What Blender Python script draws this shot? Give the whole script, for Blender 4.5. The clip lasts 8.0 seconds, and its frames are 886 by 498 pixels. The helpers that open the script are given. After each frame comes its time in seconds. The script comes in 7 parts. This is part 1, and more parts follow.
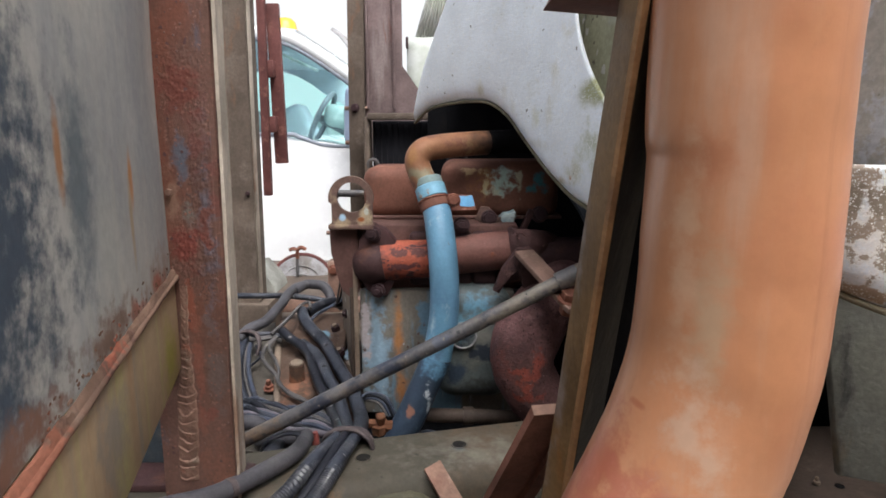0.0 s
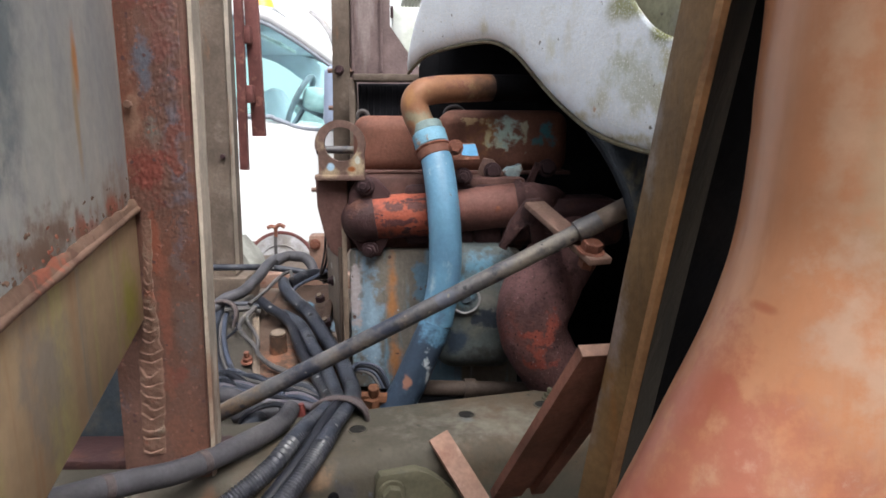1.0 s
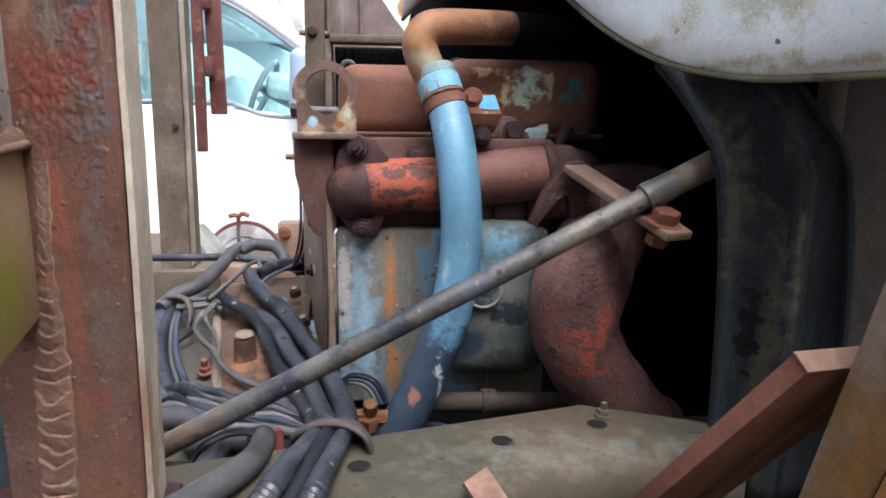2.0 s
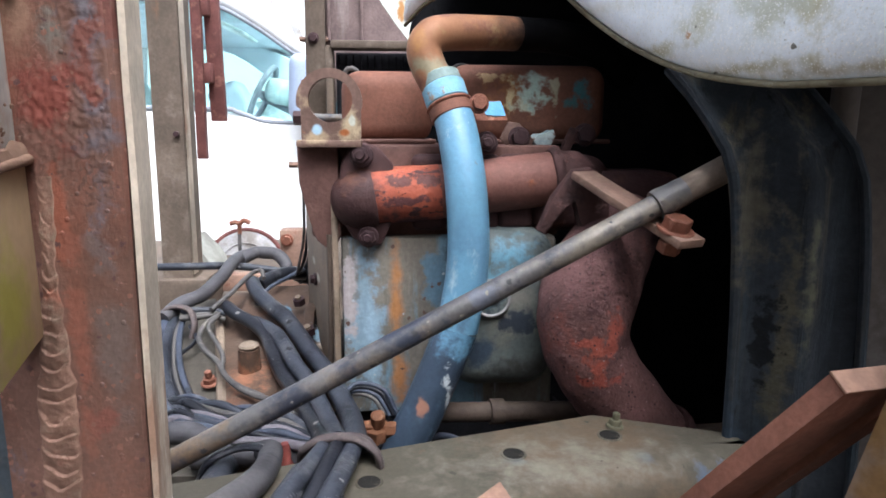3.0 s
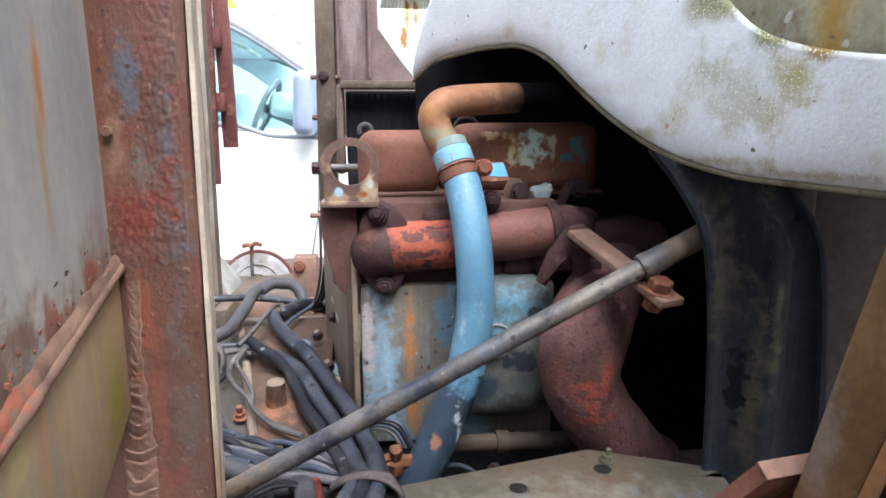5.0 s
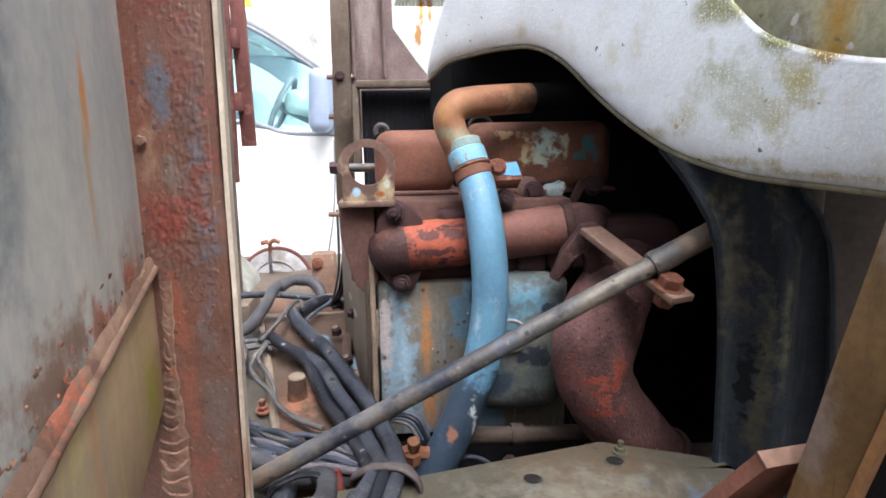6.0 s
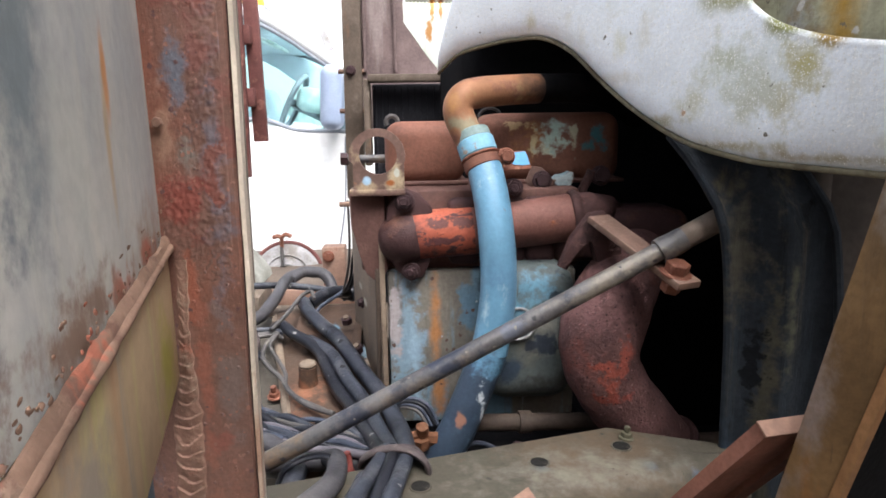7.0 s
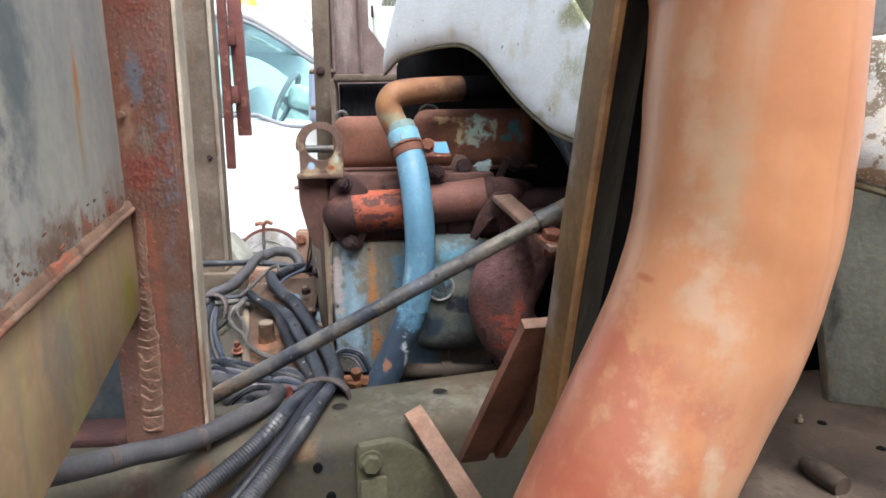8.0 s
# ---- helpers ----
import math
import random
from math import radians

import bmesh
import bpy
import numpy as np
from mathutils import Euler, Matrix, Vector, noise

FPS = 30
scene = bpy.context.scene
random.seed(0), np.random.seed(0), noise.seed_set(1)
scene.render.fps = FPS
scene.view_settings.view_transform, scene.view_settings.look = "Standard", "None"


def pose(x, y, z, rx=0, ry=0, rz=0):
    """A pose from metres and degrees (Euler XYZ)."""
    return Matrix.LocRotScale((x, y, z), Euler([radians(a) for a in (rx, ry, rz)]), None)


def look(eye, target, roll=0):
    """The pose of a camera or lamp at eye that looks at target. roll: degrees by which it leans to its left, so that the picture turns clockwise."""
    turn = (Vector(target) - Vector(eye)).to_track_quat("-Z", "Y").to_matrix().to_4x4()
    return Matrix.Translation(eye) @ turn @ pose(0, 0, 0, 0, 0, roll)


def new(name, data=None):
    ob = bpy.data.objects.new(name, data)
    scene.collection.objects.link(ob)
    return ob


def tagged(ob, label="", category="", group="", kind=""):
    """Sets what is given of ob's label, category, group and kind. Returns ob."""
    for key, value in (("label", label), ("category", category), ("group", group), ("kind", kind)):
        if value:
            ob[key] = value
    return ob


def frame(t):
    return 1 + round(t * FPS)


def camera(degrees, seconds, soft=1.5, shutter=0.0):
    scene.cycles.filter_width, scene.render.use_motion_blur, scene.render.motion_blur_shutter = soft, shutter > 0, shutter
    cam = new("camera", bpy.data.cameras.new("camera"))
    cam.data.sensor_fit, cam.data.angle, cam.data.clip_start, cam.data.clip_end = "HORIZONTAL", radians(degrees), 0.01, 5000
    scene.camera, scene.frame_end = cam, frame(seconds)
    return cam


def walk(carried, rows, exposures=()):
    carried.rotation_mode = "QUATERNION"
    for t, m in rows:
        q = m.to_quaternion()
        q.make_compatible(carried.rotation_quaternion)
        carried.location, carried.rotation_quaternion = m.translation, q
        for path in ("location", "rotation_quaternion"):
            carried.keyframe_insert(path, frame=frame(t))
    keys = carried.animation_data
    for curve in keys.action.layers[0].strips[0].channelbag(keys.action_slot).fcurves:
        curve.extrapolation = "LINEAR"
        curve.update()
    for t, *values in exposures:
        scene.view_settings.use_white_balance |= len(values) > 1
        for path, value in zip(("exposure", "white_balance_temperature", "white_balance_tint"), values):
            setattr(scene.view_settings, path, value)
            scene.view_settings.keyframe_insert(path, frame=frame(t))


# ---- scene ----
cam = camera(70.5, 8.0, 1.7)
PATH = [
    (0, (0.01, 0.013, 1.356), (-0.016, 1.98, 0.992), -0.2),
    (0.5, (-0.019, 0.039, 1.343), (-0.031, 2.004, 0.975), -0.1),
    (1, (-0.019, 0.086, 1.289), (0.029, 2.05, 0.917), 0.3),
    (1.5, (-0.035, 0.144, 1.271), (0.078, 2.105, 0.899), 0.5),
    (2, (-0.062, 0.239, 1.239), (0.1, 2.197, 0.866), 0.7),
    (2.2, (-0.067, 0.256, 1.239), (0.094, 2.214, 0.866), 0.5),
    (3.5, (-0.069, 0.242, 1.245), (0.097, 2.204, 0.891), 0.1),
    (4, (-0.071, 0.241, 1.246), (0.094, 2.203, 0.897), 0.0),
    (4.5, (-0.073, 0.233, 1.268), (0.088, 2.196, 0.92), -0.2),
    (4.7, (-0.083, 0.216, 1.294), (0.086, 2.177, 0.94), -0.3),
    (5.8, (-0.081, 0.178, 1.311), (0.046, 2.137, 0.932), -0.7),
    (6, (-0.084, 0.178, 1.311), (0.032, 2.138, 0.93), -0.9),
    (6.5, (-0.083, 0.175, 1.306), (0.007, 2.136, 0.925), -1.0),
    (7, (-0.083, 0.168, 1.301), (-0.001, 2.129, 0.918), -0.9),
    (7.5, (-0.052, 0.122, 1.304), (0.026, 2.083, 0.918), -0.8),
    (8, (0.0, 0.032, 1.296), (0.076, 1.991, 0.904), -0.8),
]
walk(cam, [(t, look(eye, target, roll)) for t, eye, target, roll in PATH], [(0.0, 0.22, 6250, 10), (1.0, 0.50, 6250, 10), (1.5, 0.64, 6120, 9), (3.5, 1.02, 5920, 9), (6.0, 0.96, 6150, 10), (6.5, 0.92, 6250, 10), (7.0, 0.90, 6250, 10), (8.0, 0.86, 6150, 6)])


# ---- light ----
world = bpy.data.worlds.new("sky")
scene.world = world
world.use_nodes = True
wn = world.node_tree
sky = wn.nodes.new("ShaderNodeTexSky")
sky.sky_type = "NISHITA"
sky.sun_disc = False
sky.sun_elevation, sky.sun_rotation = radians(61), radians(153)
sky.air_density, sky.dust_density, sky.ozone_density = 1.0, 9.0, 1.0
pale = wn.nodes.new("ShaderNodeHueSaturation")
pale.inputs["Saturation"].default_value, pale.inputs["Value"].default_value = 0.45, 1.3
wn.links.new(sky.outputs[0], pale.inputs["Color"])
wn.links.new(pale.outputs[0], wn.nodes["Background"].inputs[0])
wn.nodes["Background"].inputs[1].default_value = 0.15

sun = new("sun", bpy.data.lights.new("sun", "SUN"))
sun.data.energy, sun.data.angle, sun.data.color = 2.1, radians(46), (1.0, 0.985, 0.965)
sun.matrix_world = look((0.85, -1.10, 4.60), (0, 0.6, 1.0))


# ---- materials ----
def worn(name, base, layers=(), rough=0.6, metal=0.0, bump=0.25, grain=180.0, vary=0.25, stretch=(1, 1, 1), stains=(), dots=()):
    """A weathered surface: a base colour with grain, layers (colour, scale, low, high[, stretch]) of paint, rust or dirt in patches,
    single stains (place, radii, colour[, ragged]) with ragged edges, and sparse dots (colour, scale, radius, share) of chips or lichen."""
    m = bpy.data.materials.new(name)
    m.use_nodes = True
    nt = m.node_tree
    N, L = nt.nodes, nt.links
    bsdf = N["Principled BSDF"]
    tc = N.new("ShaderNodeTexCoord")

    def coord(st, shift):
        mp = N.new("ShaderNodeMapping")
        mp.inputs["Scale"].default_value = st
        add = N.new("ShaderNodeVectorMath")
        add.operation = "ADD"
        L.new(tc.outputs["Object"], add.inputs[0])
        add.inputs[1].default_value = (shift, shift * 0.7, shift * 1.3)
        L.new(add.outputs[0], mp.inputs["Vector"])
        return mp.outputs[0]

    def noise_node(vec, scale, detail=8.0, r=0.6):
        n = N.new("ShaderNodeTexNoise")
        n.inputs["Scale"].default_value = scale
        n.inputs["Detail"].default_value = detail
        n.inputs["Roughness"].default_value = r
        L.new(vec, n.inputs["Vector"])
        return n.outputs["Fac"]

    def mix(fac, a, b):
        x = N.new("ShaderNodeMix")
        x.data_type = "RGBA"
        L.new(fac, x.inputs["Factor"])
        for sock, v in ((x.inputs[6], a), (x.inputs[7], b)):
            if isinstance(v, tuple):
                sock.default_value = (*v, 1)
            else:
                L.new(v, sock)
        return x.outputs[2]

    def ramp(fac, lo, hi):
        r = N.new("ShaderNodeMapRange")
        r.interpolation_type = "SMOOTHSTEP"
        r.inputs["From Min"].default_value, r.inputs["From Max"].default_value = lo, hi
        L.new(fac, r.inputs["Value"])
        return r.outputs[0]

    v0 = coord(stretch, 0.37)
    fine = noise_node(v0, grain, 6)
    broad = noise_node(v0, grain / 14, 5)
    dark = tuple(c * (1 - vary) for c in base)
    light = tuple(min(1, c * (1 + vary)) for c in base)
    col = mix(ramp(broad, 0.3, 0.7), dark, light)
    height = fine
    for k, lay in enumerate(layers):
        colour, scale, lo, hi = lay[:4]
        st = lay[4] if len(lay) > 4 else (1, 1, 1)
        mask = ramp(noise_node(coord(st, 1.7 * k + 0.9), scale, 9, 0.65), lo, hi)
        col = mix(mask, col, colour)
        s = N.new("ShaderNodeMath")
        s.operation = "MULTIPLY_ADD"
        L.new(mask, s.inputs[0])
        s.inputs[1].default_value = 0.6 * (-1) ** k
        L.new(height, s.inputs[2])
        height = s.outputs[0]
    if stains:
        geo = N.new("ShaderNodeNewGeometry")
        ragged = noise_node(geo.outputs["Position"], 55, 6, 0.65)
    for st in stains:
        place, radii, colour = st[:3]
        rag = st[3] if len(st) > 3 else 1.2
        soft = st[4] if len(st) > 4 else 0.45
        sub = N.new("ShaderNodeVectorMath")
        sub.operation = "SUBTRACT"
        L.new(geo.outputs["Position"], sub.inputs[0])
        sub.inputs[1].default_value = place
        div = N.new("ShaderNodeVectorMath")
        div.operation = "DIVIDE"
        L.new(sub.outputs[0], div.inputs[0])
        div.inputs[1].default_value = radii
        ln = N.new("ShaderNodeVectorMath")
        ln.operation = "LENGTH"
        L.new(div.outputs[0], ln.inputs[0])
        ma = N.new("ShaderNodeMath")
        ma.operation = "MULTIPLY_ADD"
        L.new(ragged, ma.inputs[0])
        ma.inputs[1].default_value = rag * 2
        L.new(ln.outputs["Value"], ma.inputs[2])
        col = mix(ramp(ma.outputs[0], 1.0 + rag, 1.0 - soft + rag), col, colour)
    for colour, scale, radius, share in dots:
        warp = N.new("ShaderNodeVectorMath")
        warp.operation = "MULTIPLY_ADD"
        wn_ = N.new("ShaderNodeTexNoise")
        wn_.inputs["Scale"].default_value = scale * 2.2
        L.new(tc.outputs["Object"], wn_.inputs["Vector"])
        L.new(wn_.outputs["Color"], warp.inputs[0])
        warp.inputs[1].default_value = (0.7 / scale,) * 3
        L.new(tc.outputs["Object"], warp.inputs[2])
        vo = N.new("ShaderNodeTexVoronoi")
        vo.inputs["Scale"].default_value = scale
        L.new(warp.outputs[0], vo.inputs["Vector"])
        few = N.new("ShaderNodeSeparateColor")
        L.new(vo.outputs["Color"], few.inputs[0])
        size = N.new("ShaderNodeMapRange")
        size.inputs["From Min"].default_value, size.inputs["From Max"].default_value = 1 - share, 1.0
        size.inputs["To Min"].default_value, size.inputs["To Max"].default_value = 0.0, radius
        L.new(few.outputs[0], size.inputs["Value"])
        less = N.new("ShaderNodeMath")
        less.operation = "SUBTRACT"
        L.new(size.outputs[0], less.inputs[0])
        L.new(vo.outputs["Distance"], less.inputs[1])
        col = mix(ramp(less.outputs[0], 0.0, radius * 0.25), col, colour)
    speck = ramp(fine, 0.35, 0.65)
    hs = N.new("ShaderNodeHueSaturation")
    vmul = N.new("ShaderNodeMapRange")
    vmul.inputs["To Min"].default_value, vmul.inputs["To Max"].default_value = 1 - vary * 0.4, 1 + vary * 0.3
    L.new(speck, vmul.inputs["Value"])
    L.new(vmul.outputs[0], hs.inputs["Value"])
    L.new(col, hs.inputs["Color"])
    L.new(hs.outputs[0], bsdf.inputs["Base Color"])
    rr = N.new("ShaderNodeMapRange")
    rr.inputs["To Min"].default_value, rr.inputs["To Max"].default_value = max(0.05, rough - 0.15), min(1, rough + 0.15)
    L.new(broad, rr.inputs["Value"])
    L.new(rr.outputs[0], bsdf.inputs["Roughness"])
    bsdf.inputs["Metallic"].default_value = metal
    b = N.new("ShaderNodeBump")
    b.inputs["Strength"].default_value = bump
    b.inputs["Distance"].default_value = 0.002
    L.new(height, b.inputs["Height"])
    L.new(b.outputs[0], bsdf.inputs["Normal"])
    return m


def glass(name, colour, rough=0.02):
    m = bpy.data.materials.new(name)
    m.use_nodes = True
    b = m.node_tree.nodes["Principled BSDF"]
    b.inputs["Base Color"].default_value = (*colour, 1)
    b.inputs["Transmission Weight"].default_value = 1.0
    b.inputs["Roughness"].default_value = rough
    b.inputs["IOR"].default_value = 1.45
    return m


RUST_RED = (0.17, 0.045, 0.026)
RUST_ORANGE = (0.42, 0.16, 0.05)

M = dict(
    panel=worn("panel_paint", (0.43, 0.415, 0.38), [((0.29, 0.295, 0.295), 6, 0.48, 0.66, (1, 1, 0.35)), ((0.42, 0.40, 0.35), 9, 0.54, 0.72, (2, 2, 0.3))], 0.5, 0, 0.10, 120, 0.15, stains=(
        ((-0.165, 0.235, 1.325), (0.06, 0.140, 0.17), (0.060, 0.080, 0.105), 0.9, 0.7), ((-0.195, 0.36, 1.33), (0.03, 0.030, 0.09), (0.14, 0.165, 0.18), 0.8, 0.8), ((-0.205, 0.40, 1.29), (0.03, 0.035, 0.045), (0.36, 0.36, 0.33), 0.6, 0.9), ((-0.190, 0.335, 1.345), (0.02, 0.007, 0.035), (0.36, 0.19, 0.10), 0.5, 0.7), ((-0.215, 0.453, 1.325), (0.02, 0.0075, 0.028), (0.42, 0.19, 0.07), 0.4, 0.7), ((-0.213, 0.447, 1.295), (0.02, 0.006, 0.05), (0.34, 0.25, 0.15), 0.4, 0.9), ((-0.250, 0.60, 1.36), (0.03, 0.05, 0.055), (0.30, 0.16, 0.085), 0.7, 0.7), ((-0.23, 0.52, 1.240), (0.03, 0.09, 0.030), (0.25, 0.175, 0.13), 1.3, 1.2), ((-0.228, 0.51, 1.238), (0.03, 0.035, 0.010), (0.30, 0.10, 0.065), 1.6, 0.8),) + (
        ((-0.210, 0.435, 1.233), (0.03, 0.030, 0.012), (0.34, 0.095, 0.055), 1.6, 0.8), ((-0.242, 0.565, 1.262), (0.03, 0.012, 0.030), (0.30, 0.12, 0.07), 1.2, 0.9), ((-0.20, 0.39, 1.232), (0.03, 0.10, 0.022), (0.18, 0.12, 0.09), 1.5, 0.9), ((-0.17, 0.25, 1.224), (0.03, 0.12, 0.017), (0.22, 0.12, 0.085), 1.6, 0.9),)),
    # dark base and paler lower patch paint the fender's shade on the liner
    liner=worn("grey_liner", (0.062, 0.051, 0.045), [((0.085, 0.070, 0.060), 8, 0.5, 0.70), ((0.030, 0.026, 0.025), 6, 0.55, 0.72)], 0.6, 0, 0.2, 160, stains=(((0.31, 0.68, 1.04), (0.07, 0.08, 0.13), (0.155, 0.148, 0.150), 0.8, 1.4),)),
    mud=worn("stained_plate", (0.130, 0.128, 0.108), [((0.165, 0.165, 0.155), 6, 0.46, 0.74), ((0.17, 0.12, 0.068), 14, 0.50, 0.70, (1.5, 1.5, 0.6)), ((0.052, 0.050, 0.048), 14, 0.55, 0.70, (1.5, 1.5, 0.5)), ((0.10, 0.095, 0.060), 10, 0.52, 0.76, (2, 2, 0.4))], 0.7, 0, 0.3, 200),
    plate=worn("olive_plate", (0.34, 0.245, 0.15), [((0.37, 0.33, 0.14), 8, 0.50, 0.70, (3, 3, 0.22)), ((0.24, 0.21, 0.17), 7, 0.52, 0.7, (4, 4, 0.25)), ((0.32, 0.19, 0.105), 10, 0.56, 0.72, (4, 4, 0.2)), ((0.17, 0.14, 0.08), 16, 0.62, 0.74, (4, 4, 0.2))], 0.55, 0, 0.12, 120, 0.15, stains=(((-0.230, 0.52, 1.165), (0.03, 0.035, 0.05), (0.31, 0.28, 0.06), 1.0, 0.9), ((-0.19, 0.36, 1.18), (0.03, 0.04, 0.05), (0.24, 0.20, 0.16), 1.2, 0.9))),
    seam=worn("rusty_seam", (0.155, 0.095, 0.068), [((0.10, 0.054, 0.040), 40, 0.5, 0.62), ((0.22, 0.155, 0.115), 30, 0.56, 0.72)], 0.8, 0, 0.6, 200, stains=(((-0.195, 0.372, 1.235), (0.03, 0.045, 0.016), (0.24, 0.082, 0.052), 1.8), ((-0.165, 0.24, 1.225), (0.03, 0.06, 0.03), (0.24, 0.095, 0.06), 1.8))),
    post=worn("rusty_post", (0.124, 0.067, 0.052), [((0.152, 0.059, 0.039), 12, 0.52, 0.68, (1, 1, 0.35)), ((0.100, 0.100, 0.123), 15, 0.60, 0.68, (1, 1, 0.4)), ((0.217, 0.120, 0.090), 110, 0.62, 0.70)], 0.60, 0, 0.30, 300, stains=(
        ((-0.205, 0.557, 1.290), (0.012, 0.03, 0.120), (0.117, 0.102, 0.115), 1.8, 0.9), ((-0.210, 0.557, 1.345), (0.014, 0.03, 0.040), (0.144, 0.062, 0.051), 2.4, 0.7), ((-0.198, 0.557, 1.315), (0.007, 0.03, 0.030), (0.144, 0.060, 0.049), 2.6, 0.6), ((-0.206, 0.557, 1.275), (0.008, 0.03, 0.022), (0.148, 0.058, 0.046), 2.6, 0.6), ((-0.223, 0.557, 1.395), (0.030, 0.03, 0.030), (0.144, 0.050, 0.037), 1.8, 0.8), ((-0.224, 0.557, 1.338), (0.0095, 0.03, 0.034), (0.100, 0.104, 0.127), 1.8, 0.7), ((-0.234, 0.557, 1.300), (0.009, 0.03, 0.034), (0.217, 0.124, 0.086), 1.8, 0.8), ((-0.220, 0.557, 1.290), (0.008, 0.03, 0.024), (0.139, 0.118, 0.100), 2.0, 0.8), ((-0.226, 0.557, 1.255), (0.020, 0.03, 0.026), (0.161, 0.048, 0.036), 1.8, 0.7),) + (
        ((-0.226, 0.557, 1.205), (0.006, 0.03, 0.030), (0.217, 0.076, 0.048), 1.8, 0.7), ((-0.222, 0.557, 1.14), (0.007, 0.03, 0.060), (0.191, 0.076, 0.053), 1.8, 0.8), ((-0.206, 0.557, 1.140), (0.012, 0.03, 0.050), (0.122, 0.086, 0.075), 1.8, 0.9), ((-0.212, 0.557, 1.05), (0.03, 0.03, 0.036), (0.161, 0.076, 0.054), 1.8, 0.9), ((-0.214, 0.557, 1.10), (0.006, 0.03, 0.010), (0.165, 0.064, 0.049), 2.2, 0.6),), dots=(((0.19, 0.095, 0.070), 260, 0.45, 0.40), ((0.085, 0.045, 0.045), 200, 0.42, 0.25))),
    post_edge=worn("lit_edge", (0.50, 0.43, 0.35), [((0.27, 0.17, 0.12), 18, 0.5, 0.66, (1, 1, 0.4))], 0.7, 0, 0.3, 200),
    weld=worn("weld_metal", (0.165, 0.095, 0.070), [((0.215, 0.165, 0.125), 40, 0.52, 0.70), ((0.20, 0.078, 0.052), 34, 0.55, 0.68)], 0.7, 0, 0.35, 300),
    brown=worn("brown_steel", (0.116, 0.089, 0.070), [((0.20, 0.105, 0.060), 12, 0.62, 0.74, (1, 1, 0.4)), ((0.172, 0.138, 0.112), 20, 0.5, 0.7)], 0.7, 0, 0.3, 200),
    purple=worn("oxide_primer", (0.195, 0.142, 0.138), [((0.29, 0.24, 0.23), 8, 0.5, 0.7, (2, 2, 0.4)), ((0.20, 0.10, 0.085), 14, 0.6, 0.72, (2, 2, 0.3))], 0.7, 0, 0.25, 200),
    bar=worn("red_bar", (0.13, 0.05, 0.045), [((0.22, 0.10, 0.08), 30, 0.55, 0.7)], 0.7, 0, 0.4, 260),
    engine=worn("engine_rust", (0.125, 0.066, 0.056), [((0.18, 0.100, 0.080), 14, 0.5, 0.66), ((0.06, 0.028, 0.028), 9, 0.56, 0.7)], 0.72, 0, 0.4, 240),
    engine_dark=worn("greasy_iron", (0.052, 0.026, 0.026), [((0.11, 0.05, 0.035), 22, 0.55, 0.7)], 0.6, 0, 0.6, 240),
    rocker=worn("rocker_rust", (0.17, 0.075, 0.052), [((0.10, 0.05, 0.042), 8, 0.52, 0.68)], 0.68, 0, 0.25, 260),
    rocker_peel=worn("peeling_cover", (0.16, 0.072, 0.05), [((0.10, 0.05, 0.04), 9, 0.52, 0.68)], 0.7, 0, 0.4, 240, stains=(
        ((0.062, 0.925, 1.283), (0.030, 0.06, 0.028), (0.24, 0.115, 0.050), 2.0, 0.9), ((0.040, 0.925, 1.303), (0.012, 0.06, 0.006), (0.45, 0.32, 0.18), 2.6, 0.5), ((0.060, 0.925, 1.280), (0.006, 0.06, 0.016), (0.46, 0.38, 0.22), 2.4, 0.6), ((0.073, 0.925, 1.272), (0.014, 0.06, 0.010), (0.40, 0.42, 0.33), 2.4, 0.7), ((0.083, 0.925, 1.288), (0.016, 0.06, 0.020), (0.30, 0.40, 0.37), 2.2, 0.7), ((0.094, 0.925, 1.281), (0.016, 0.06, 0.007), (0.33, 0.42, 0.37), 2.4, 0.7), ((0.111, 0.925, 1.283), (0.006, 0.06, 0.018), (0.36, 0.34, 0.25), 2.4, 0.6), ((0.139, 0.93, 1.281), (0.018, 0.06, 0.014), (0.06, 0.17, 0.20), 1.8, 0.7), ((0.130, 0.93, 1.275), (0.016, 0.06, 0.008), (0.07, 0.18, 0.20), 1.8, 0.7),)),
    eye=worn("eye_steel", (0.16, 0.10, 0.082), [((0.30, 0.22, 0.15), 26, 0.54, 0.66), (RUST_ORANGE, 34, 0.66, 0.74)], 0.65, 0.1, 0.4, 260, stains=(((-0.105, 0.845, 1.250), (0.014, 0.03, 0.018), (0.42, 0.33, 0.22), 1.5, 0.8), ((-0.137, 0.845, 1.238), (0.014, 0.03, 0.008), (0.36, 0.27, 0.18), 1.5, 0.8), ((-0.1355, 0.842, 1.2455), (0.0055, 0.03, 0.0055), (0.38, 0.55, 0.70), 0.6, 0.5), ((-0.103, 0.842, 1.2535), (0.004, 0.03, 0.006), (0.50, 0.52, 0.46), 0.8, 0.5), ((-0.110, 0.842, 1.243), (0.006, 0.03, 0.004), (0.30, 0.10, 0.03), 0.9, 0.6))),
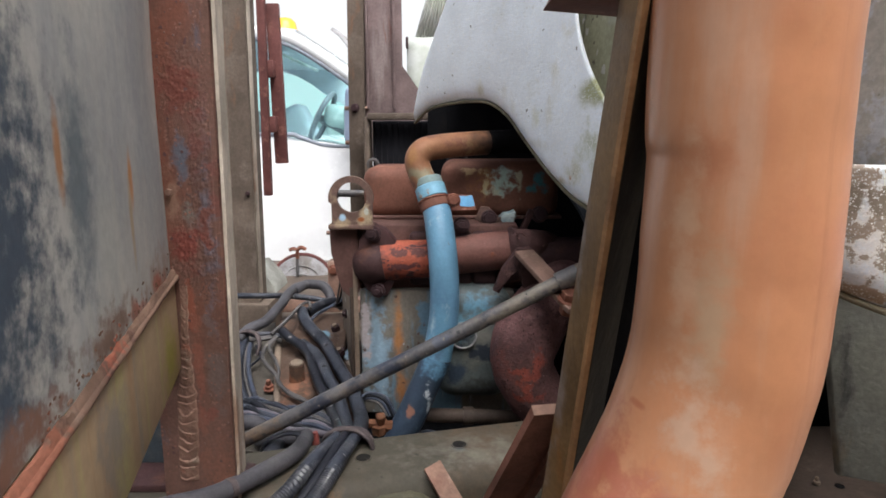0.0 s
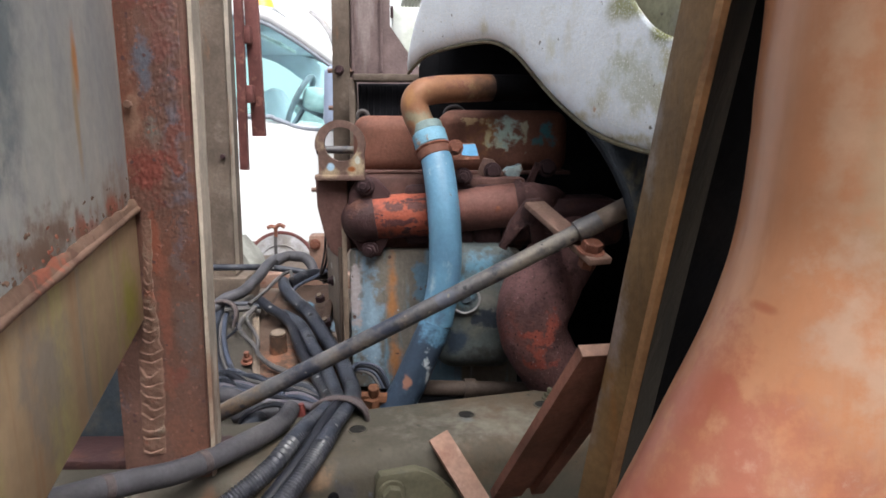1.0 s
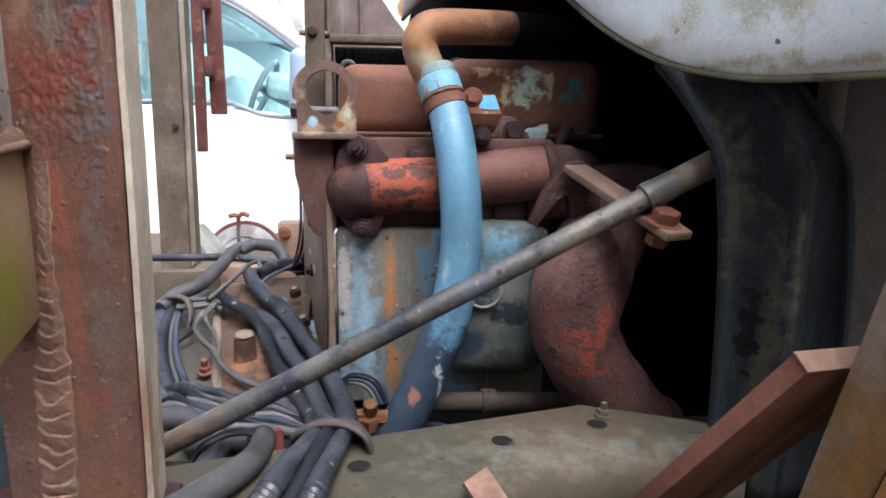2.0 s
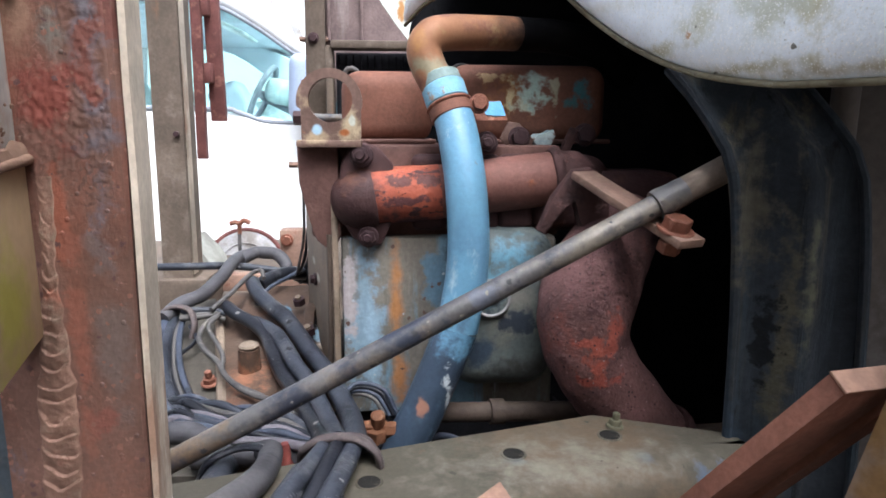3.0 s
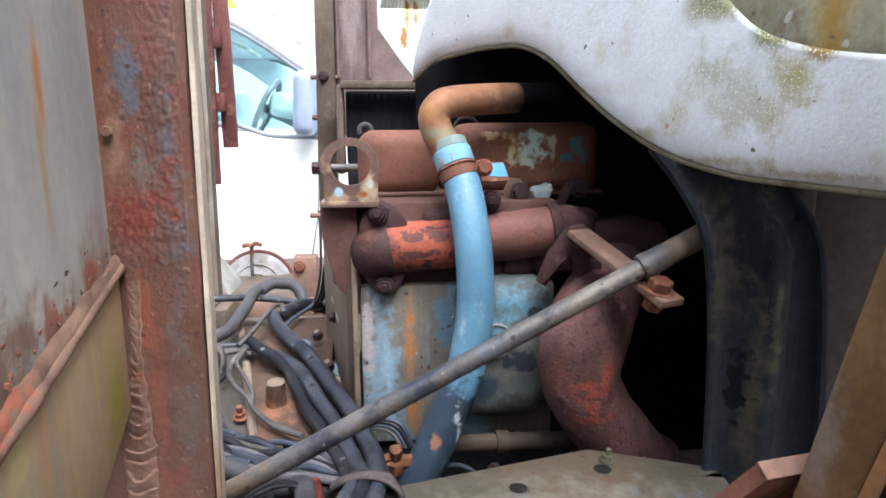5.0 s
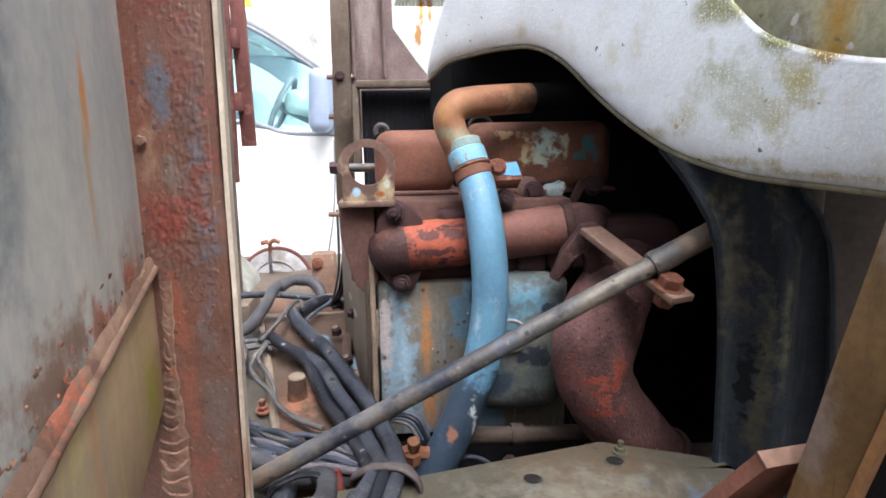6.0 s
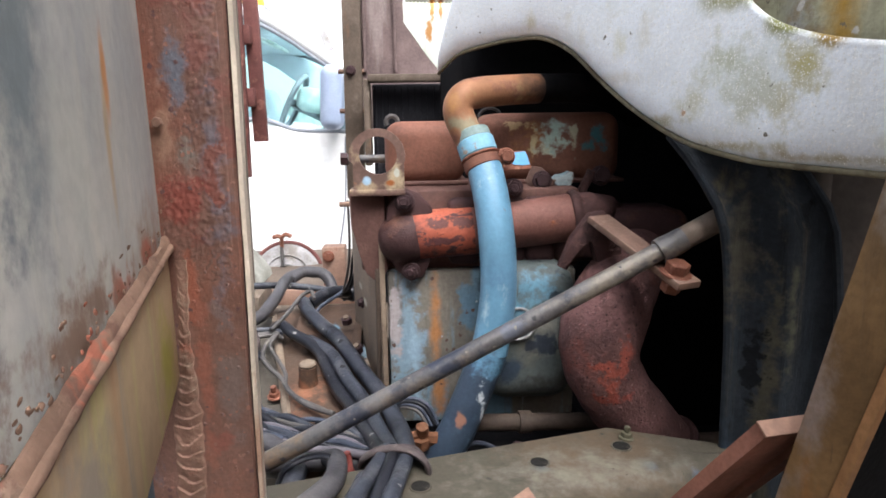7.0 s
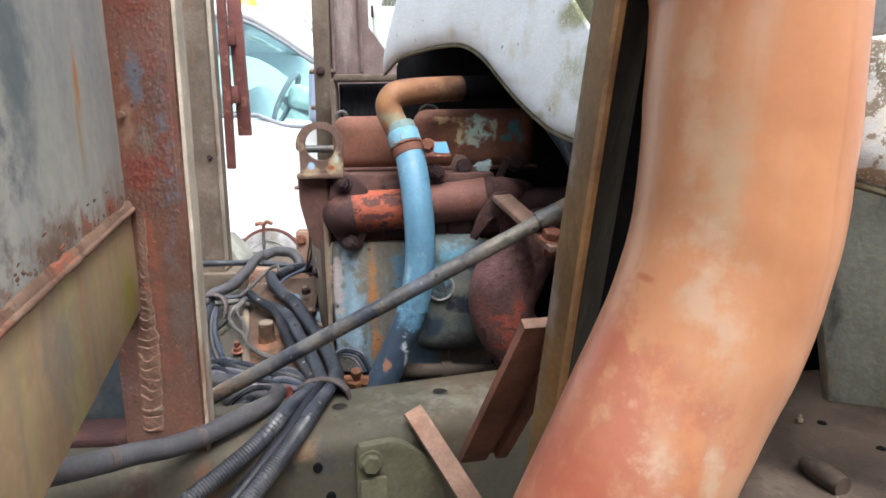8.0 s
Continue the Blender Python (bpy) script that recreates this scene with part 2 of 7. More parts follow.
    # the low long dark streak paints shade along the pipe's underside
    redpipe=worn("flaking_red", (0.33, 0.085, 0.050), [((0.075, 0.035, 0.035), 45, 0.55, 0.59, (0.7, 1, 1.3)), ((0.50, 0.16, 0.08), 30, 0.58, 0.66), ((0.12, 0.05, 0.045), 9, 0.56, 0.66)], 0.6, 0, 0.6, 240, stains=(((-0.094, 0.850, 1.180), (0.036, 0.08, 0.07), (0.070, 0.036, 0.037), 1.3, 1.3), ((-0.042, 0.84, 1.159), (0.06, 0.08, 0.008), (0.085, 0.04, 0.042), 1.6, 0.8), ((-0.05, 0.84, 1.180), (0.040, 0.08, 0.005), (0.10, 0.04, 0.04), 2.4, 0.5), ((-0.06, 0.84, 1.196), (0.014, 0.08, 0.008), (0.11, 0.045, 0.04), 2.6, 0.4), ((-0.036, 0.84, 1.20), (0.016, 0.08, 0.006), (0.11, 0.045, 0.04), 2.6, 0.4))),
    redpipe_dull=worn("dull_pipe", (0.185, 0.085, 0.07), [((0.28, 0.10, 0.05), 30, 0.55, 0.66), ((0.10, 0.06, 0.06), 20, 0.54, 0.68), ((0.30, 0.24, 0.22), 60, 0.66, 0.72)], 0.6, 0.1, 0.4, 240),
    # the tall stain darkens the pipe's right flank as its shaded side
    blue=worn("blue_paint", (0.125, 0.275, 0.405), [((0.095, 0.205, 0.315), 12, 0.5, 0.66), ((0.30, 0.42, 0.50), 35, 0.57, 0.68, (1, 1, 0.5)), ((0.16, 0.12, 0.09), 55, 0.69, 0.74), ((0.50, 0.58, 0.62), 80, 0.655, 0.70, (1, 1, 0.3)), ((0.085, 0.13, 0.19), 40, 0.645, 0.72, (1, 1, 0.5))], 0.42, 0, 0.25, 260, 0.14, stains=(((-0.012, 0.79, 1.052), (0.05, 0.08, 0.040), (0.065, 0.11, 0.165), 1.2, 1.0), ((0.016, 0.79, 1.13), (0.010, 0.05, 0.09), (0.115, 0.24, 0.37), 1.0, 1.0))),
    blue_low=worn("blue_soiled", (0.036, 0.054, 0.082), [((0.075, 0.12, 0.165), 18, 0.52, 0.66), ((0.035, 0.045, 0.065), 10, 0.55, 0.7), ((0.42, 0.48, 0.52), 70, 0.72, 0.745)], 0.45, 0, 0.3, 260, 0.15, stains=(((-0.0425, 0.765, 1.005), (0.0065, 0.03, 0.009), (0.27, 0.135, 0.095), 1.0), ((-0.010, 0.785, 1.066), (0.04, 0.06, 0.026), (0.115, 0.245, 0.365), 1.6, 0.9), ((-0.020, 0.765, 1.025), (0.006, 0.05, 0.020), (0.50, 0.55, 0.58), 2.2, 0.5))),
    blue_clamp=worn("blue_clamp", (0.20, 0.40, 0.53), [((0.28, 0.20, 0.14), 45, 0.58, 0.62), ((0.34, 0.46, 0.50), 30, 0.56, 0.66)], 0.5, 0, 0.4, 260, 0.15),
    teal=worn("teal_sleeve", (0.21, 0.28, 0.27), [((0.30, 0.20, 0.12), 40, 0.58, 0.66)], 0.55, 0, 0.3, 260),
    # plate colour lowered to carry the shade that lies over the gearbox
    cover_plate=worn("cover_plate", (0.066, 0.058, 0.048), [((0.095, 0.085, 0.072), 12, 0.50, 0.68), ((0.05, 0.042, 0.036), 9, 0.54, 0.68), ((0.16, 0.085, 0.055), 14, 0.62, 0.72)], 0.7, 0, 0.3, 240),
    bracket_dusty=worn("dusty_casting", (0.20, 0.155, 0.118), [((0.28, 0.235, 0.19), 30, 0.52, 0.68), ((0.13, 0.085, 0.06), 20, 0.55, 0.68)], 0.75, 0, 0.3, 260),
    wire_lilac=worn("faded_wire", (0.144, 0.130, 0.148), [((0.104, 0.096, 0.112), 40, 0.55, 0.68)], 0.6, 0, 0.2, 260),
    # the two pale stains paint a bright reflection across the plate
    rear_plate=worn("rear_plate", (0.185, 0.140, 0.105), [((0.235, 0.185, 0.14), 14, 0.50, 0.68), ((0.085, 0.062, 0.050), 9, 0.56, 0.70), ((0.24, 0.15, 0.095), 40, 0.60, 0.70)], 0.6, 0, 0.4, 240, stains=(((-0.150, 0.955, 1.080), (0.014, 0.016, 0.007), (0.46, 0.43, 0.36), 0.5, 0.5), ((-0.158, 0.985, 1.094), (0.014, 0.014, 0.006), (0.36, 0.33, 0.28), 0.6, 0.5))),
    side_cover=worn("side_cover_paint", (0.105, 0.125, 0.125), [((0.15, 0.150, 0.13), 12, 0.50, 0.66), ((0.035, 0.045, 0.058), 16, 0.56, 0.64)], 0.6, 0, 0.4, 220, stains=(((0.045, 0.83, 1.128), (0.034, 0.06, 0.022), (0.135, 0.30, 0.42), 1.3, 0.9), ((0.022, 0.83, 1.10), (0.022, 0.06, 0.03), (0.15, 0.30, 0.40), 1.3, 0.9), ((0.068, 0.83, 1.115), (0.008, 0.06, 0.010), (0.03, 0.045, 0.06), 2.0, 0.6), ((0.055, 0.83, 1.088), (0.020, 0.06, 0.016), (0.19, 0.185, 0.165), 1.3, 1.0), ((0.050, 0.83, 1.063), (0.022, 0.06, 0.016), (0.030, 0.038, 0.052), 1.8, 0.6), ((0.015, 0.83, 1.035), (0.020, 0.06, 0.024), (0.045, 0.065, 0.095), 1.4, 0.8), ((0.060, 0.83, 1.015), (0.045, 0.06, 0.018), (0.06, 0.062, 0.058), 1.4, 1.0))),
    blue_tab=worn("blue_tab_paint", (0.13, 0.36, 0.60), [((0.30, 0.42, 0.50), 70, 0.62, 0.70)], 0.45, 0, 0.3, 260, 0.12),
    pale_paint=worn("pale_lug_paint", (0.36, 0.44, 0.45), [((0.16, 0.10, 0.075), 60, 0.55, 0.62), ((0.25, 0.36, 0.40), 30, 0.54, 0.66)], 0.6, 0, 0.4, 260),
    # the last stain paints the hood's shade onto the elbow's far end
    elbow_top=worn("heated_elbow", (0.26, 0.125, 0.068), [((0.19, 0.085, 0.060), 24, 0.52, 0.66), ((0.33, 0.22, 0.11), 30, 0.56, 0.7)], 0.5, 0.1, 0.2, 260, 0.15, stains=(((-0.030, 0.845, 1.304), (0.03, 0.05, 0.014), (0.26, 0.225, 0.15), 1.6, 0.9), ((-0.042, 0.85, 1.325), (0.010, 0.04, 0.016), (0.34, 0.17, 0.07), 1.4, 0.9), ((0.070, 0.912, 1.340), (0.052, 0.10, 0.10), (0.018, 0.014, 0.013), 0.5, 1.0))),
    # among the stains, a darker patch behind the filler pipe
    block=worn("block_paint", (0.155, 0.142, 0.122), [((0.145, 0.235, 0.30), 9, 0.50, 0.60, (2, 1, 0.3)), ((0.14, 0.125, 0.105), 10, 0.54, 0.64, (2, 1, 0.4)), ((0.32, 0.35, 0.37), 24, 0.62, 0.7, (2, 1, 0.3))], 0.6, 0, 0.35, 220, stains=(
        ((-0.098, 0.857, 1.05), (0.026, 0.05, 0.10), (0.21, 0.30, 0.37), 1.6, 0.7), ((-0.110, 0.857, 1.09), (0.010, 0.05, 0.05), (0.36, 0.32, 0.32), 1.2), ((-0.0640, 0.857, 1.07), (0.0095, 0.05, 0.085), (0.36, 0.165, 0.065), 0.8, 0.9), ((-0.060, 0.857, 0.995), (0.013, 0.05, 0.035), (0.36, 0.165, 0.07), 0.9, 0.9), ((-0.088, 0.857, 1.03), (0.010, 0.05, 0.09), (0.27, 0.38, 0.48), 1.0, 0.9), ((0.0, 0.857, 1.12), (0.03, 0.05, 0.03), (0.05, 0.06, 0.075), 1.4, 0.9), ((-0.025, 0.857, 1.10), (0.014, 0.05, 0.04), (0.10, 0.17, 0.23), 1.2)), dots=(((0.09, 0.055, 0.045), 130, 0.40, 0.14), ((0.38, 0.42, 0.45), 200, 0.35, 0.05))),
    block_dark=worn("block_grimy", (0.060, 0.075, 0.090), [((0.13, 0.125, 0.11), 12, 0.52, 0.68), ((0.018, 0.022, 0.030), 9, 0.52, 0.64), ((0.12, 0.26, 0.34), 16, 0.62, 0.7)], 0.6, 0, 0.4, 220),
    elbow=worn("exhaust_rust", (0.120, 0.060, 0.057), [((0.085, 0.042, 0.042), 34, 0.50, 0.62), ((0.15, 0.060, 0.050), 16, 0.54, 0.66)], 0.7, 0, 0.9, 300, 0.3, stains=(((0.088, 0.725, 1.120), (0.034, 0.06, 0.024), (0.17, 0.085, 0.082), 1.6, 1.0), ((0.072, 0.725, 1.075), (0.022, 0.06, 0.035), (0.17, 0.062, 0.052), 1.6, 1.0), ((0.112, 0.725, 1.078), (0.010, 0.05, 0.018), (0.27, 0.070, 0.050), 2.2, 0.7), ((0.092, 0.725, 1.074), (0.022, 0.05, 0.006), (0.27, 0.070, 0.050), 2.2, 0.7), ((0.100, 0.725, 1.052), (0.011, 0.05, 0.020), (0.27, 0.070, 0.048), 2.2, 0.7), ((0.098, 0.725, 1.038), (0.016, 0.05, 0.008), (0.24, 0.062, 0.046), 2.2, 0.7), ((0.120, 0.725, 1.042), (0.008, 0.05, 0.008), (0.22, 0.055, 0.042), 2.2, 0.7)), dots=(((0.035, 0.018, 0.020), 330, 0.42, 0.45), ((0.26, 0.17, 0.16), 300, 0.34, 0.25))),
    rod=worn("dull_rod", (0.090, 0.086, 0.088), [((0.026, 0.030, 0.046), 30, 0.44, 0.60), ((0.16, 0.125, 0.092), 18, 0.52, 0.70), ((0.13, 0.13, 0.13), 100, 0.58, 0.72), ((0.13, 0.06, 0.04), 60, 0.68, 0.74)], 0.45, 0.05, 0.3, 260, stains=(((0.085, 0.70, 1.166), (0.085, 0.03, 0.05), (0.19, 0.165, 0.135), 2.0, 1.0), ((-0.215, 0.69, 1.011), (0.05, 0.03, 0.035), (0.135, 0.092, 0.058), 1.8, 1.0), ((-0.060, 0.697, 1.092), (0.030, 0.03, 0.03), (0.030, 0.036, 0.055), 2.2, 0.7), ((0.0, 0.70, 1.122), (0.016, 0.03, 0.02), (0.10, 0.11, 0.14), 2.2, 0.7)), dots=(((0.22, 0.20, 0.17), 160, 0.35, 0.16), ((0.03, 0.03, 0.035), 130, 0.38, 0.22))),
    bracket=worn("bracket_steel", (0.24, 0.15, 0.115), [((0.36, 0.27, 0.21), 30, 0.52, 0.7), (RUST_RED, 40, 0.6, 0.7)], 0.65, 0.1, 0.3, 260),
    bolt=worn("rusty_bolt", (0.22, 0.09, 0.06), [((0.35, 0.17, 0.12), 80, 0.52, 0.66)], 0.6, 0.2, 0.4, 300),
    bolt_dark=worn("black_bolt", (0.06, 0.035, 0.038), [((0.12, 0.06, 0.05), 80, 0.55, 0.7)], 0.5, 0.3, 0.4, 300),
    # stains leave the top face paler and the outer face darker
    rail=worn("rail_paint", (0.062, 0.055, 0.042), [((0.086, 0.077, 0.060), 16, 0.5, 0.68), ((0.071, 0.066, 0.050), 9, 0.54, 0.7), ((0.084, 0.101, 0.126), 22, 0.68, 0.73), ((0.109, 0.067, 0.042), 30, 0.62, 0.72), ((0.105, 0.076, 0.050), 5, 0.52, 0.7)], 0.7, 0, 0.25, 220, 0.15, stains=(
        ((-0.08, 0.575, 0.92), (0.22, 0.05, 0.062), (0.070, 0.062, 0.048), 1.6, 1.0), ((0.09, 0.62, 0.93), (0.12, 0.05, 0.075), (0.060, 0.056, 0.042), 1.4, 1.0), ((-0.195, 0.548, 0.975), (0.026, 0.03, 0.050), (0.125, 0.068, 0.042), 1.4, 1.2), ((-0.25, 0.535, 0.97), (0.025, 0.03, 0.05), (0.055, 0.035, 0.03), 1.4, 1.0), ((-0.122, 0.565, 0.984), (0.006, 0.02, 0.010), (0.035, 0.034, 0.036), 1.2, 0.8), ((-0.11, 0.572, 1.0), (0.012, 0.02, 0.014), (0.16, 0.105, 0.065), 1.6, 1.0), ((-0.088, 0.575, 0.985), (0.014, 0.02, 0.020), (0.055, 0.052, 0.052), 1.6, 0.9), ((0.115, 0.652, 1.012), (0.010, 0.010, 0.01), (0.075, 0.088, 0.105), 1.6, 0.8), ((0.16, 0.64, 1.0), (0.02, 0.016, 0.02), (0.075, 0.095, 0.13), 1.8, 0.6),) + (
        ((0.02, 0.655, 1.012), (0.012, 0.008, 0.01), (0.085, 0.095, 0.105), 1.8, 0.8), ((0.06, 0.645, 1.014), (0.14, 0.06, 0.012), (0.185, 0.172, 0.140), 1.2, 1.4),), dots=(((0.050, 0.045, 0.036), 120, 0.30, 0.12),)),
    flange=worn("flange_plate", (0.099, 0.092, 0.061), [((0.177, 0.156, 0.102), 20, 0.5, 0.7), ((0.068, 0.068, 0.054), 12, 0.56, 0.7)], 0.7, 0, 0.3, 220),
    strut=worn("primer_strut", (0.19, 0.085, 0.062), [((0.12, 0.052, 0.040), 12, 0.5, 0.68), ((0.25, 0.13, 0.10), 40, 0.58, 0.7)], 0.7, 0, 0.3, 260),
    rpost=worn("olive_post", (0.175, 0.108, 0.050), [((0.105, 0.072, 0.040), 9, 0.5, 0.66, (3, 3, 0.3)), ((0.25, 0.115, 0.034), 10, 0.52, 0.7, (3, 3, 0.25)), ((0.135, 0.115, 0.042), 10, 0.6, 0.7, (3, 3, 0.25)), ((0.045, 0.034, 0.022), 14, 0.60, 0.7, (4, 4, 0.3))], 0.55, 0, 0.25, 240, stains=(((0.088, 0.388, 1.30), (0.0045, 0.012, 0.05), (0.22, 0.185, 0.165), 1.4, 1.0), ((0.081, 0.407, 1.20), (0.0045, 0.014, 0.06), (0.23, 0.185, 0.165), 1.4, 1.0), ((0.076, 0.42, 1.13), (0.005, 0.014, 0.04), (0.21, 0.165, 0.14), 1.4, 1.0))),
    channel_grey=worn("channel_grey", (0.031, 0.027, 0.021), [((0.062, 0.052, 0.038), 8, 0.5, 0.66, (3, 3, 0.3)), ((0.03, 0.03, 0.028), 9, 0.54, 0.7, (3, 3, 0.3))], 0.7, 0, 0.25, 240),
    cap=worn("pink_primer", (0.26, 0.155, 0.115), [((0.20, 0.105, 0.075), 14, 0.5, 0.7), ((0.32, 0.21, 0.165), 50, 0.58, 0.7)], 0.7, 0, 0.2, 260),
    rust_edge=worn("worn_ridge", (0.34, 0.185, 0.085), [((0.22, 0.12, 0.06), 14, 0.5, 0.66)], 0.65, 0, 0.3, 260),
    orange=worn("faded_orange", (0.455, 0.205, 0.103), [((0.42, 0.165, 0.088), 6, 0.46, 0.68), ((0.46, 0.275, 0.185), 9, 0.50, 0.74, (2.2, 2.2, 0.3)), ((0.34, 0.155, 0.085), 22, 0.58, 0.74, (1, 1, 0.5)), ((0.45, 0.245, 0.15), 4, 0.54, 0.74, (1, 1, 0.4)), ((0.35, 0.145, 0.07), 6, 0.52, 0.72, (6, 6, 0.12))], 0.34, 0, 0.06, 160, 0.06, stains=(
        ((0.084, 0.305, 1.195), (0.016, 0.024, 0.050), (0.335, 0.110, 0.062), 1.0, 0.7), ((0.042, 0.272, 1.137), (0.088, 0.10, 0.118), (0.340, 0.099, 0.062), 1.1, 0.8), ((0.085, 0.268, 1.170), (0.045, 0.05, 0.035), (0.39, 0.145, 0.095), 1.6, 0.9), ((0.122, 0.268, 1.275), (0.012, 0.05, 0.050), (0.42, 0.27, 0.17), 1.2, 1.0), ((0.118, 0.268, 1.222), (0.015, 0.05, 0.035), (0.47, 0.30, 0.21), 2.2, 1.0), ((0.100, 0.268, 1.162), (0.012, 0.05, 0.024), (0.49, 0.325, 0.235), 2.2, 1.0), ((0.120, 0.268, 1.140), (0.006, 0.05, 0.030), (0.47, 0.315, 0.225), 2.2, 1.0), ((0.074, 0.27, 1.19), (0.005, 0.05, 0.006), (0.50, 0.31, 0.20), 0.9, 0.6), ((0.099, 0.27, 1.2285), (0.0035, 0.05, 0.003), (0.36, 0.12, 0.06), 0.4, 0.5),) + (
        ((0.115, 0.268, 1.345), (0.02, 0.05, 0.022), (0.40, 0.16, 0.08), 0.9, 1.0), ((0.112, 0.268, 1.30), (0.006, 0.05, 0.07), (0.50, 0.30, 0.19), 1.4, 1.0),)),
    fender=worn("chalked_white", (0.80, 0.86, 0.92), [((0.75, 0.79, 0.82), 5, 0.50, 0.74), ((0.68, 0.72, 0.73), 150, 0.58, 0.70), ((0.88, 0.90, 0.90), 190, 0.60, 0.68), ((0.66, 0.67, 0.61), 16, 0.56, 0.76)], 0.5, 0, 0.35, 260, 0.06, stains=(
        ((0.158, 0.618, 1.330), (0.03, 0.095, 0.055), (0.62, 0.67, 0.63), 0.9, 1.2), ((0.172, 0.577, 1.340), (0.030, 0.026, 0.028), (0.44, 0.41, 0.19), 1.3, 1.1), ((0.176, 0.566, 1.355), (0.03, 0.020, 0.014), (0.36, 0.31, 0.10), 1.0, 1.0), ((0.165, 0.594, 1.314), (0.03, 0.028, 0.022), (0.50, 0.48, 0.32), 1.5, 1.1), ((0.150, 0.645, 1.346), (0.03, 0.034, 0.026), (0.48, 0.52, 0.42), 1.5, 1.1), ((0.158, 0.615, 1.318), (0.03, 0.034, 0.022), (0.54, 0.57, 0.49), 1.6, 1.1), ((0.140, 0.675, 1.318), (0.03, 0.024, 0.020), (0.56, 0.58, 0.49), 1.6, 1.1), ((0.138, 0.682, 1.309), (0.004, 0.004, 0.004), (0.46, 0.30, 0.18), 1.0, 0.6), ((0.153, 0.640, 1.396), (0.05, 0.046, 0.020), (0.30, 0.31, 0.16), 0.4, 0.6),) + (
        ((0.168, 0.592, 1.368), (0.05, 0.030, 0.017), (0.22, 0.23, 0.08), 0.4, 0.6), ((0.178, 0.560, 1.356), (0.05, 0.018, 0.015), (0.30, 0.19, 0.04), 0.4, 0.7), ((0.192, 0.510, 1.352), (0.05, 0.050, 0.014), (0.50, 0.50, 0.46), 0.6, 0.8), ((0.108, 0.765, 1.372), (0.010, 0.02, 0.018), (0.60, 0.60, 0.42), 1.0, 1.4), ((0.0495, 0.90, 1.412), (0.010, 0.02, 0.022), (0.58, 0.57, 0.44), 1.0, 1.4), ((0.10, 0.80, 1.343), (0.05, 0.10, 0.010), (0.60, 0.60, 0.52), 1.0, 1.4), ((0.155, 0.634, 1.283), (0.03, 0.08, 0.006), (0.46, 0.44, 0.30), 1.4, 1.2), ((0.176, 0.560, 1.277), (0.03, 0.09, 0.005), (0.44, 0.40, 0.28), 1.4, 1.2), ((0.130, 0.715, 1.302), (0.02, 0.05, 0.008), (0.50, 0.49, 0.37), 1.4, 1.2),) + (
        ((0.265, 0.360, 1.30), (0.06, 0.045, 0.045), (0.86, 0.84, 0.80), 1.2, 0.5), ((0.262, 0.352, 1.30), (0.04, 0.04, 0.040), (0.36, 0.30, 0.24), 3.4, 0.25), ((0.245, 0.365, 1.318), (0.012, 0.03, 0.008), (0.26, 0.22, 0.17), 2.4, 0.4), ((0.25, 0.36, 1.265), (0.05, 0.05, 0.006), (0.50, 0.40, 0.30), 2.6, 0.4),),
        dots=(((0.72, 0.75, 0.75), 700, 0.60, 0.45), ((0.90, 0.91, 0.90), 900, 0.60, 0.50), ((0.15, 0.15, 0.13), 80, 0.14, 0.55))),
    fender_lip=worn("grimy_lip", (0.17, 0.15, 0.10), [((0.10, 0.08, 0.05), 30, 0.5, 0.66), ((0.32, 0.31, 0.25), 40, 0.58, 0.70)], 0.7, 0, 0.3, 260),
    moss=worn("mossy_panel", (0.40, 0.39, 0.27), [((0.38, 0.38, 0.36), 7, 0.46, 0.60), ((0.26, 0.18, 0.07), 9, 0.58, 0.68), ((0.16, 0.15, 0.10), 34, 0.62, 0.68, (2, 2, 0.4))], 0.7, 0, 0.3, 220, stains=(((0.25, 0.44, 1.42), (0.20, 0.130, 0.30), (0.50, 0.50, 0.51), 0.4, 0.25), ((0.203, 0.592, 1.375), (0.03, 0.020, 0.08), (0.44, 0.27, 0.06), 0.6, 1.0), ((0.26, 0.38, 1.40), (0.06, 0.07, 0.06), (0.44, 0.41, 0.36), 3.0, 0.4)), dots=(((0.17, 0.15, 0.12), 110, 0.34, 0.30), ((0.62, 0.61, 0.58), 80, 0.45, 0.35))),
    rubber=worn("black_rubber", (0.024, 0.028, 0.034), [((0.072, 0.064, 0.044), 7, 0.52, 0.68, (5, 5, 0.25)), ((0.030, 0.039, 0.048), 9, 0.54, 0.68, (4, 4, 0.25)), ((0.013, 0.014, 0.016), 12, 0.55, 0.66, (5, 5, 0.25)), ((0.14, 0.14, 0.13), 60, 0.72, 0.78)], 0.62, 0, 0.5, 160, stains=(((0.190, 0.67, 1.01), (0.010, 0.04, 0.07), (0.034, 0.046, 0.062), 1.6, 0.9), ((0.214, 0.67, 1.06), (0.010, 0.05, 0.15), (0.064, 0.060, 0.045), 1.8, 0.9), ((0.190, 0.68, 1.19), (0.018, 0.05, 0.06), (0.066, 0.062, 0.050), 1.8, 0.9), ((0.228, 0.67, 1.14), (0.008, 0.05, 0.07), (0.080, 0.080, 0.060), 1.6, 0.9), ((0.205, 0.67, 1.10), (0.007, 0.04, 0.04), (0.012, 0.013, 0.015), 2.2, 0.5))),
    hose=worn("grey_rubber", (0.033, 0.037, 0.049), [((0.066, 0.069, 0.080), 22, 0.50, 0.66), ((0.014, 0.015, 0.020), 14, 0.54, 0.66), ((0.16, 0.16, 0.165), 90, 0.68, 0.74)], 0.38, 0, 0.3, 260, dots=(((0.008, 0.008, 0.010), 90, 0.40, 0.22), ((0.20, 0.20, 0.20), 160, 0.35, 0.12))),
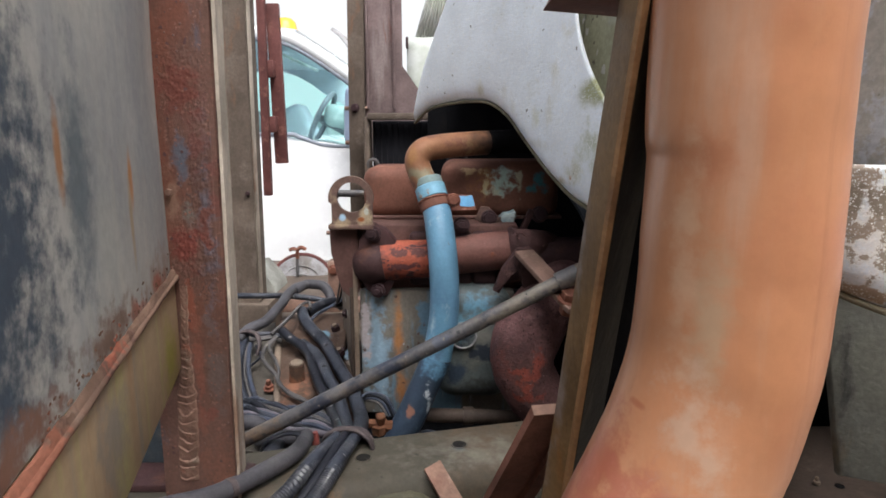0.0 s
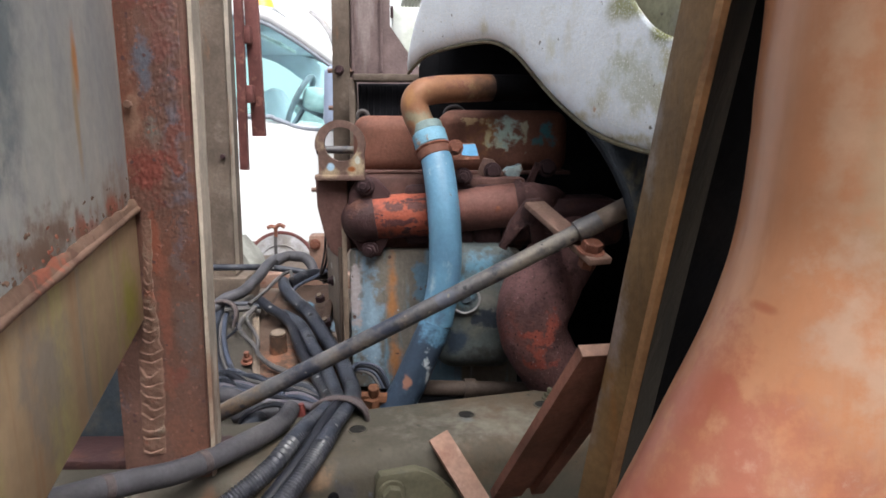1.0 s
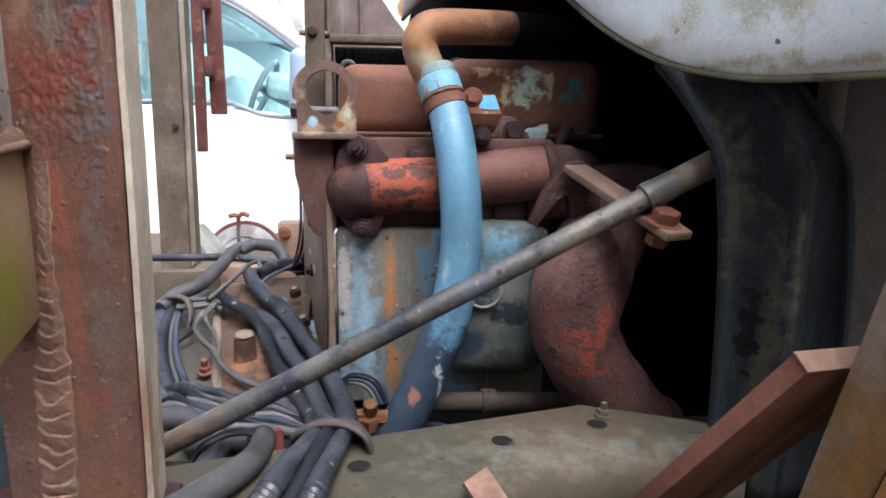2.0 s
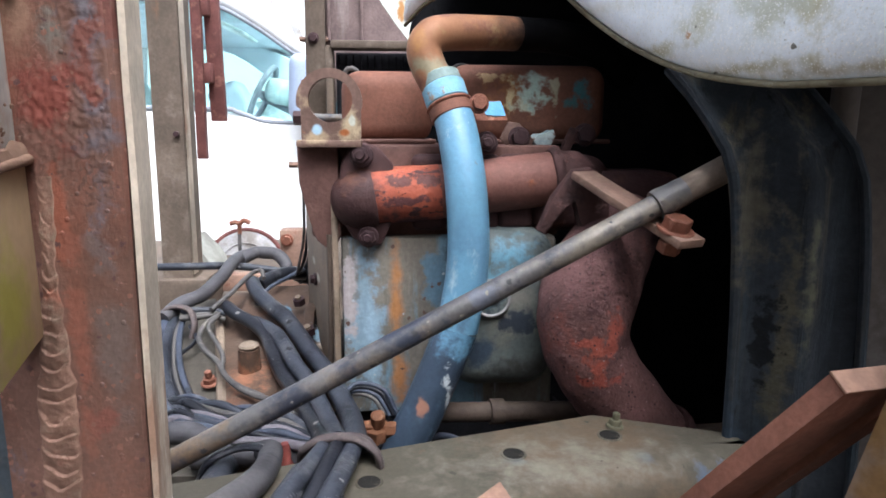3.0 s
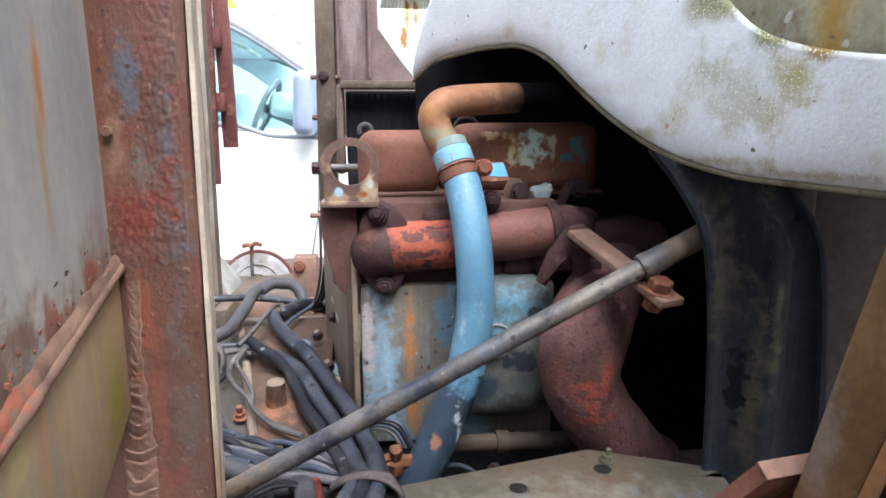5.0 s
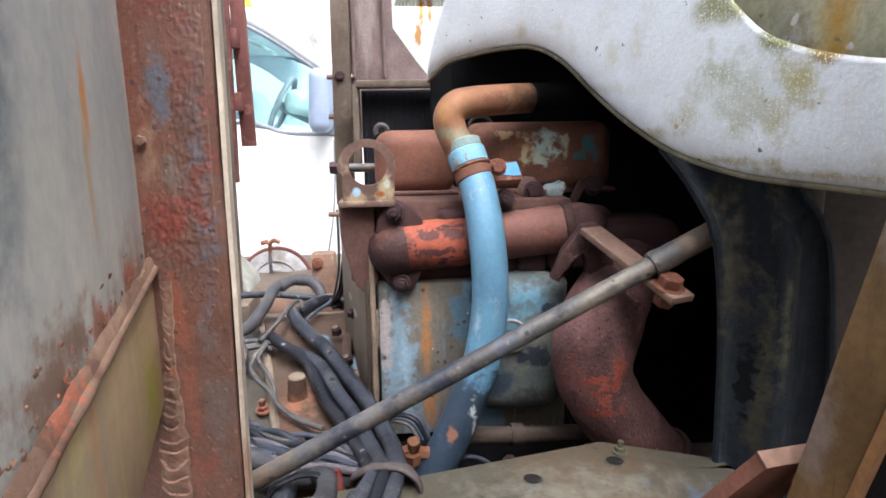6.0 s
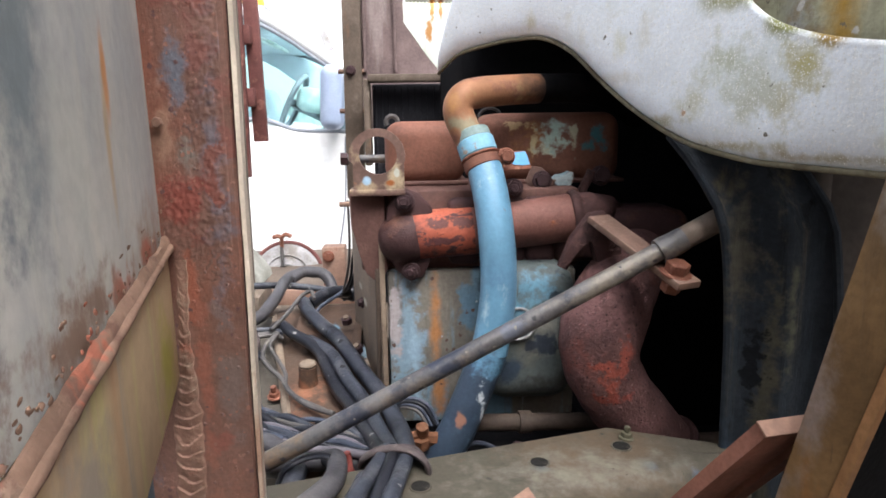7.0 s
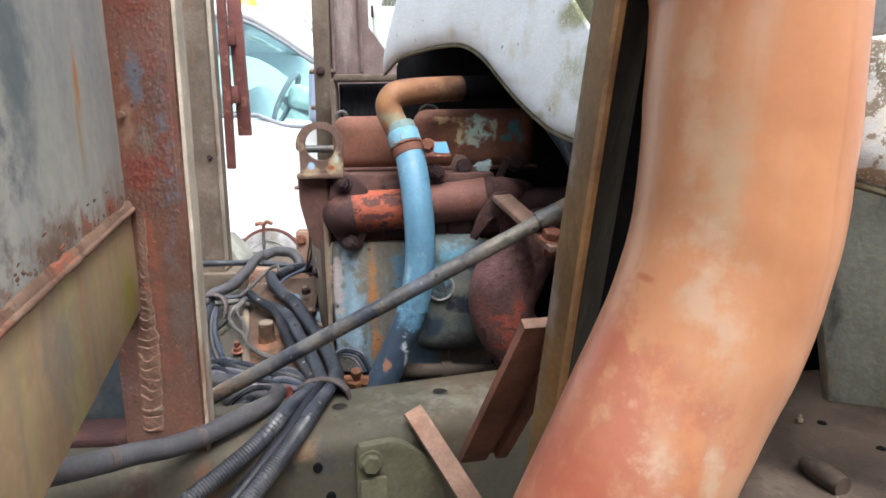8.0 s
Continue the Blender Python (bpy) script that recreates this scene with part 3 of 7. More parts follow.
    hose_black=worn("black_hose", (0.014, 0.015, 0.020), [((0.050, 0.050, 0.058), 22, 0.58, 0.70)], 0.32, 0, 0.25, 260, dots=(((0.24, 0.23, 0.22), 120, 0.40, 0.14),)),
    wire=worn("wire_grey", (0.089, 0.083, 0.081), [((0.038, 0.037, 0.039), 30, 0.5, 0.66), ((0.178, 0.162, 0.140), 40, 0.6, 0.7)], 0.6, 0, 0.2, 260),
    wire_blue=worn("wire_blue", (0.049, 0.058, 0.083), [((0.098, 0.102, 0.119), 30, 0.5, 0.66), ((0.021, 0.024, 0.031), 24, 0.56, 0.68)], 0.5, 0, 0.2, 260),
    hose_pale=worn("dusty_rubber", (0.062, 0.060, 0.067), [((0.088, 0.083, 0.086), 14, 0.5, 0.68), ((0.035, 0.034, 0.037), 12, 0.55, 0.7)], 0.5, 0, 0.25, 260),
    conduit=worn("conduit_plastic", (0.034, 0.036, 0.045), [((0.085, 0.087, 0.095), 24, 0.5, 0.68), ((0.02, 0.021, 0.025), 20, 0.55, 0.7)], 0.30, 0, 0.2, 260),
    tape=worn("tape_band", (0.080, 0.064, 0.064), [((0.14, 0.11, 0.10), 40, 0.5, 0.66)], 0.6, 0, 0.4, 260),
    housing_dark=worn("greasy_plate", (0.068, 0.050, 0.040), [((0.115, 0.088, 0.068), 16, 0.52, 0.68), ((0.04, 0.03, 0.026), 10, 0.55, 0.7)], 0.6, 0, 0.4, 240),
    elbow_dark=worn("sooty_cast", (0.075, 0.038, 0.036), [((0.14, 0.075, 0.07), 80, 0.56, 0.66), ((0.035, 0.02, 0.02), 20, 0.52, 0.66)], 0.7, 0, 0.8, 260),
    # casing and bell colours darkened for overhead shade that nothing here casts
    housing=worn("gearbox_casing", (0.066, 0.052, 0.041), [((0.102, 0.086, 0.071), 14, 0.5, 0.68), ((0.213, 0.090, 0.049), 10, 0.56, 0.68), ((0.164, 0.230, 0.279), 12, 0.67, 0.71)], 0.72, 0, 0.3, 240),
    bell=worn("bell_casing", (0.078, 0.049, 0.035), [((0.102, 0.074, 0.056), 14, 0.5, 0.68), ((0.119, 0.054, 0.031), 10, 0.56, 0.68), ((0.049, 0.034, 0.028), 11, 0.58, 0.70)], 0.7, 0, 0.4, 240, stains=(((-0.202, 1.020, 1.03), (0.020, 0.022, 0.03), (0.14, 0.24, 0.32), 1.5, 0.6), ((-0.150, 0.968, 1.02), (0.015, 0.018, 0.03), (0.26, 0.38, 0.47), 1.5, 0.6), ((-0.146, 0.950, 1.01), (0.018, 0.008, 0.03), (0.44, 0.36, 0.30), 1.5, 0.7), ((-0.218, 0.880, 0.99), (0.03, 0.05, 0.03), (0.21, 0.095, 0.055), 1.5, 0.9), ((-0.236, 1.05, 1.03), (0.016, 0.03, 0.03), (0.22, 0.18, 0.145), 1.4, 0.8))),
    hole=worn("hole_shade_dirt", (0.012, 0.011, 0.010), [((0.05, 0.042, 0.032), 60, 0.56, 0.7)], 0.9, 0, 0.4, 260),
    # near-black colour that stands in for deep shade
    black=worn("shade_black", (0.007, 0.007, 0.008), [((0.014, 0.012, 0.012), 10, 0.5, 0.7)], 0.8, 0, 0.3, 220),
    radiator=worn("radiator_black", (0.022, 0.022, 0.026), [((0.05, 0.04, 0.04), 12, 0.55, 0.7)], 0.6, 0, 0.3, 220),
    lid=worn("dusty_lid", (0.30, 0.295, 0.30), [((0.19, 0.17, 0.155), 16, 0.5, 0.68)], 0.55, 0, 0.2, 240),
    sheet=worn("pale_sheet", (0.26, 0.26, 0.235), [((0.18, 0.17, 0.15), 12, 0.5, 0.7)], 0.7, 0, 0.2, 240),
    carpaint=worn("white_car_paint", (0.80, 0.81, 0.82), [((0.74, 0.74, 0.74), 3, 0.5, 0.7)], 0.25, 0, 0.01, 60, 0.03),
    cartrim=worn("car_trim", (0.22, 0.24, 0.28), (), 0.5, 0, 0.05, 120, 0.1),
    mirror_shell=worn("mirror_shell", (0.28, 0.34, 0.47), [((0.34, 0.40, 0.52), 6, 0.5, 0.7)], 0.4, 0, 0.05, 120, 0.1),
    # seat and cabin colours lightened to imitate reflections in the glass
    seat=worn("seat_cloth", (0.62, 0.70, 0.70), [((0.35, 0.45, 0.45), 6, 0.5, 0.6)], 0.9, 0, 0.2, 240),
    cabin_grey=worn("cabin_grey", (0.56, 0.63, 0.70), [((0.44, 0.52, 0.60), 5, 0.5, 0.7)], 0.8, 0, 0.1, 160, 0.1),
    cabin_teal=worn("cabin_teal", (0.36, 0.46, 0.47), [((0.55, 0.65, 0.65), 6, 0.5, 0.66)], 0.7, 0, 0.1, 160, 0.1),
    carglass=glass("tinted_glass", (0.76, 0.96, 0.95)),
    amber=worn("amber_lens", (0.85, 0.42, 0.03), (), 0.3, 0, 0.05, 120, 0.1),
    tyre=worn("tyre_rubber", (0.03, 0.03, 0.032), [((0.09, 0.08, 0.07), 12, 0.5, 0.7)], 0.8, 0, 0.3, 200),
    corrugated=worn("rusty_white_sheet", (0.66, 0.67, 0.64), [((0.50, 0.52, 0.45), 4, 0.52, 0.7)], 0.6, 0, 0.2, 160, 0.08, stains=(((-0.034, 2.06, 1.570), (0.013, 0.2, 0.040), (0.34, 0.17, 0.06), 0.9, 0.6), ((-0.024, 2.06, 1.645), (0.011, 0.2, 0.055), (0.38, 0.18, 0.045), 0.9, 0.6), ((-0.008, 2.06, 1.705), (0.012, 0.2, 0.045), (0.42, 0.22, 0.05), 1.0, 0.6), ((0.0, 2.06, 1.630), (0.010, 0.2, 0.050), (0.34, 0.16, 0.05), 1.0, 0.6))),
    body_side=worn("stained_body_side", (0.46, 0.50, 0.44), [((0.60, 0.63, 0.60), 5, 0.48, 0.66), ((0.34, 0.36, 0.28), 12, 0.56, 0.72, (2, 2, 0.4))], 0.5, 0, 0.1, 160, 0.08, stains=(((-0.034, 2.06, 1.570), (0.013, 0.2, 0.040), (0.34, 0.17, 0.06), 0.9, 0.6), ((-0.024, 2.06, 1.645), (0.011, 0.2, 0.055), (0.38, 0.18, 0.045), 0.9, 0.6), ((-0.008, 2.06, 1.705), (0.012, 0.2, 0.045), (0.42, 0.22, 0.05), 1.0, 0.6), ((0.0, 2.06, 1.630), (0.010, 0.2, 0.050), (0.34, 0.16, 0.05), 1.0, 0.6))),
    ground=worn("yard_dirt", (0.18, 0.16, 0.135), [((0.11, 0.10, 0.085), 1.3, 0.5, 0.68), ((0.26, 0.24, 0.21), 18, 0.54, 0.7)], 0.9, 0, 0.5, 40, 0.2),
    redplug=worn("red_plug", (0.24, 0.065, 0.055), [((0.16, 0.06, 0.05), 60, 0.55, 0.68)], 0.6, 0, 0.3, 260),
    brass=worn("corroded_brass", (0.17, 0.075, 0.040), [((0.24, 0.13, 0.08), 50, 0.52, 0.66), ((0.08, 0.05, 0.04), 40, 0.58, 0.68)], 0.6, 0.2, 0.5, 300),
)

# dull, dirty surfaces shine little
for key, mat in M.items():
    if key not in ("orange", "fender", "blue", "carpaint", "carglass", "mirror_shell", "amber", "conduit", "rod"):
        mat.node_tree.nodes["Principled BSDF"].inputs["Specular IOR Level"].default_value = 0.03 if key in ("black", "radiator", "rubber") else 0.22

# ---- building helpers ----
def empty(name, base, label, category, group="", kind=""):
    ob = new(name)
    ob.location = base
    ob.empty_display_size = 0.02
    return tagged(ob, label, category, group, kind)


def part(name, bm, material, parent=None, label="", smooth=True, sharp=38):
    """Links a bmesh in world places as one mesh object under a thing, with its origin in its middle."""
    bmesh.ops.recalc_face_normals(bm, faces=bm.faces)
    me = bpy.data.meshes.new(name)
    lo = Vector([min(v.co[i] for v in bm.verts) for i in range(3)])
    hi = Vector([max(v.co[i] for v in bm.verts) for i in range(3)])
    mid = (lo + hi) / 2
    bmesh.ops.translate(bm, verts=bm.verts, vec=-mid)
    bm.to_mesh(me)
    bm.free()
    me.materials.append(M[material])
    if smooth:
        for p in me.polygons:
            p.use_smooth = True
        me.set_sharp_from_angle(angle=radians(sharp))
    ob = new(name, me)
    if parent is not None:
        ob.parent = parent
        up, shift = parent, Vector((0, 0, 0))
        while up is not None:
            shift += up.location
            up = up.parent
        ob.location = mid - shift
    else:
        ob.location = mid
    if label:
        ob["label"] = label
    return ob


def thing(name, bm, material, label, category, group="", kind="", smooth=True, sharp=38):
    return tagged(part(name, bm, material, None, "", smooth, sharp), label, category, group, kind)


def box(bm, centre, size, turn=None, bevel=0.0015, seg=2):
    """A bevelled box; turn is a rotation matrix (3x3 or 4x4)."""
    r = bmesh.ops.create_cube(bm, size=1.0)
    vs = r["verts"]
    bmesh.ops.scale(bm, vec=size, verts=vs)
    if bevel > 0:
        es = list({e for v in vs for e in v.link_edges})
        rb = bmesh.ops.bevel(bm, geom=es, offset=min(bevel, min(size) * 0.45), segments=seg, affect="EDGES", profile=0.5)
        vs = list({v for f in rb["faces"] for v in f.verts} | {v for v in vs if v.is_valid})
    if turn is not None:
        bmesh.ops.transform(bm, matrix=turn.to_4x4(), verts=vs)
    bmesh.ops.translate(bm, vec=centre, verts=vs)
    return vs


def prism(bm, outline, to3d, depth, bevel=0.0):
    """A plate: outline in (a, b), to3d(a, b, c) gives the place, c from 0 to depth."""
    front = [bm.verts.new(to3d(a, b, 0.0)) for a, b in outline]
    back = [bm.verts.new(to3d(a, b, depth)) for a, b in outline]
    n = len(outline)
    fs = [bm.faces.new(front), bm.faces.new(back[::-1])]
    for i in range(n):
        fs.append(bm.faces.new((front[i], back[i], back[(i + 1) % n], front[(i + 1) % n])))
    if bevel > 0:
        es = [e for f in fs[:2] for e in f.edges]
        bmesh.ops.bevel(bm, geom=list(set(es)), offset=bevel, segments=2, affect="EDGES", profile=0.5)


def spline(points, per=8):
    """Catmull-Rom through the points."""
    p = [Vector(q) for q in points]
    p = [2 * p[0] - p[1]] + p + [2 * p[-1] - p[-2]]
    out = []
    for i in range(1, len(p) - 2):
        a, b, c, d = p[i - 1], p[i], p[i + 1], p[i + 2]
        for k in range(per):
            t = k / per
            out.append(0.5 * (2 * b + (c - a) * t + (2 * a - 5 * b + 4 * c - d) * t * t + (3 * b - a - 3 * c + d) * t ** 3))
    out.append(p[-2])
    return out


def tube(bm, line, radius, sides=14, caps=True, squash=1.0):
    """A round bar along a line of places; radius is one number, a list, or a function of 0..1."""
    n = len(line)
    rings = []
    normal = None
    for i, q in enumerate(line):
        t = (line[min(i + 1, n - 1)] - line[max(i - 1, 0)]).normalized()
        if normal is None:
            normal = t.orthogonal().normalized()
        normal = (normal - t * normal.dot(t)).normalized()
        side = t.cross(normal)
        r = radius(i / (n - 1)) if callable(radius) else radius[i] if isinstance(radius, list) else radius
        rings.append([bm.verts.new(q + r * (math.cos(2 * math.pi * k / sides) * normal + squash * math.sin(2 * math.pi * k / sides) * side)) for k in range(sides)])
    for a, b in zip(rings, rings[1:]):
        for k in range(sides):
            bm.faces.new((a[k], a[(k + 1) % sides], b[(k + 1) % sides], b[k]))
    if caps:
        bm.faces.new(rings[0][::-1])
        bm.faces.new(rings[-1])


def straight(a, b, n=2):
    a, b = Vector(a), Vector(b)
    return [a + (b - a) * i / (n - 1) for i in range(n)]


def along(a, b):
    """The turn that lays z along b - a."""
    return (Vector(b) - Vector(a)).to_track_quat("Z", "Y").to_matrix()


def disc(bm, at, way, radius, thick, sides=24, bevel=0.0008):
    """A short round plate, its middle at a place, along a way."""
    w = Vector(way).normalized()
    q = Vector(at)
    r, b = radius, min(bevel, thick * 0.4)
    tube(bm, [q - w * thick / 2, q - w * (thick / 2 - b), q + w * (thick / 2 - b), q + w * thick / 2], [r - b, r, r, r - b], sides)


def hexagon(bm, at, way, radius, thick):
    disc(bm, at, way, radius, thick, 6, 0.0006)


def add_bolt(parent, at, way, radius=0.008, material="bolt", washer=True, name="bolt", stud=0.0):
    """A hexagon bolt head with its washer, seated at a place and facing a way."""
    bm = bmesh.new()
    w = Vector(way).normalized()
    q = Vector(at)
    if washer:
        disc(bm, q + w * 0.001, w, radius * 1.35, 0.003, 20)
    hexagon(bm, q + w * (0.002 + radius * 0.4), w, radius, radius * 0.95)
    if stud:
        disc(bm, q + w * (0.002 + radius * 0.9 + stud / 2), w, radius * 0.55, stud, 12)
    return part(name, bm, material, parent)


def roughen(bm, amount, scale, seed=0.0):
    for v in bm.verts:
        v.co += Vector(noise.noise_vector(v.co * scale + Vector((seed, seed, seed)))) * amount


def make_hose(name, points, radius, material, label, category="hose", ribs=0.0, group="", sides=14, per=8):
    bm = bmesh.new()
    line = spline(points, per if not ribs else 10)
    if ribs:
        # resample evenly so that the ribs have one pitch
        fine = spline(points, 60)
        length = sum((b - a).length for a, b in zip(fine, fine[1:]))
        step, acc, line = ribs / 4, 0.0, [fine[0]]
        for a, b in zip(fine, fine[1:]):
            acc += (b - a).length
            if acc >= step:
                line.append(b)
                acc = 0.0
        rad = [radius * (1.0 if k % 4 in (0, 1) else 0.78) for k in range(len(line))]
        tube(bm, line, rad, sides)
    else:
        tube(bm, line, lambda t: radius * (1 + 0.04 * noise.noise(Vector((t * 9, radius * 90, 1.3)))), sides)
    return thing(name, bm, material, label, category, group, sharp=75)


# ---- ground and surroundings ----
def make_ground():
    bm = bmesh.new()
    xs = [-400, -60, -15] + [-6 + 0.4 * i for i in range(31)] + [15, 60, 400]
    ys = [-400, -60, -12] + [-3 + 0.4 * i for i in range(31)] + [20, 60, 400]
    grid = [[bm.verts.new((x, y, 0.02 * noise.noise(Vector((x * 0.6, y * 0.6, 0))) if abs(x) < 8 and abs(y) < 14 else 0.0)) for x in xs] for y in ys]
    for r0, r1 in zip(grid, grid[1:]):
        for i in range(len(xs) - 1):
            bm.faces.new((r0[i], r0[i + 1], r1[i + 1], r1[i]))
    thing("ground", bm, "ground", "dry brown dirt yard ground", "ground", kind="structure")


make_ground()


def make_light_block_wall():
    """A plain dark wall, added unseen behind the walk to block frontal sky light."""
    bm = bmesh.new()
    box(bm, (0.0, -1.45, 1.42), (9.0, 0.12, 2.84), None, 0.01)
    thing("light_block_wall", bm, "brown", "plain brown wall added out of view to block sky light", "wall", kind="structure")


make_light_block_wall()


def make_backdrop():
    """The bright hazy distance beyond the yard."""
    m = bpy.data.materials.new("bright_haze")
    m.use_nodes = True
    nt = m.node_tree
    nt.nodes.remove(nt.nodes["Principled BSDF"])
    glow = nt.nodes.new("ShaderNodeEmission")
    glow.inputs["Color"].default_value, glow.inputs["Strength"].default_value = (1.0, 1.0, 0.99, 1), 0.9
    nt.links.new(glow.outputs[0], nt.nodes["Material Output"].inputs[0])
    M["haze"] = m
    bm = bmesh.new()
    cols = [(-45 + 9 * i, 48 - 0.012 * (-45 + 9 * i) ** 2) for i in range(11)]
    low = [bm.verts.new((x, y, -0.5)) for x, y in cols]
    top = [bm.verts.new((x, y, 16.0)) for x, y in cols]
    for i in range(10):
        bm.faces.new((low[i], low[i + 1], top[i + 1], top[i]))
    thing("backdrop", bm, "haze", "bright white hazy sky beyond the yard", "sky", kind="structure")


make_backdrop()


# ---- frame rail under the engine ----
RU = Vector((0.968, 0.25, 0.0)).normalized()    # along the rail
RV = Vector((-RU.y, RU.x, 0.0))                 # across it, away from the yard side
R0 = Vector((0.0, 0.598, 0.0))                  # on the outer face


def rail_at(u, v, z):
    return R0 + RU * u + RV * v + Vector((0, 0, z))


def make_rail():
    rail = empty("frame_rail", rail_at(0, 0.04, 0.78), "dusty olive-grey steel chassis rail with bolt holes", "chassis rail")
    bm = bmesh.new()
    top, r, width = 1.012, 0.024, 0.098
    prof = [(0.0, 0.78), (0.0, 0.90), (0.0, top - r)] + [(r - r * math.cos(a), top - r + r * math.sin(a)) for a in [math.pi / 2 * k / 8 for k in range(1, 9)]]
    prof += [(width * 0.5, top), (width, top), (width, top - 0.008), (0.030, top - 0.008), (0.008, top - 0.030), (0.008, 0.78)]
    stations = [-1.2, -0.6, -0.3, -0.2, -0.1, -0.05, 0.0, 0.05, 0.10, 0.125, 0.16, 0.195, 0.21]
    rings = []
    for u in stations:
        cut = 1.0 if u <= 0.125 else max(0.30, 1.0 - (u - 0.125) / 0.085 * 0.65)
        rings.append([bm.verts.new(rail_at(u, v * (cut if v > 0.03 else 1), z)) for v, z in prof])
    n = len(prof)
    for a, b in zip(rings, rings[1:]):
        for k in range(n):
            bm.faces.new((a[k], a[(k + 1) % n], b[(k + 1) % n], b[k]))
    bm.faces.new(rings[0])
    bm.faces.new(rings[-1][::-1])
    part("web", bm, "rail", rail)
    # holes: dark discs painted as the shade inside, with a worn rim
    for u, v, rad in ((-0.073, 0.057, 0.0085), (0.035, 0.060, 0.0085), (0.118, 0.062, 0.0085)):
        c = rail_at(u, v, top)
        bm = bmesh.new()
        ring = [c + Vector((math.cos(a), math.sin(a), 0)) * rad for a in [2 * math.pi * k / 24 for k in range(25)]]
        tube(bm, ring, 0.0011, 8, False)
        part("hole_rim", bm, "rail", rail)
        bm = bmesh.new()
        disc(bm, c + Vector((0, 0, -0.0022)), (0, 0, 1), rad, 0.006, 24)
        part("hole", bm, "hole", rail, "dark disc painted as a bolt hole's inner shade")
    # holes in the outer face, their inner shade painted as near-black discs
    for u, z, rad in ((-0.1025, 0.982, 0.0046), (-0.0917, 0.950, 0.0046)):
        bm = bmesh.new()
        disc(bm, rail_at(u, -0.0005, z), RV, rad, 0.004, 20)
        part("hole", bm, "black", rail, "dark disc painted as a bolt hole's inner shade")
    add_bolt(rail, rail_at(0.130, 0.073, top), (0.1, 0, 1), 0.0052, "flange", True, "bolt", 0.006)
    # bolted spring hanger plate on the outer face
    bm = bmesh.new()
    plate = [(-0.067, 0.80), (-0.067, 0.998), (-0.064, 1.002), (-0.032, 1.003), (-0.022, 0.998), (-0.0112, 0.990), (-0.002, 0.981), (0.0052, 0.972), (0.013, 0.955), (0.0166, 0.941), (0.022, 0.90), (0.026, 0.80)]
    prism(bm, plate, lambda a, b, c: rail_at(a, -0.012 + c, b), 0.011, 0.0015)
    hanger = part("hanger_plate", bm, "flange", rail, "olive bolted hanger plate")
    add_bolt(hanger, rail_at(-0.0547, -0.012, 0.986), -RV, 0.0088, "flange", True, "bolt")
    bm = bmesh.new()
    box(bm, rail_at(-0.053, -0.0145, 0.895), (0.026, 0.006, 0.150), Matrix.Rotation(math.atan2(RU.y, RU.x), 3, "Z"), 0.003)
    part("rib", bm, "flange", hanger)
    return rail


make_rail()


# ---- posts, panels and struts round the opening ----
def panel_at(s, z, out=0.0):
    """On the side panel's plane: s metres back from its far edge, out metres off it towards the opening."""
    d = Vector((0.2269, -0.9739, 0.0))
    n = Vector((0.9739, 0.2269, 0.0))
    return Vector((-0.2400, 0.560, 0.0)) + d * s + n * out + Vector((0, 0, z))


def seam_z(s):
    return 1.232 - 0.055 * s


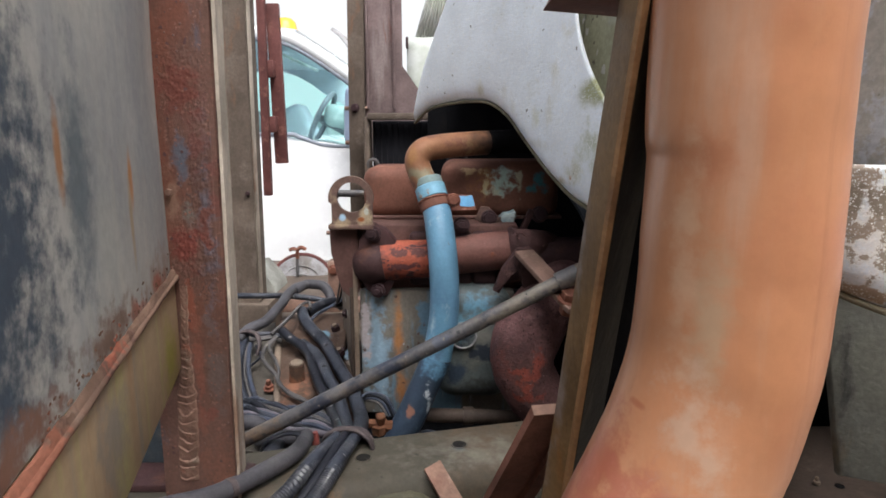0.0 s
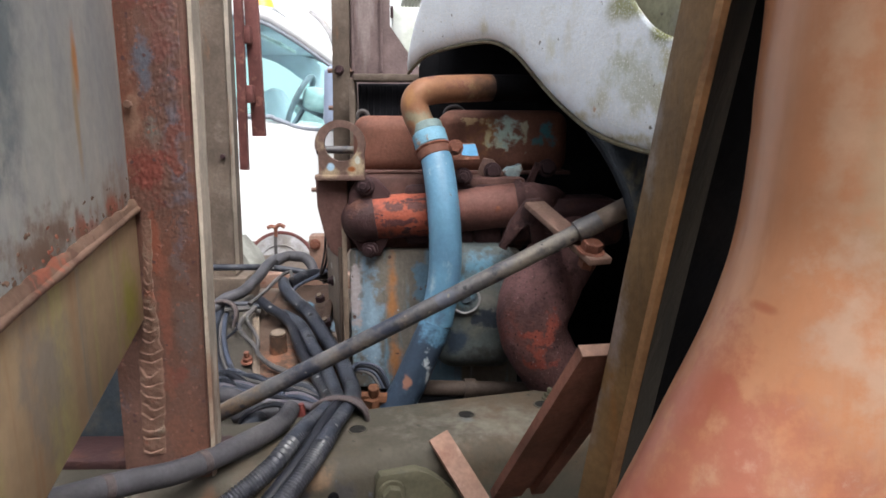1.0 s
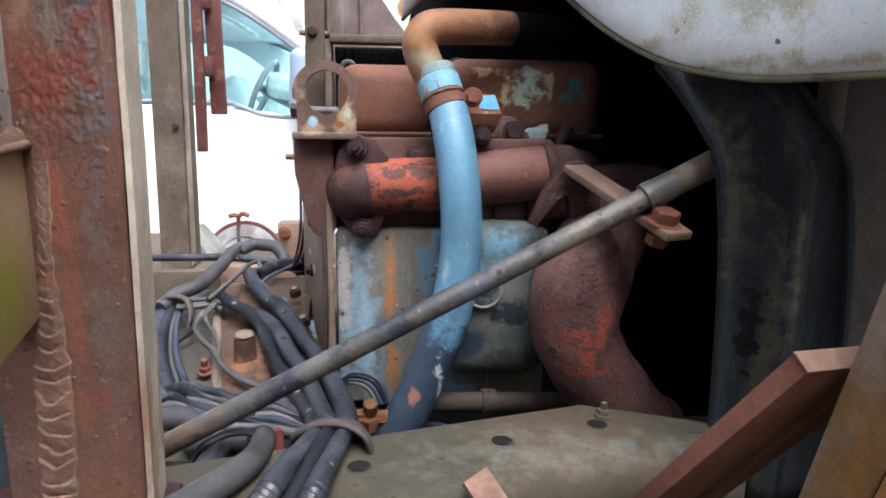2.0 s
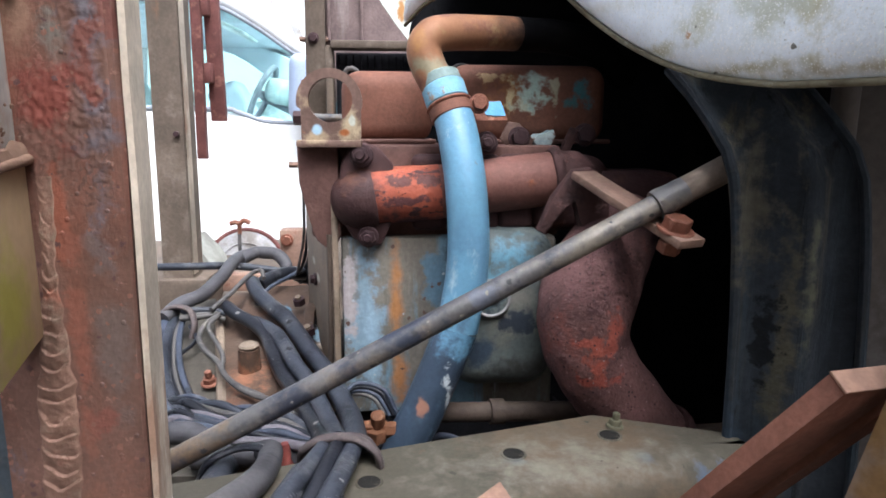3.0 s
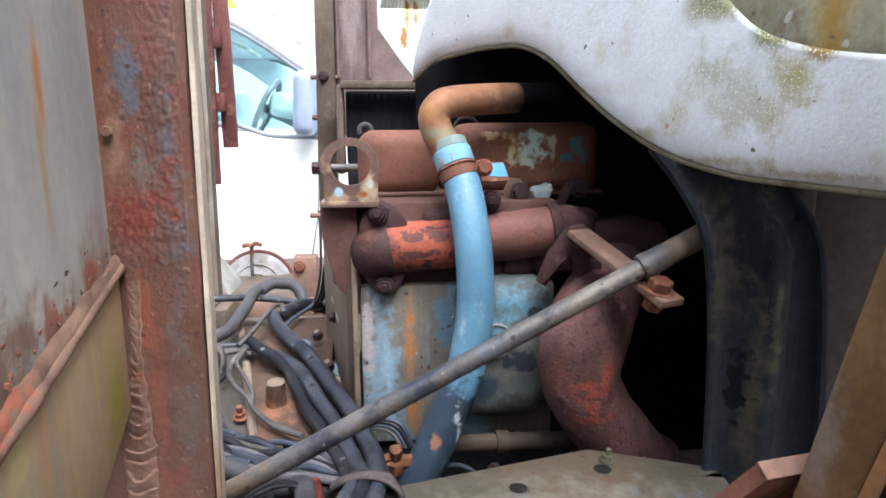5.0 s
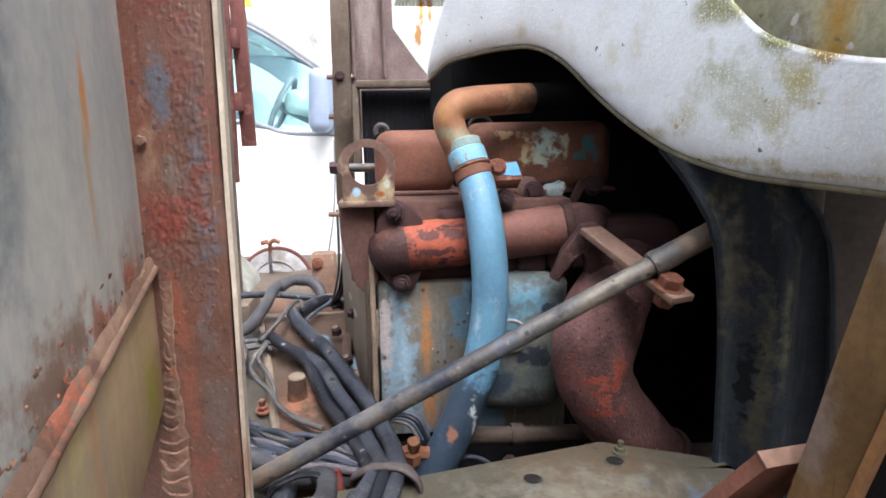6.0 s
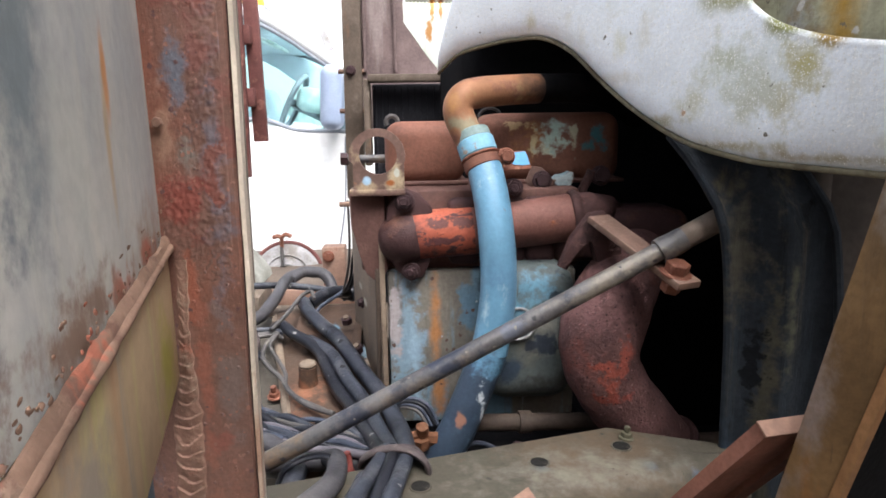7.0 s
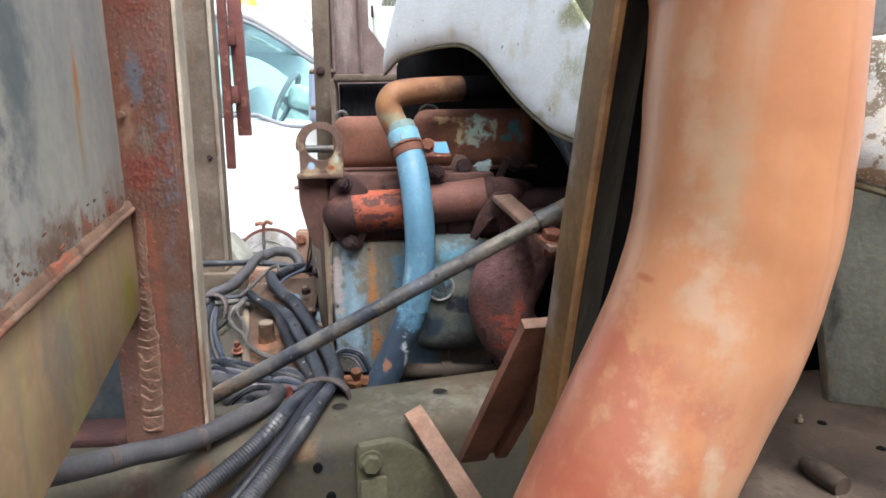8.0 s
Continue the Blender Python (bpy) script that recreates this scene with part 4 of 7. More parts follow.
def make_side_panel():
    panel = empty("side_panel", panel_at(0.4, 0.9), "grey weathered steel body panel with rusty lower seam", "panel")
    bm = bmesh.new()
    cols = [i * 0.03 for i in range(32)]
    rows = [0.0, 0.02, 0.05] + [0.1 + 0.04 * k for k in range(6)]
    grid = [[bm.verts.new(panel_at(s, seam_z(s) + h, 0.004 * noise.noise(Vector((s * 5, h * 5, 0))) - 0.002)) for s in cols] for h in rows]
    back = [[bm.verts.new(panel_at(s, seam_z(s) + h, -0.014)) for s in (cols[0], cols[-1])] for h in (rows[0], rows[-1])]
    for a, b in zip(grid, grid[1:]):
        for i in range(len(cols) - 1):
            bm.faces.new((a[i], a[i + 1], b[i + 1], b[i]))
    bm.faces.new([r[0] for r in grid] + [back[1][0], back[0][0]])
    bm.faces.new([r[-1] for r in grid][::-1] + [back[0][1], back[1][1]])
    bm.faces.new(grid[-1] + [back[1][1], back[1][0]])
    bm.faces.new(grid[0][::-1] + [back[0][0], back[0][1]])
    bm.faces.new((back[0][0], back[1][0], back[1][1], back[0][1]))
    part("sheet", bm, "panel", panel)
    # rolled seam with flaking rust above it
    bm = bmesh.new()
    tube(bm, [panel_at(s, seam_z(s) - 0.002, 0.003) for s in [i * 0.01 for i in range(92)]], lambda t: 0.0024 * (1 + 0.35 * noise.noise(Vector((t * 60, 0, 0))) + 0.25 * noise.noise(Vector((t * 210, 7, 0)))), 10)
    part("seam_bead", bm, "seam", panel, "rusty rolled seam bead")
    bm = bmesh.new()
    cols2 = [i * 0.006 for i in range(152)]
    low = [bm.verts.new(panel_at(s, seam_z(s), 0.0035)) for s in cols2]
    mid = [bm.verts.new(panel_at(s, seam_z(s) + 0.004, 0.0022 + 0.0012 * noise.noise(Vector((s * 130, 4, 0))))) for s in cols2]
    high = [bm.verts.new(panel_at(s, seam_z(s) + 0.0055 + 0.003 * noise.noise(Vector((s * 40, 0, 0))) + 0.0022 * noise.noise(Vector((s * 190, 0, 0))), 0.0006)) for s in cols2]
    for a, b in ((low, mid), (mid, high)):
        for i in range(len(cols2) - 1):
            bm.faces.new((a[i], a[i + 1], b[i + 1], b[i]))
    part("flaking_strip", bm, "seam", panel, "flaking red rust along the seam")
    # loose flakes of rust above the seam
    random.seed(8)
    for i in range(70):
        s = random.uniform(0.0, 0.30)
        up = min(0.016, random.expovariate(1 / 0.006)) + 0.007
        r = random.uniform(0.0007, 0.0015)
        bm = bmesh.new()
        v = bmesh.ops.create_icosphere(bm, subdivisions=1, radius=r)["verts"]
        for q in v:
            q.co += Vector(noise.noise_vector(q.co * 400 + Vector((i, 0, 0)))) * r * 0.7
            q.co.x *= 0.25
        bmesh.ops.rotate(bm, verts=v, cent=(0, 0, 0), matrix=Matrix.Rotation(random.uniform(-0.3, 0.5), 3, "Y") @ Matrix.Rotation(random.uniform(0, 3), 3, "X"))
        bmesh.ops.translate(bm, verts=v, vec=panel_at(s, seam_z(s) + up, 0.0010))
        part("rust_flake", bm, "seam", panel, smooth=False)
    # lower channel
    bm = bmesh.new()
    out = [(0.0, -0.003), (0.0, -0.088), (0.92, -0.110), (0.92, -0.003)]
    prism(bm, out, lambda a, b, c: panel_at(a, seam_z(a) + b, 0.001 - c), 0.012, 0.0012)
    part("lower_plate", bm, "plate", panel, "yellow-olive stained lower plate")
    return panel


make_side_panel()


def make_left_post():
    post = empty("steel_post", (-0.215, 0.575, 0.92), "rust-red and grey steel post with a rough weld", "post")
    bm = bmesh.new()

    def at(x, y, z):
        k = (z - 1.15) * 0.012
        return Vector((x + k, y, z))
    sec = [(-0.262, 0.558), (-0.1955, 0.558), (-0.1940, 0.560), (-0.2030, 0.604), (-0.2070, 0.604), (-0.2035, 0.566), (-0.262, 0.566)]
    zs = [1.0105 + 0.036 * i for i in range(19)]
    rings = []
    for z in zs:
        rings.append([bm.verts.new(at(x + 0.0012 * noise.noise(Vector((z * 14, i, 0))), y + 0.0012 * noise.noise(Vector((z * 17, i, 5))), z)) for i, (x, y) in enumerate(sec)])
    n = len(sec)
    for a, b in zip(rings, rings[1:]):
        for k in range(n):
            bm.faces.new((a[k], a[(k + 1) % n], b[(k + 1) % n], b[k]))
    bm.faces.new(rings[0])
    bm.faces.new(rings[-1][::-1])
    part("angle_face", bm, "post", post)
    # outer flange edge, painted pale as the side that faces the light
    bm = bmesh.new()
    rings = []
    for z in zs:
        w = 0.0012 * noise.noise(Vector((z * 25, 3, 0)))
        rings.append([bm.verts.new(at(x, y, z)) for x, y in ((-0.1925 + w, 0.5578), (-0.1905 + w, 0.561), (-0.2003 + w, 0.606), (-0.2030, 0.606))])
    for a, b in zip(rings, rings[1:]):
        for k in range(4):
            bm.faces.new((a[k], a[(k + 1) % 4], b[(k + 1) % 4], b[k]))
    bm.faces.new(rings[0])
    bm.faces.new(rings[-1][::-1])
    part("flange_edge", bm, "post_edge", post, "pale flange edge painted as its lit side")
    # weld bead of overlapping scallops, low and dusty
    bm = bmesh.new()
    nx, nz = 26, 330
    grid = []
    for j in range(nz + 1):
        z = 1.222 - 0.190 * j / nz
        t = (1.222 - z) / 0.190
        half = 0.0034 + 0.0058 * min(1.0, max(0.0, (t - 0.25) * 3.0)) + 0.0016 * noise.noise(Vector((z * 130, 0, 0)))
        mid = -0.2315 - 0.0065 * t + 0.0012 * noise.noise(Vector((z * 60, 4, 0)))
        row = []
        for i in range(nx + 1):
            u = -1.15 + 2.3 * i / nx
            p = Vector((u * half, 0, z))
            dome = math.sqrt(max(0.0, 1 - u * u))
            drop = (1.222 - z) - 0.0040 * (1 - u * u) + 0.0036 * noise.noise(Vector((u * 0.9, z * 55, 3)))
            turn = drop / 0.0092 + 0.60 * noise.noise(Vector((u * 0.2, z * 70, 8)))
            scallop = (1 - (turn - math.floor(turn))) ** 0.6
            h = dome * (0.0005 + 0.0020 * min(1, t * 1.8)) * (0.18 + 0.82 * scallop + 0.35 * noise.noise(Vector((u * 1.2, z * 110, 1)))) + 0.0004 * noise.noise(p * 300) * dome - (0.0006 if abs(u) > 1 else 0)
            row.append(bm.verts.new((mid + u * half + (z - 1.15) * 0.012, 0.5578 - h, z)))
        grid.append(row)
    for r0, r1 in zip(grid, grid[1:]):
        for i in range(nx):
            bm.faces.new((r0[i], r0[i + 1], r1[i + 1], r1[i]))
    part("weld_bead", bm, "weld", post, "lumpy dusty weld bead", sharp=80)
    # spatter
    random.seed(3)
    for i in range(64):
        bm = bmesh.new()
        r = bmesh.ops.create_icosphere(bm, subdivisions=2, radius=random.uniform(0.0006, 0.0014))
        bmesh.ops.scale(bm, vec=(1.0, 0.45, 1.0), verts=r["verts"])
        bmesh.ops.translate(bm, vec=(-0.234 + 0.035 * random.random() ** 0.6, 0.5578, random.uniform(1.05, 1.50)), verts=r["verts"])
        part("spatter", bm, "post", post)
    # crusted rust scale, a lumpy crust that fades into the face
    bm = bmesh.new()
    nx, nz = 70, 260
    grid = []
    for j in range(nz + 1):
        z = 1.165 + 0.265 * j / nz
        row = []
        for i in range(nx + 1):
            x = -0.2520 + 0.0535 * i / nx
            m1 = math.exp(-((x + 0.224) / 0.016) ** 2 - ((z - 1.250) / 0.030) ** 2)
            m2 = 1.15 * math.exp(-((x + 0.206) / 0.014) ** 2 - ((z - 1.305) / 0.090) ** 2)
            m3 = 0.9 * math.exp(-((x + 0.222) / 0.020) ** 2 - ((z - 1.405) / 0.030) ** 2)
            m = max(m1, m2, m3)
            p = Vector((x, 0, z))
            lump = 0.55 * noise.noise(p * 420) + 0.40 * noise.noise(p * 200 + Vector((9, 0, 0))) + 0.30 * noise.noise(p * 800)
            h = 0.0011 * (lump + 1.25 * m - 0.85)
            if i in (0, nx) or j in (0, nz):
                h = -0.001
            row.append(bm.verts.new((x + (z - 1.15) * 0.012, 0.5576 - max(-0.001, min(0.0020, h)), z)))
        grid.append(row)
    for r0, r1 in zip(grid, grid[1:]):
        for i in range(nx):
            bm.faces.new((r0[i], r0[i + 1], r1[i + 1], r1[i]))
    part("rust_scale", bm, "post", post, "crusted red rust scale", sharp=80)
    add_bolt(post, (-0.2355, 0.5580, 1.306), (0, -1, 0), 0.0034, "weld", False, "rivet")
    # foot
    bm = bmesh.new()
    box(bm, (-0.268, 0.590, 1.0150), (0.15, 0.045, 0.010), None, 0.003)
    part("foot_plate", bm, "engine_dark", post)
    return post


make_left_post()


def make_hidden_box():
    bm = bmesh.new()
    box(bm, (-0.345, 0.640, 1.066), (0.115, 0.050, 0.128), None, 0.006)
    thing("steel_box", bm, "block_dark", "dark blue painted steel box behind the post", "box")


make_hidden_box()


def make_back_post():
    post = empty("channel_post", (-0.40, 1.27, 1.02), "brown rusty steel channel post on the far side", "post")
    bm = bmesh.new()
    sec = [(-0.0245, 0), (0.0225, 0), (0.0225, 0.05), (0.0175, 0.05), (0.0175, 0.006), (-0.0195, 0.006), (-0.0195, 0.05), (-0.0245, 0.05)]
    prism(bm, sec, lambda a, b, c: Vector((-0.404 + a + 0.010 * c, 1.25 + b, 1.015 + c)), 1.16, 0)
    part("channel", bm, "brown", post)
    # pale strip added for the bright line beside the channel
    bm = bmesh.new()
    box(bm, (-0.377, 1.262, 1.57), (0.003, 0.024, 1.10), Matrix.Rotation(0.010, 3, "Y"), 0.0008)
    part("pale_edge", bm, "post_edge", post, "pale strip along the channel flange")
    bm = bmesh.new()
    box(bm, (-0.41, 1.285, 0.982), (0.10, 0.10, 0.066), None, 0.003)
    part("foot_plate", bm, "brown", post)
    add_bolt(post, (-0.392, 1.250, 1.24), (0, -1, 0), 0.005, "bolt_dark", False, "rivet")
    return post


make_back_post()


def make_bar_rack():
    rack = empty("bar_rack", (-0.52, 1.85, 1.15), "dark red steel bars joined by two spacer blocks", "rack")
    bm = bmesh.new()
    box(bm, (-0.513, 1.82, 1.60), (0.022, 0.022, 0.84), Matrix.Rotation(0.014, 3, "Y"), 0.002)
    part("long_bar", bm, "bar", rack)
    bm = bmesh.new()
    box(bm, (-0.488, 1.86, 1.492), (0.036, 0.020, 0.444), Matrix.Rotation(-0.012, 3, "Y"), 0.003)
    part("short_bar", bm, "bar", rack)
    for z in (1.535, 1.382):
        bm = bmesh.new()
        box(bm, (-0.503, 1.838, z), (0.030, 0.030, 0.046), None, 0.003)
        part("spacer", bm, "bar", rack)
    bm = bmesh.new()
    box(bm, (-0.75, 1.86, 2.03), (0.9, 0.05, 0.05), None, 0.004)
    part("top_beam", bm, "bar", rack)
    bm = bmesh.new()
    box(bm, (-1.18, 1.86, 1.47), (0.05, 0.05, 1.08), None, 0.004)
    part("stand_post", bm, "bar", rack)
    return rack


make_bar_rack()


def make_center_frame():
    fr = empty("support_frame", (-0.12, 1.45, 1.1), "purple-brown steel radiator frame with a corner gusset", "frame")
    bm = bmesh.new()
    sec = [(-0.219, 1.452), (-0.192, 1.452), (-0.184, 1.458), (-0.184, 1.50), (-0.219, 1.50)]
    prism(bm, sec, lambda a, b, c: Vector((a + 0.012 * (c - 0.3), b, 1.16 + c)), 1.0, 0.002)
    part("upright", bm, "brown", fr)
    bm = bmesh.new()
    prism(bm, [(-0.190, 1.30), (-0.190, 2.1), (-0.100, 2.1), (-0.101, 1.505), (-0.055, 1.442), (-0.02, 1.40), (-0.02, 1.30)], lambda a, b, c: Vector((a, 1.475 + c, b)), 0.008, 0.0012)
    part("gusset_panel", bm, "purple", fr, "purple primer-painted gusset panel")
    for x in (-0.178, -0.118):
        bm = bmesh.new()
        box(bm, (x, 1.470, 1.72), (0.006, 0.008, 0.62), None, 0.002)
        part("rib", bm, "purple", fr)
    bm = bmesh.new()
    box(bm, (-0.05, 1.385, 1.391), (0.235, 0.035, 0.014), None, 0.003)
    part("cross_bar", bm, "brown", fr, "pale dusty cross bar")
    bm = bmesh.new()
    box(bm, (-0.171, 1.40, 1.31), (0.012, 0.05, 0.16), None, 0.003)
    part("side_bar", bm, "brown", fr)
    add_bolt(fr, (-0.205, 1.452, 1.412), (0, -1, 0), 0.0075, "bolt_dark", True, "bolt")
    for z in (1.335, 1.412):
        bm = bmesh.new()
        tube(bm, straight((-0.232, 1.47, z), (-0.18, 1.47, z)), 0.005, 10)
        part("pin", bm, "bracket", fr)
    return fr


make_center_frame()


def make_radiator():
    rad = empty("radiator", (-0.05, 1.40, 1.1), "black finned radiator core behind the engine", "radiator")
    bm = bmesh.new()
    box(bm, (-0.045, 1.425, 1.165), (0.235, 0.03, 0.435), None, 0.003)
    part("core", bm, "radiator", rad)
    for i in range(19):
        bm = bmesh.new()
        box(bm, (-0.156 + 0.0125 * i, 1.408, 1.24), (0.0025, 0.008, 0.275), None, 0)
        part("fin", bm, "radiator", rad)
    return rad


make_radiator()


def make_right_post():
    post = empty("leaning_post", (0.09, 0.40, 0.85), "olive-brown leaning steel post with a worn ridge", "post")

    def ridge(z):
        return Vector((0.0954 + 0.0386 * (z - 1.3), 0.3535 - 0.2806 * (z - 1.3), z))

    def left(z):
        return Vector((0.0894 + 0.0699 * (z - 1.3), 0.3853 - 0.2088 * (z - 1.3), z))
    zs = [0.86 + 0.04 * i for i in range(27)]

    def skin(name, fn, material, label=""):
        bm = bmesh.new()
        rings = [[bm.verts.new(q) for q in fn(z)] for z in zs]
        n = len(rings[0])
        for a, b in zip(rings, rings[1:]):
            for k in range(n):
                bm.faces.new((a[k], a[(k + 1) % n], b[(k + 1) % n], b[k]))
        bm.faces.new(rings[0])
        bm.faces.new(rings[-1][::-1])
        return part(name, bm, material, post, label)

    def web(z):
        r, l = ridge(z), left(z)
        w = 0.0008 * noise.noise(Vector((z * 20, 1, 0)))
        return [l + Vector((w, 0, 0)), l + (r - l) * 0.5 + Vector((w - 0.0015, 0, 0)), r + Vector((w - 0.001, 0.004, 0)), r + Vector((0.006, 0.008, 0)), l + Vector((0.007, 0, 0))]
    skin("side_face", web, "rpost")
    skin("ridge", lambda z: [ridge(z) + Vector((-0.0022, 0.0025, 0)), ridge(z) + Vector((-0.001, -0.0018, 0)), ridge(z) + Vector((0.0022, -0.0012, 0)), ridge(z) + Vector((0.003, 0.004, 0))], "rust_edge", "worn pinkish ridge")
    skin("front_face", lambda z: [ridge(z) + Vector((0.003, 0.000, 0)), ridge(z) + Vector((0.022, 0.020, 0)), ridge(z) + Vector((0.020, 0.023, 0)), ridge(z) + Vector((0.001, 0.005, 0))], "channel_grey", "dull grey-green channel face")
    # near-black sheet in place of the shade between post and pipe
    skin("shade_web", lambda z: [ridge(z) + Vector((0.0225, 0.0225, 0)), ridge(z) + Vector((0.085, 0.046, 0)), ridge(z) + Vector((0.085, 0.050, 0)), ridge(z) + Vector((0.0215, 0.026, 0))], "black", "near-black sheet for the shade behind the pipe")
    return post


make_right_post()


def make_channel_strut():
    """A small channel section, cut square at its top, its open side towards the yard."""
    strut = empty("channel_strut", (0.02, 0.60, 0.90), "brown primer-painted channel strut leaning from the rail", "strut", "struts on the rail")
    a = Vector((0.0665, 0.4137, 1.1660))
    w = Vector((-0.170, 0.583, -0.794)).normalized()
    s = Vector((0.97, 0.236, -0.034))
    s = (s - w * s.dot(w)).normalized()
    n = s.cross(w)
    if n.y > 0:
        n = -n
    length = 0.205
    for nm, sec, m in (("flange", [(0, -0.0072), (0, 0), (0.0245, 0), (0.0245, -0.0072)], "strut"), ("web", [(0.0246, -0.0072), (0.0246, -0.0056), (0.0334, -0.0056), (0.0334, -0.0072)], "strut"), ("flange", [(0.0335, -0.0072), (0.0335, 0), (0.044, 0), (0.044, -0.0072)], "strut")):
        bm = bmesh.new()
        prism(bm, sec, lambda p, q, c: a + s * p + n * q + w * c, length, 0.0005)
        part(nm, bm, m, strut)
    bm = bmesh.new()
    prism(bm, [(-0.0004, -0.0075), (-0.0004, 0.0003), (0.0445, 0.0003), (0.0445, -0.0075)], lambda p, q, c: a + s * p + n * q + w * (c - 0.0012), 0.0012, 0.0004)
    part("end_cap", bm, "cap", strut, "pale pink cut end")
    return strut


make_channel_strut()


def make_flat_strut():
    a, b = Vector((-0.0185, 0.600, 1.0180)), Vector((0.0460, 0.537, 0.936))
    w = (b - a).normalized()
    side = Vector((1, 0.35, 0.1))
    s = (side - w * side.dot(w)).normalized()
    t = w.cross(s).normalized()
    bm = bmesh.new()
    prism(bm, [(0, 0), (0.0190, 0), (0.0190, 0.005), (0, 0.005)], lambda p, q, c: a + s * p + t * q + w * c, (b - a).length * 1.6, 0.0008)
    thing("flat_strut", bm, "cap", "pink-brown flat steel strut on the rail", "strut", "struts on the rail")


make_flat_strut()


# ---- orange pipe ----
def make_orange_pipe():
    pipe = empty("orange_pipe", (0.10, 0.31, 0.95), "faded orange bent air pipe with red scuffs", "pipe")
    bm = bmesh.new()
    line = spline([(0.147, 0.314, 1.47), (0.147, 0.314, 1.44), (0.147, 0.314, 1.41), (0.147, 0.314, 1.385), (0.147, 0.314, 1.365), (0.147, 0.314, 1.352), (0.1475, 0.314, 1.335), (0.1475, 0.314, 1.31), (0.1475, 0.314, 1.28), (0.1445, 0.314, 1.24), (0.1335, 0.313, 1.20), (0.116, 0.311, 1.16), (0.0955, 0.309, 1.115), (0.069, 0.306, 1.06), (0.034, 0.303, 0.99)], 8)
    tube(bm, line, lambda t: 0.0443 + 0.0013 * min(1, max(0, t * 2.2 - 0.8)), 48, False)
    # a shallow dent at the start of the bend
    for v in bm.verts:
        side = max(0.0, -(v.co.x - 0.147) / 0.044)
        drop = 1.3455 - v.co.z
        v.co.x += 0.0030 * side ** 9 * (math.exp(-drop / 0.030) if drop > 0 else math.exp(drop / 0.006))
        v.co.y += 0.0011 * noise.noise(v.co * 26) + 0.0005 * noise.noise(v.co * 60)
    part("bend", bm, "orange", pipe)
    bm = bmesh.new()
    tube(bm, [Vector((0.147, 0.314, z)) for z in (1.462, 1.464, 1.60, 1.602, 1.9)], [0.0440, 0.0446, 0.0446, 0.0440, 0.0440], 48, False)
    part("sleeve", bm, "orange", pipe)
    return pipe


make_orange_pipe()


# ---- white fender ----
PLAN = [(-0.0533, 1.050), (-0.0283, 1.018), (0.0039, 0.975), (0.0325, 0.933), (0.0575, 0.892), (0.0793, 0.850), (0.1015, 0.800), (0.1189, 0.750), (0.1363, 0.690), (0.1568, 0.630), (0.1706, 0.586), (0.1900, 0.520), (0.212, 0.450), (0.229, 0.388), (0.264, 0.353), (0.36, 0.335)]
LIP = [1.372, 1.3926, 1.3991, 1.4002, 1.3959, 1.3767, 1.3391, 1.3099, 1.2862, 1.2735, 1.2705, 1.2685, 1.266, 1.263, 1.252, 1.225]
TOP = [1.72, 1.72, 1.72, 1.71, 1.70, 1.68, 1.64, 1.567, 1.453, 1.387, 1.360, 1.344, 1.339, 1.338, 1.338, 1.338]


def plan_at(k, values):
    i = min(int(k), len(values) - 2)
    t = k - i
    a, b = values[i], values[i + 1]
    return a + (b - a) * t if not isinstance(a, tuple) else tuple(p + (q - p) * t for p, q in zip(a, b))


